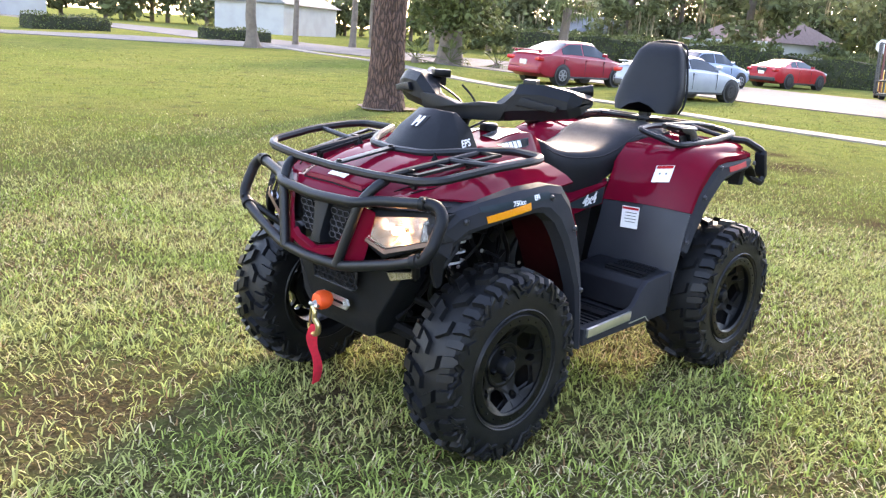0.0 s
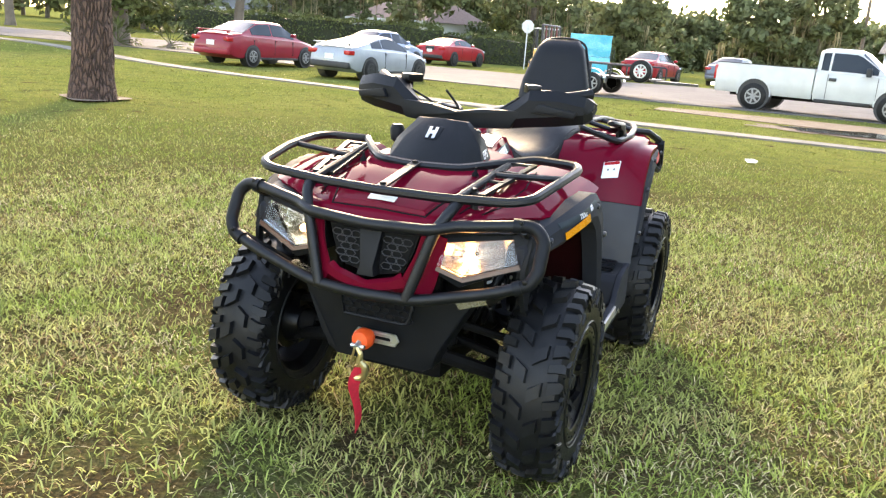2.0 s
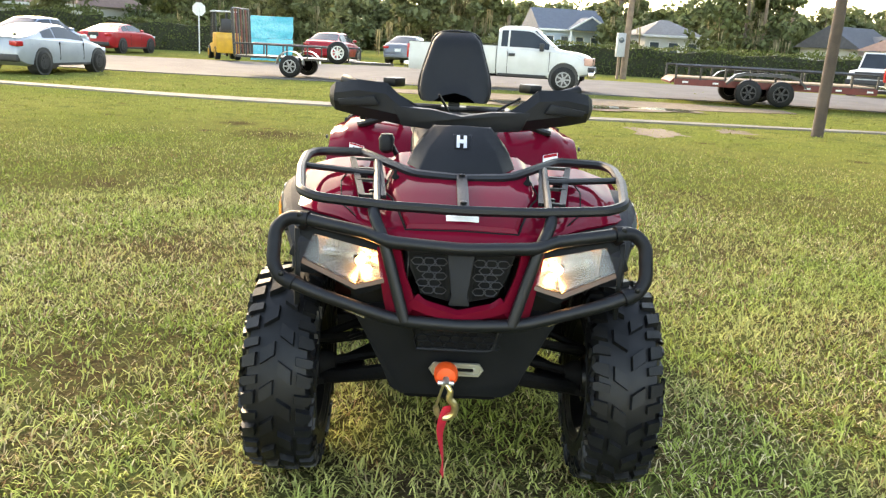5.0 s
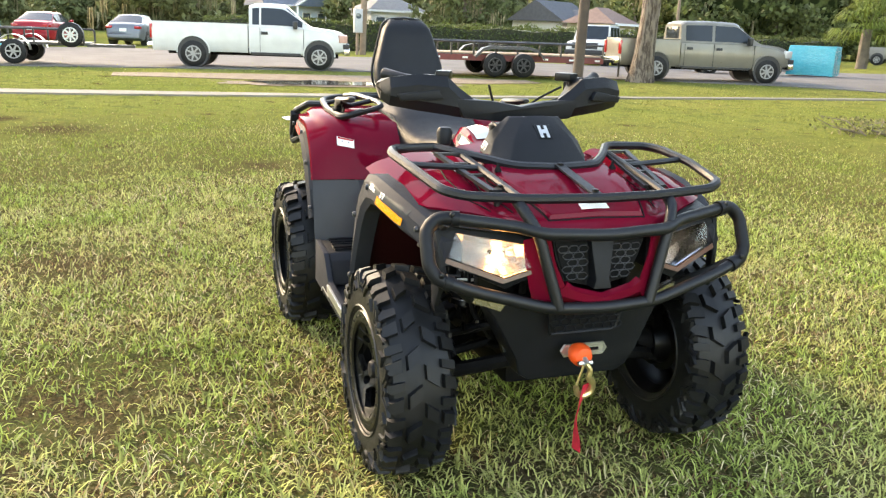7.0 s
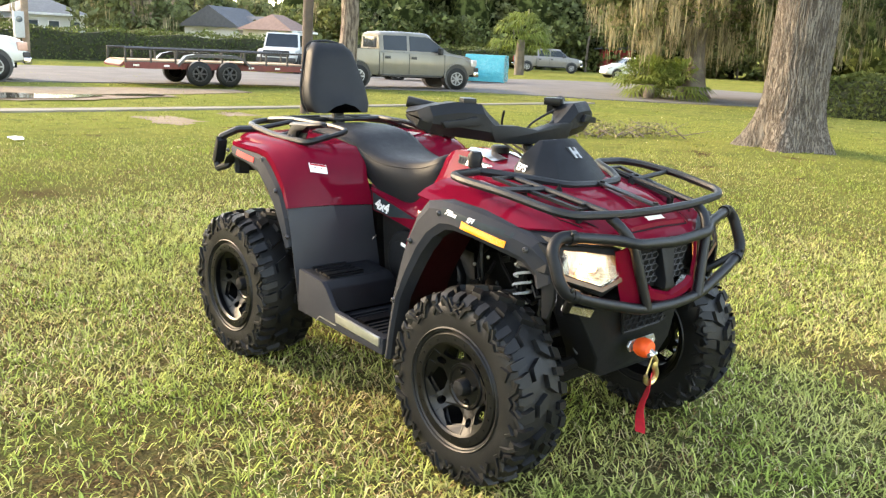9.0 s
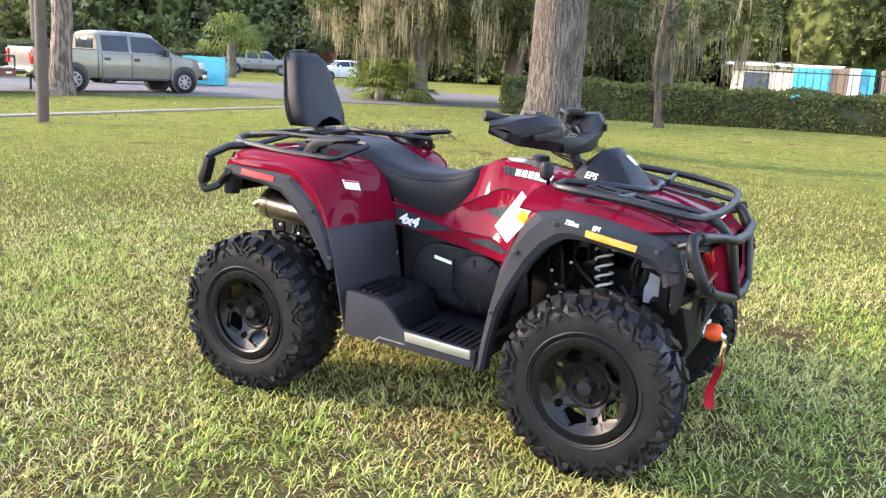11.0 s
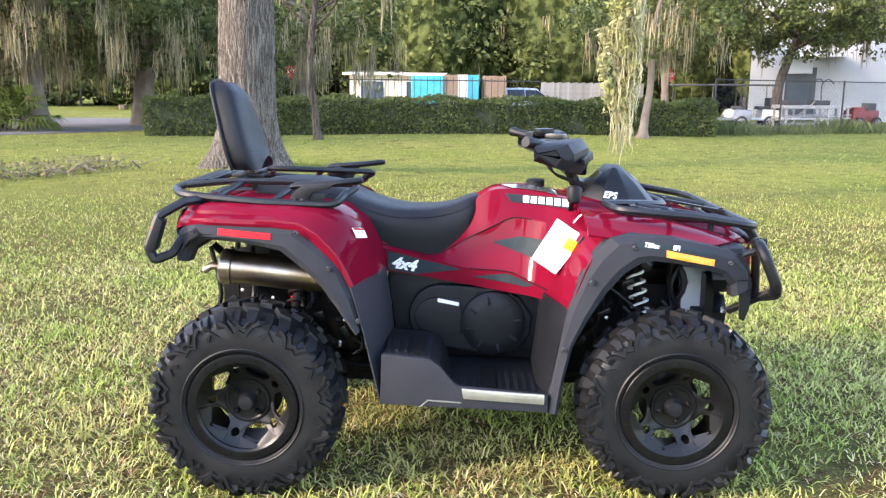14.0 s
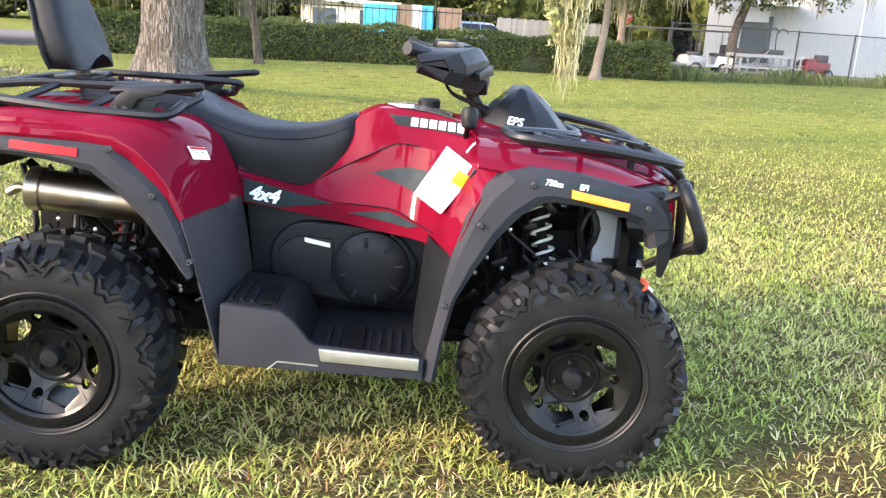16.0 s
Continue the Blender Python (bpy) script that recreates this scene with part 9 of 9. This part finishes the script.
def pole(label, at, height, r, lean=(0, 0), mat=None):
    t = thing("utility_pole", label, "pole", (at[0], at[1], rise(*at) - 0.05))
    part("shaft", Geo().tube([(0, 0, 0), (lean[0] * 0.5, lean[1] * 0.5, height / 2), (lean[0], lean[1], height)], [r, r * 0.9, r * 0.75], 12), mat or TIMBER, t)
    return t


pole("leaning brown timber pole at the edge of the lawn", (-12.29, 7.07), 7.0, 0.11, (0.02, 0.16), material("dark weathered timber", (0.085, 0.06, 0.045), 0.85, second=(0.05, 0.035, 0.03), scale=6, detail=6, bump=0.6, bump_scale=40))
mp = pole("tall timber utility pole with a grey meter box", (-39.5, 9.3), 9.0, 0.17, (0.1, 0.15))
part("meter_post", Geo().box((0.3, -0.36, 0.6), (0.12, 0.12, 1.3)), TIMBER, mp)
part("meter_box", Geo().box((0.42, -0.36, 1.72), (0.3, 0.42, 1.15)), material("grey enamel", (0.42, 0.43, 0.44), 0.5), mp, bevel=0.02)
part("meter_dial", Geo().turned([(0.57, 0.14), (0.62, 0.13), (0.63, 0.01)], 16, "x", (0, -0.36, 1.95)), PANE, mp)
for x, y, h in ((-66, 5.5, 9), (-63, 25.0, 10), (-60, 42, 10), (-70, 30, 10)):
    p = pole("distant timber utility pole", (x, y), h, 0.14)
    part("crossarm", Geo().box((0, 0, h - 0.6), (0.1, 2.2, 0.12)), TIMBER, p)
for k, (z, sag) in enumerate(((8.6, 0.7), (8.0, 0.8), (7.4, 0.9), (6.6, 1.0))):
    pts = [(-39.4 + (-66 + 39.4) * t * 0.0 - 24 * t * (1 if k % 2 else 0.9), 9.4 + 32 * t, z + 0.6 * t - sag * math.sin(math.pi * t)) for t in [i / 14 for i in range(15)]]
    solid("overhead_cable", Geo().tube(pts, 0.018, 5), CAR_BLACK, "thin black overhead cable between utility poles", "cable", "overhead cables")

SIGN = material("bare aluminium sign back", (0.55, 0.56, 0.57), 0.4, 0.5, scale=8)
SIGN_RED = material("red sign face", (0.45, 0.02, 0.025), 0.4, scale=8)


def stop_sign(label, at, turn, front=True):
    t = thing("stop_sign", label, "road sign", (at[0], at[1], rise(*at)), turn)
    part("post", Geo().box((0, 0, 1.25), (0.06, 0.04, 2.5)), SIGN, t)
    octa = [(0.38 * math.cos(math.pi / 8 + math.pi / 4 * k), 2.4 + 0.38 * math.sin(math.pi / 8 + math.pi / 4 * k)) for k in range(8)]
    part("plate", Geo().prism(octa, -0.025, -0.03), SIGN, t, smooth=False)
    part("face", Geo().prism(octa, -0.031, -0.034), SIGN_RED, t, smooth=False)
    v, f = lettering("STOP", 0.28)
    w = max(p[0] for p in v)
    part("lettering", Geo().add([(p[0] - w / 2, -0.036, 2.31 + p[1]) for p in v], f), PRINT, t)


stop_sign("octagonal stop sign seen from its bare back", (-44.5, -13.4), 270)
stop_sign("red octagonal stop sign among the trees", (10.4, 40.5), 5)
stop_sign("red octagonal stop sign beyond the hedge", (-8.5, 38.5), 5)

# wire fence beside the hedge
FENCE = material("black fence paint", (0.02, 0.02, 0.022), 0.5, scale=10)
fen = thing("wire_fence", "black chain-link fence with round posts", "fence", (8.9, 27.0, 0))
fd = Vector((1, 0.42, 0)).normalized()
for k in range(7):
    p = fd * (3.0 * k)
    part("post", Geo().tube([(p.x, p.y, -0.05), (p.x, p.y, 2.0)], 0.035, 8), FENCE, fen)
e = fd * 18
part("top_rail", Geo().tube([(0, 0, 1.95), (e.x, e.y, 1.95)], 0.022, 6), FENCE, fen)
part("bottom_wire", Geo().tube([(0, 0, 0.1), (e.x, e.y, 0.1)], 0.008, 4), FENCE, fen)
g = Geo()
for k in range(-12, 118):
    for sgn in (1, -1):
        u0, u1 = 0.16 * k, 0.16 * k + sgn * 1.85
        a, b = max(0.0, min(18.0, u0)), max(0.0, min(18.0, u1))
        if abs(b - a) < 0.05:
            continue
        z0, z1 = 0.1 + 1.85 * abs(a - u0) / 1.85, 0.1 + 1.85 * abs(b - u0) / 1.85
        g.tube([(fd.x * a, fd.y * a, z0), (fd.x * b, fd.y * b, z1)], 0.0035, 3, caps=False)
part("wire_mesh", g, FENCE, fen)["kind"] = "stuff"
rail = thing("iron_fence", "low black iron fence beyond the hedge", "fence", (-10.5, 33.5, 0))
part("rail", Geo().box((7, 1.0, 1.95), (14, 0.04, 0.05), Matrix.Rotation(0.14, 3, "Z")), FENCE, rail)
for k in range(48):
    part("picket", Geo().box((0.1 + 0.29 * k, 0.02 + 0.041 * k, 1.05), (0.025, 0.025, 2.1)), FENCE, rail)

# grey board fence beyond the pallet loads
bf = thing("board_fence", "weathered grey board fence beyond the hedge", "fence", (4.5, 46.2, 0), 8)
FENCE_GREY = material("weathered grey boards", (0.27, 0.255, 0.235), 0.85, second=(0.17, 0.16, 0.15), scale=4, detail=6, vary=0.2, bump=0.4, bump_scale=40)
slat = Geo().box((0, 0, 1.03), (0.148, 0.025, 2.06)).mesh("board", FENCE_GREY, False)
for k in range(40):
    part("board", slat, None, bf).location = (0.155 * k, 0.012 * (k % 2), 0.03 * math.sin(k * 2.1))
part("rail", Geo().box((3.0, 0.05, 1.6), (6.2, 0.05, 0.1)), FENCE_GREY, bf)

# golf carts and loose gear behind the fence
def golf_cart(label, at, turn, mat):
    t = thing("golf_cart", label, "golf cart", (at[0], at[1], 0.02), turn)
    part("body", Geo().prism([(-1.15, 0.3), (-1.15, 0.75), (-0.45, 0.8), (-0.35, 0.42), (0.45, 0.42), (0.55, 0.85), (1.0, 0.75), (1.15, 0.45), (1.1, 0.3)], -0.58, 0.58), mat, t, bevel=0.05)
    part("seat", Geo().box((-0.55, 0, 0.85), (0.5, 1.0, 0.14)).box((-0.8, 0, 1.1), (0.12, 1.0, 0.4)), CAR_BLACK, t, bevel=0.04)
    part("roof", Geo().box((-0.1, 0, 1.85), (1.7, 1.15, 0.07)), CAR_BLACK, t, bevel=0.03)
    for x, y in ((-0.85, -0.5), (-0.85, 0.5), (0.55, -0.5), (0.55, 0.5)):
        part("roof_post", Geo().tube([(x, y, 0.7), (x * 0.95, y, 1.83)], 0.02, 6), CAR_BLACK, t)
    put_wheels(t, [(0.75, -0.5), (0.75, 0.5), (-0.75, -0.5), (-0.75, 0.5)], 0.25, 0.2, 5)


golf_cart("pale golf cart parked behind the wire fence", (11.6, 34.7), 165, P_GREY)
golf_cart("dark golf cart parked behind the wire fence", (10.2, 36.0), 160, P_GREY)
golf_cart("white golf cart parked near the hedge end", (12.9, 35.2), 175, P_WHITE)
gear = material("grey galvanised steel", (0.33, 0.33, 0.34), 0.5, 0.5, second=(0.22, 0.2, 0.18), scale=5)
for k, (x, y, a) in enumerate(((14.7, 33.9, 12), (16.0, 35.0, 6), (15.4, 36.4, 20))):
    t = thing("steel_rack", "low grey steel frame with rails and posts", "rack", (x, y, 0), a, "steel frames")
    part("top", Geo().box((0, 0, 0.95), (2.2, 1.1, 0.12)), gear, t)
    part("shelf", Geo().box((0, 0, 0.45), (2.2, 1.1, 0.08)), gear, t)
    for sx in (-1, 1):
        for sy in (-1, 1):
            part("leg", Geo().box((sx * 1.0, sy * 0.48, 0.48), (0.08, 0.08, 0.96)), gear, t)
    for q in range(3):
        part("rail", Geo().tube([(-1.15, -0.5 + 0.02 * k, 0.2 + 0.33 * q), (1.15, -0.52, 0.27 + 0.33 * q)], 0.025, 6), gear, t)
    part("brace", Geo().tube([(-0.9, -0.5, 0.1), (0.3 + 0.2 * k, -0.5, 1.2)], 0.02, 6), gear, t)
    part("mast", Geo().tube(spline([(0.5 - 0.5 * k, 0, 1.0), (0.45 - 0.5 * k, 0, 1.9), (0.75 - 0.5 * k, 0, 2.15), (1.0 - 0.5 * k, 0, 1.95)], 5), 0.025, 6), FENCE, t)
    part("crate", Geo().box((-0.5 + 0.4 * k, 0, 1.12), (0.7, 0.6, 0.22)), FENCE, t, bevel=0.02)
t = thing("ride_on_mower", "small red ride-on mower behind the wire fence", "mower", (17.9, 35.2, 0), 200)
part("body", Geo().box((0, 0, 0.55), (1.4, 0.7, 0.5)).box((0.35, 0, 0.85), (0.6, 0.55, 0.2)), material("faded red mower paint", (0.16, 0.018, 0.018), 0.5, second=(0.10, 0.014, 0.014), scale=6), t, bevel=0.06)
part("seat", Geo().box((-0.4, 0, 0.95), (0.45, 0.45, 0.35)), CAR_BLACK, t, bevel=0.04)
put_wheels(t, [(0.5, -0.4), (0.5, 0.4), (-0.5, -0.42), (-0.5, 0.42)], 0.25, 0.2, 5)
saloon("silver car half hidden behind the hedge", (3.6, 44.0), 10, 4.5, 1.75, 1.7, P_SILVER, 1.1, 0.95, (-1.9, 1.0, -1.7, 0.3), 2, 0.33, 2.6)

# small litter and fallen branches on the lawn
LEAF_WITHERED = leafy("withered grey-green leaves", (0.14, 0.14, 0.06), (0.22, 0.19, 0.09), 0.7, 0.25)
solid("paper_scrap", Geo().prism([(-0.1, -0.06), (0.08, -0.08), (0.12, 0.03), (0.02, 0.09), (-0.09, 0.05)], 0.02, 0.03, plane="xy"), WHITE, "crumpled white paper scrap on the grass", "litter", at=pose(-9.3, 0.75, rise(-9.3, 0.75) + 0.02, 4, 6, 20))
rng = np.random.default_rng(91)
for k, (x, y) in enumerate(((-6.5, 9.5), (-5.9, 10.0), (-6.9, 9.1))):
    g = Geo()
    for _ in range(9):
        a = rng.uniform(0, 2 * math.pi)
        s = Vector((rng.normal() * 0.35, rng.normal() * 0.35, 0.03))
        g.tube([s, s + Vector((math.cos(a) * 0.35, math.sin(a) * 0.35, rng.uniform(0.03, 0.2))), s + Vector((math.cos(a + 0.4) * 0.7, math.sin(a + 0.4) * 0.7, rng.uniform(0.02, 0.25)))], [0.014, 0.009, 0.003], 5)
    t = thing("fallen_branch", "fallen bare branches with withered leaves on the grass", "branch", (x, y, rise(x, y)), 0, "fallen branches")
    part("brushwood", g, BARK_FAR, t)["kind"] = "stuff"
    part("leaves", cards(np.stack([rng.normal(0, 0.3, 260), rng.normal(0, 0.3, 260), rng.uniform(0.02, 0.26, 260)], 1), 0.05, LEAF_WITHERED, rng), None, t)


# tall weeds along the foot of the wire fence
rng = np.random.default_rng(95)
vs, fs = [], []
for k in range(6500):
    q = rng.uniform(0, 18)
    off = rng.normal(0.35, 0.45)
    x, y = 8.9 + fd.x * q - fd.y * off, 27.0 + fd.y * q + fd.x * off
    h = rng.uniform(0.15, 0.62) * (0.75 + 0.35 * math.sin(q * 1.7) * math.sin(q * 0.6 + 1))
    a, w = rng.uniform(0, 6.28), rng.uniform(0.008, 0.02)
    bx, by = h * rng.normal(0, 0.3), h * rng.normal(0, 0.3)
    z = rise(x, y) - 0.02
    i = len(vs)
    vs += [(x - w * math.cos(a), y - w * math.sin(a), z), (x + w * math.cos(a), y + w * math.sin(a), z), (x + bx * 0.5, y + by * 0.5, z + h * 0.7), (x + bx, y + by, z + h)]
    fs += [(i, i + 1, i + 2), (i, i + 2, i + 3)]
weeds = bpy.data.meshes.new("weeds")
weeds.from_pydata(vs, [], fs)
weeds.materials.append(leafy("rank green weeds", (0.085, 0.11, 0.038), (0.15, 0.16, 0.065), 0.6, 0.3))
solid("weeds", weeds, None, "tall rank weeds along the foot of the wire fence", "weeds", kind="stuff")
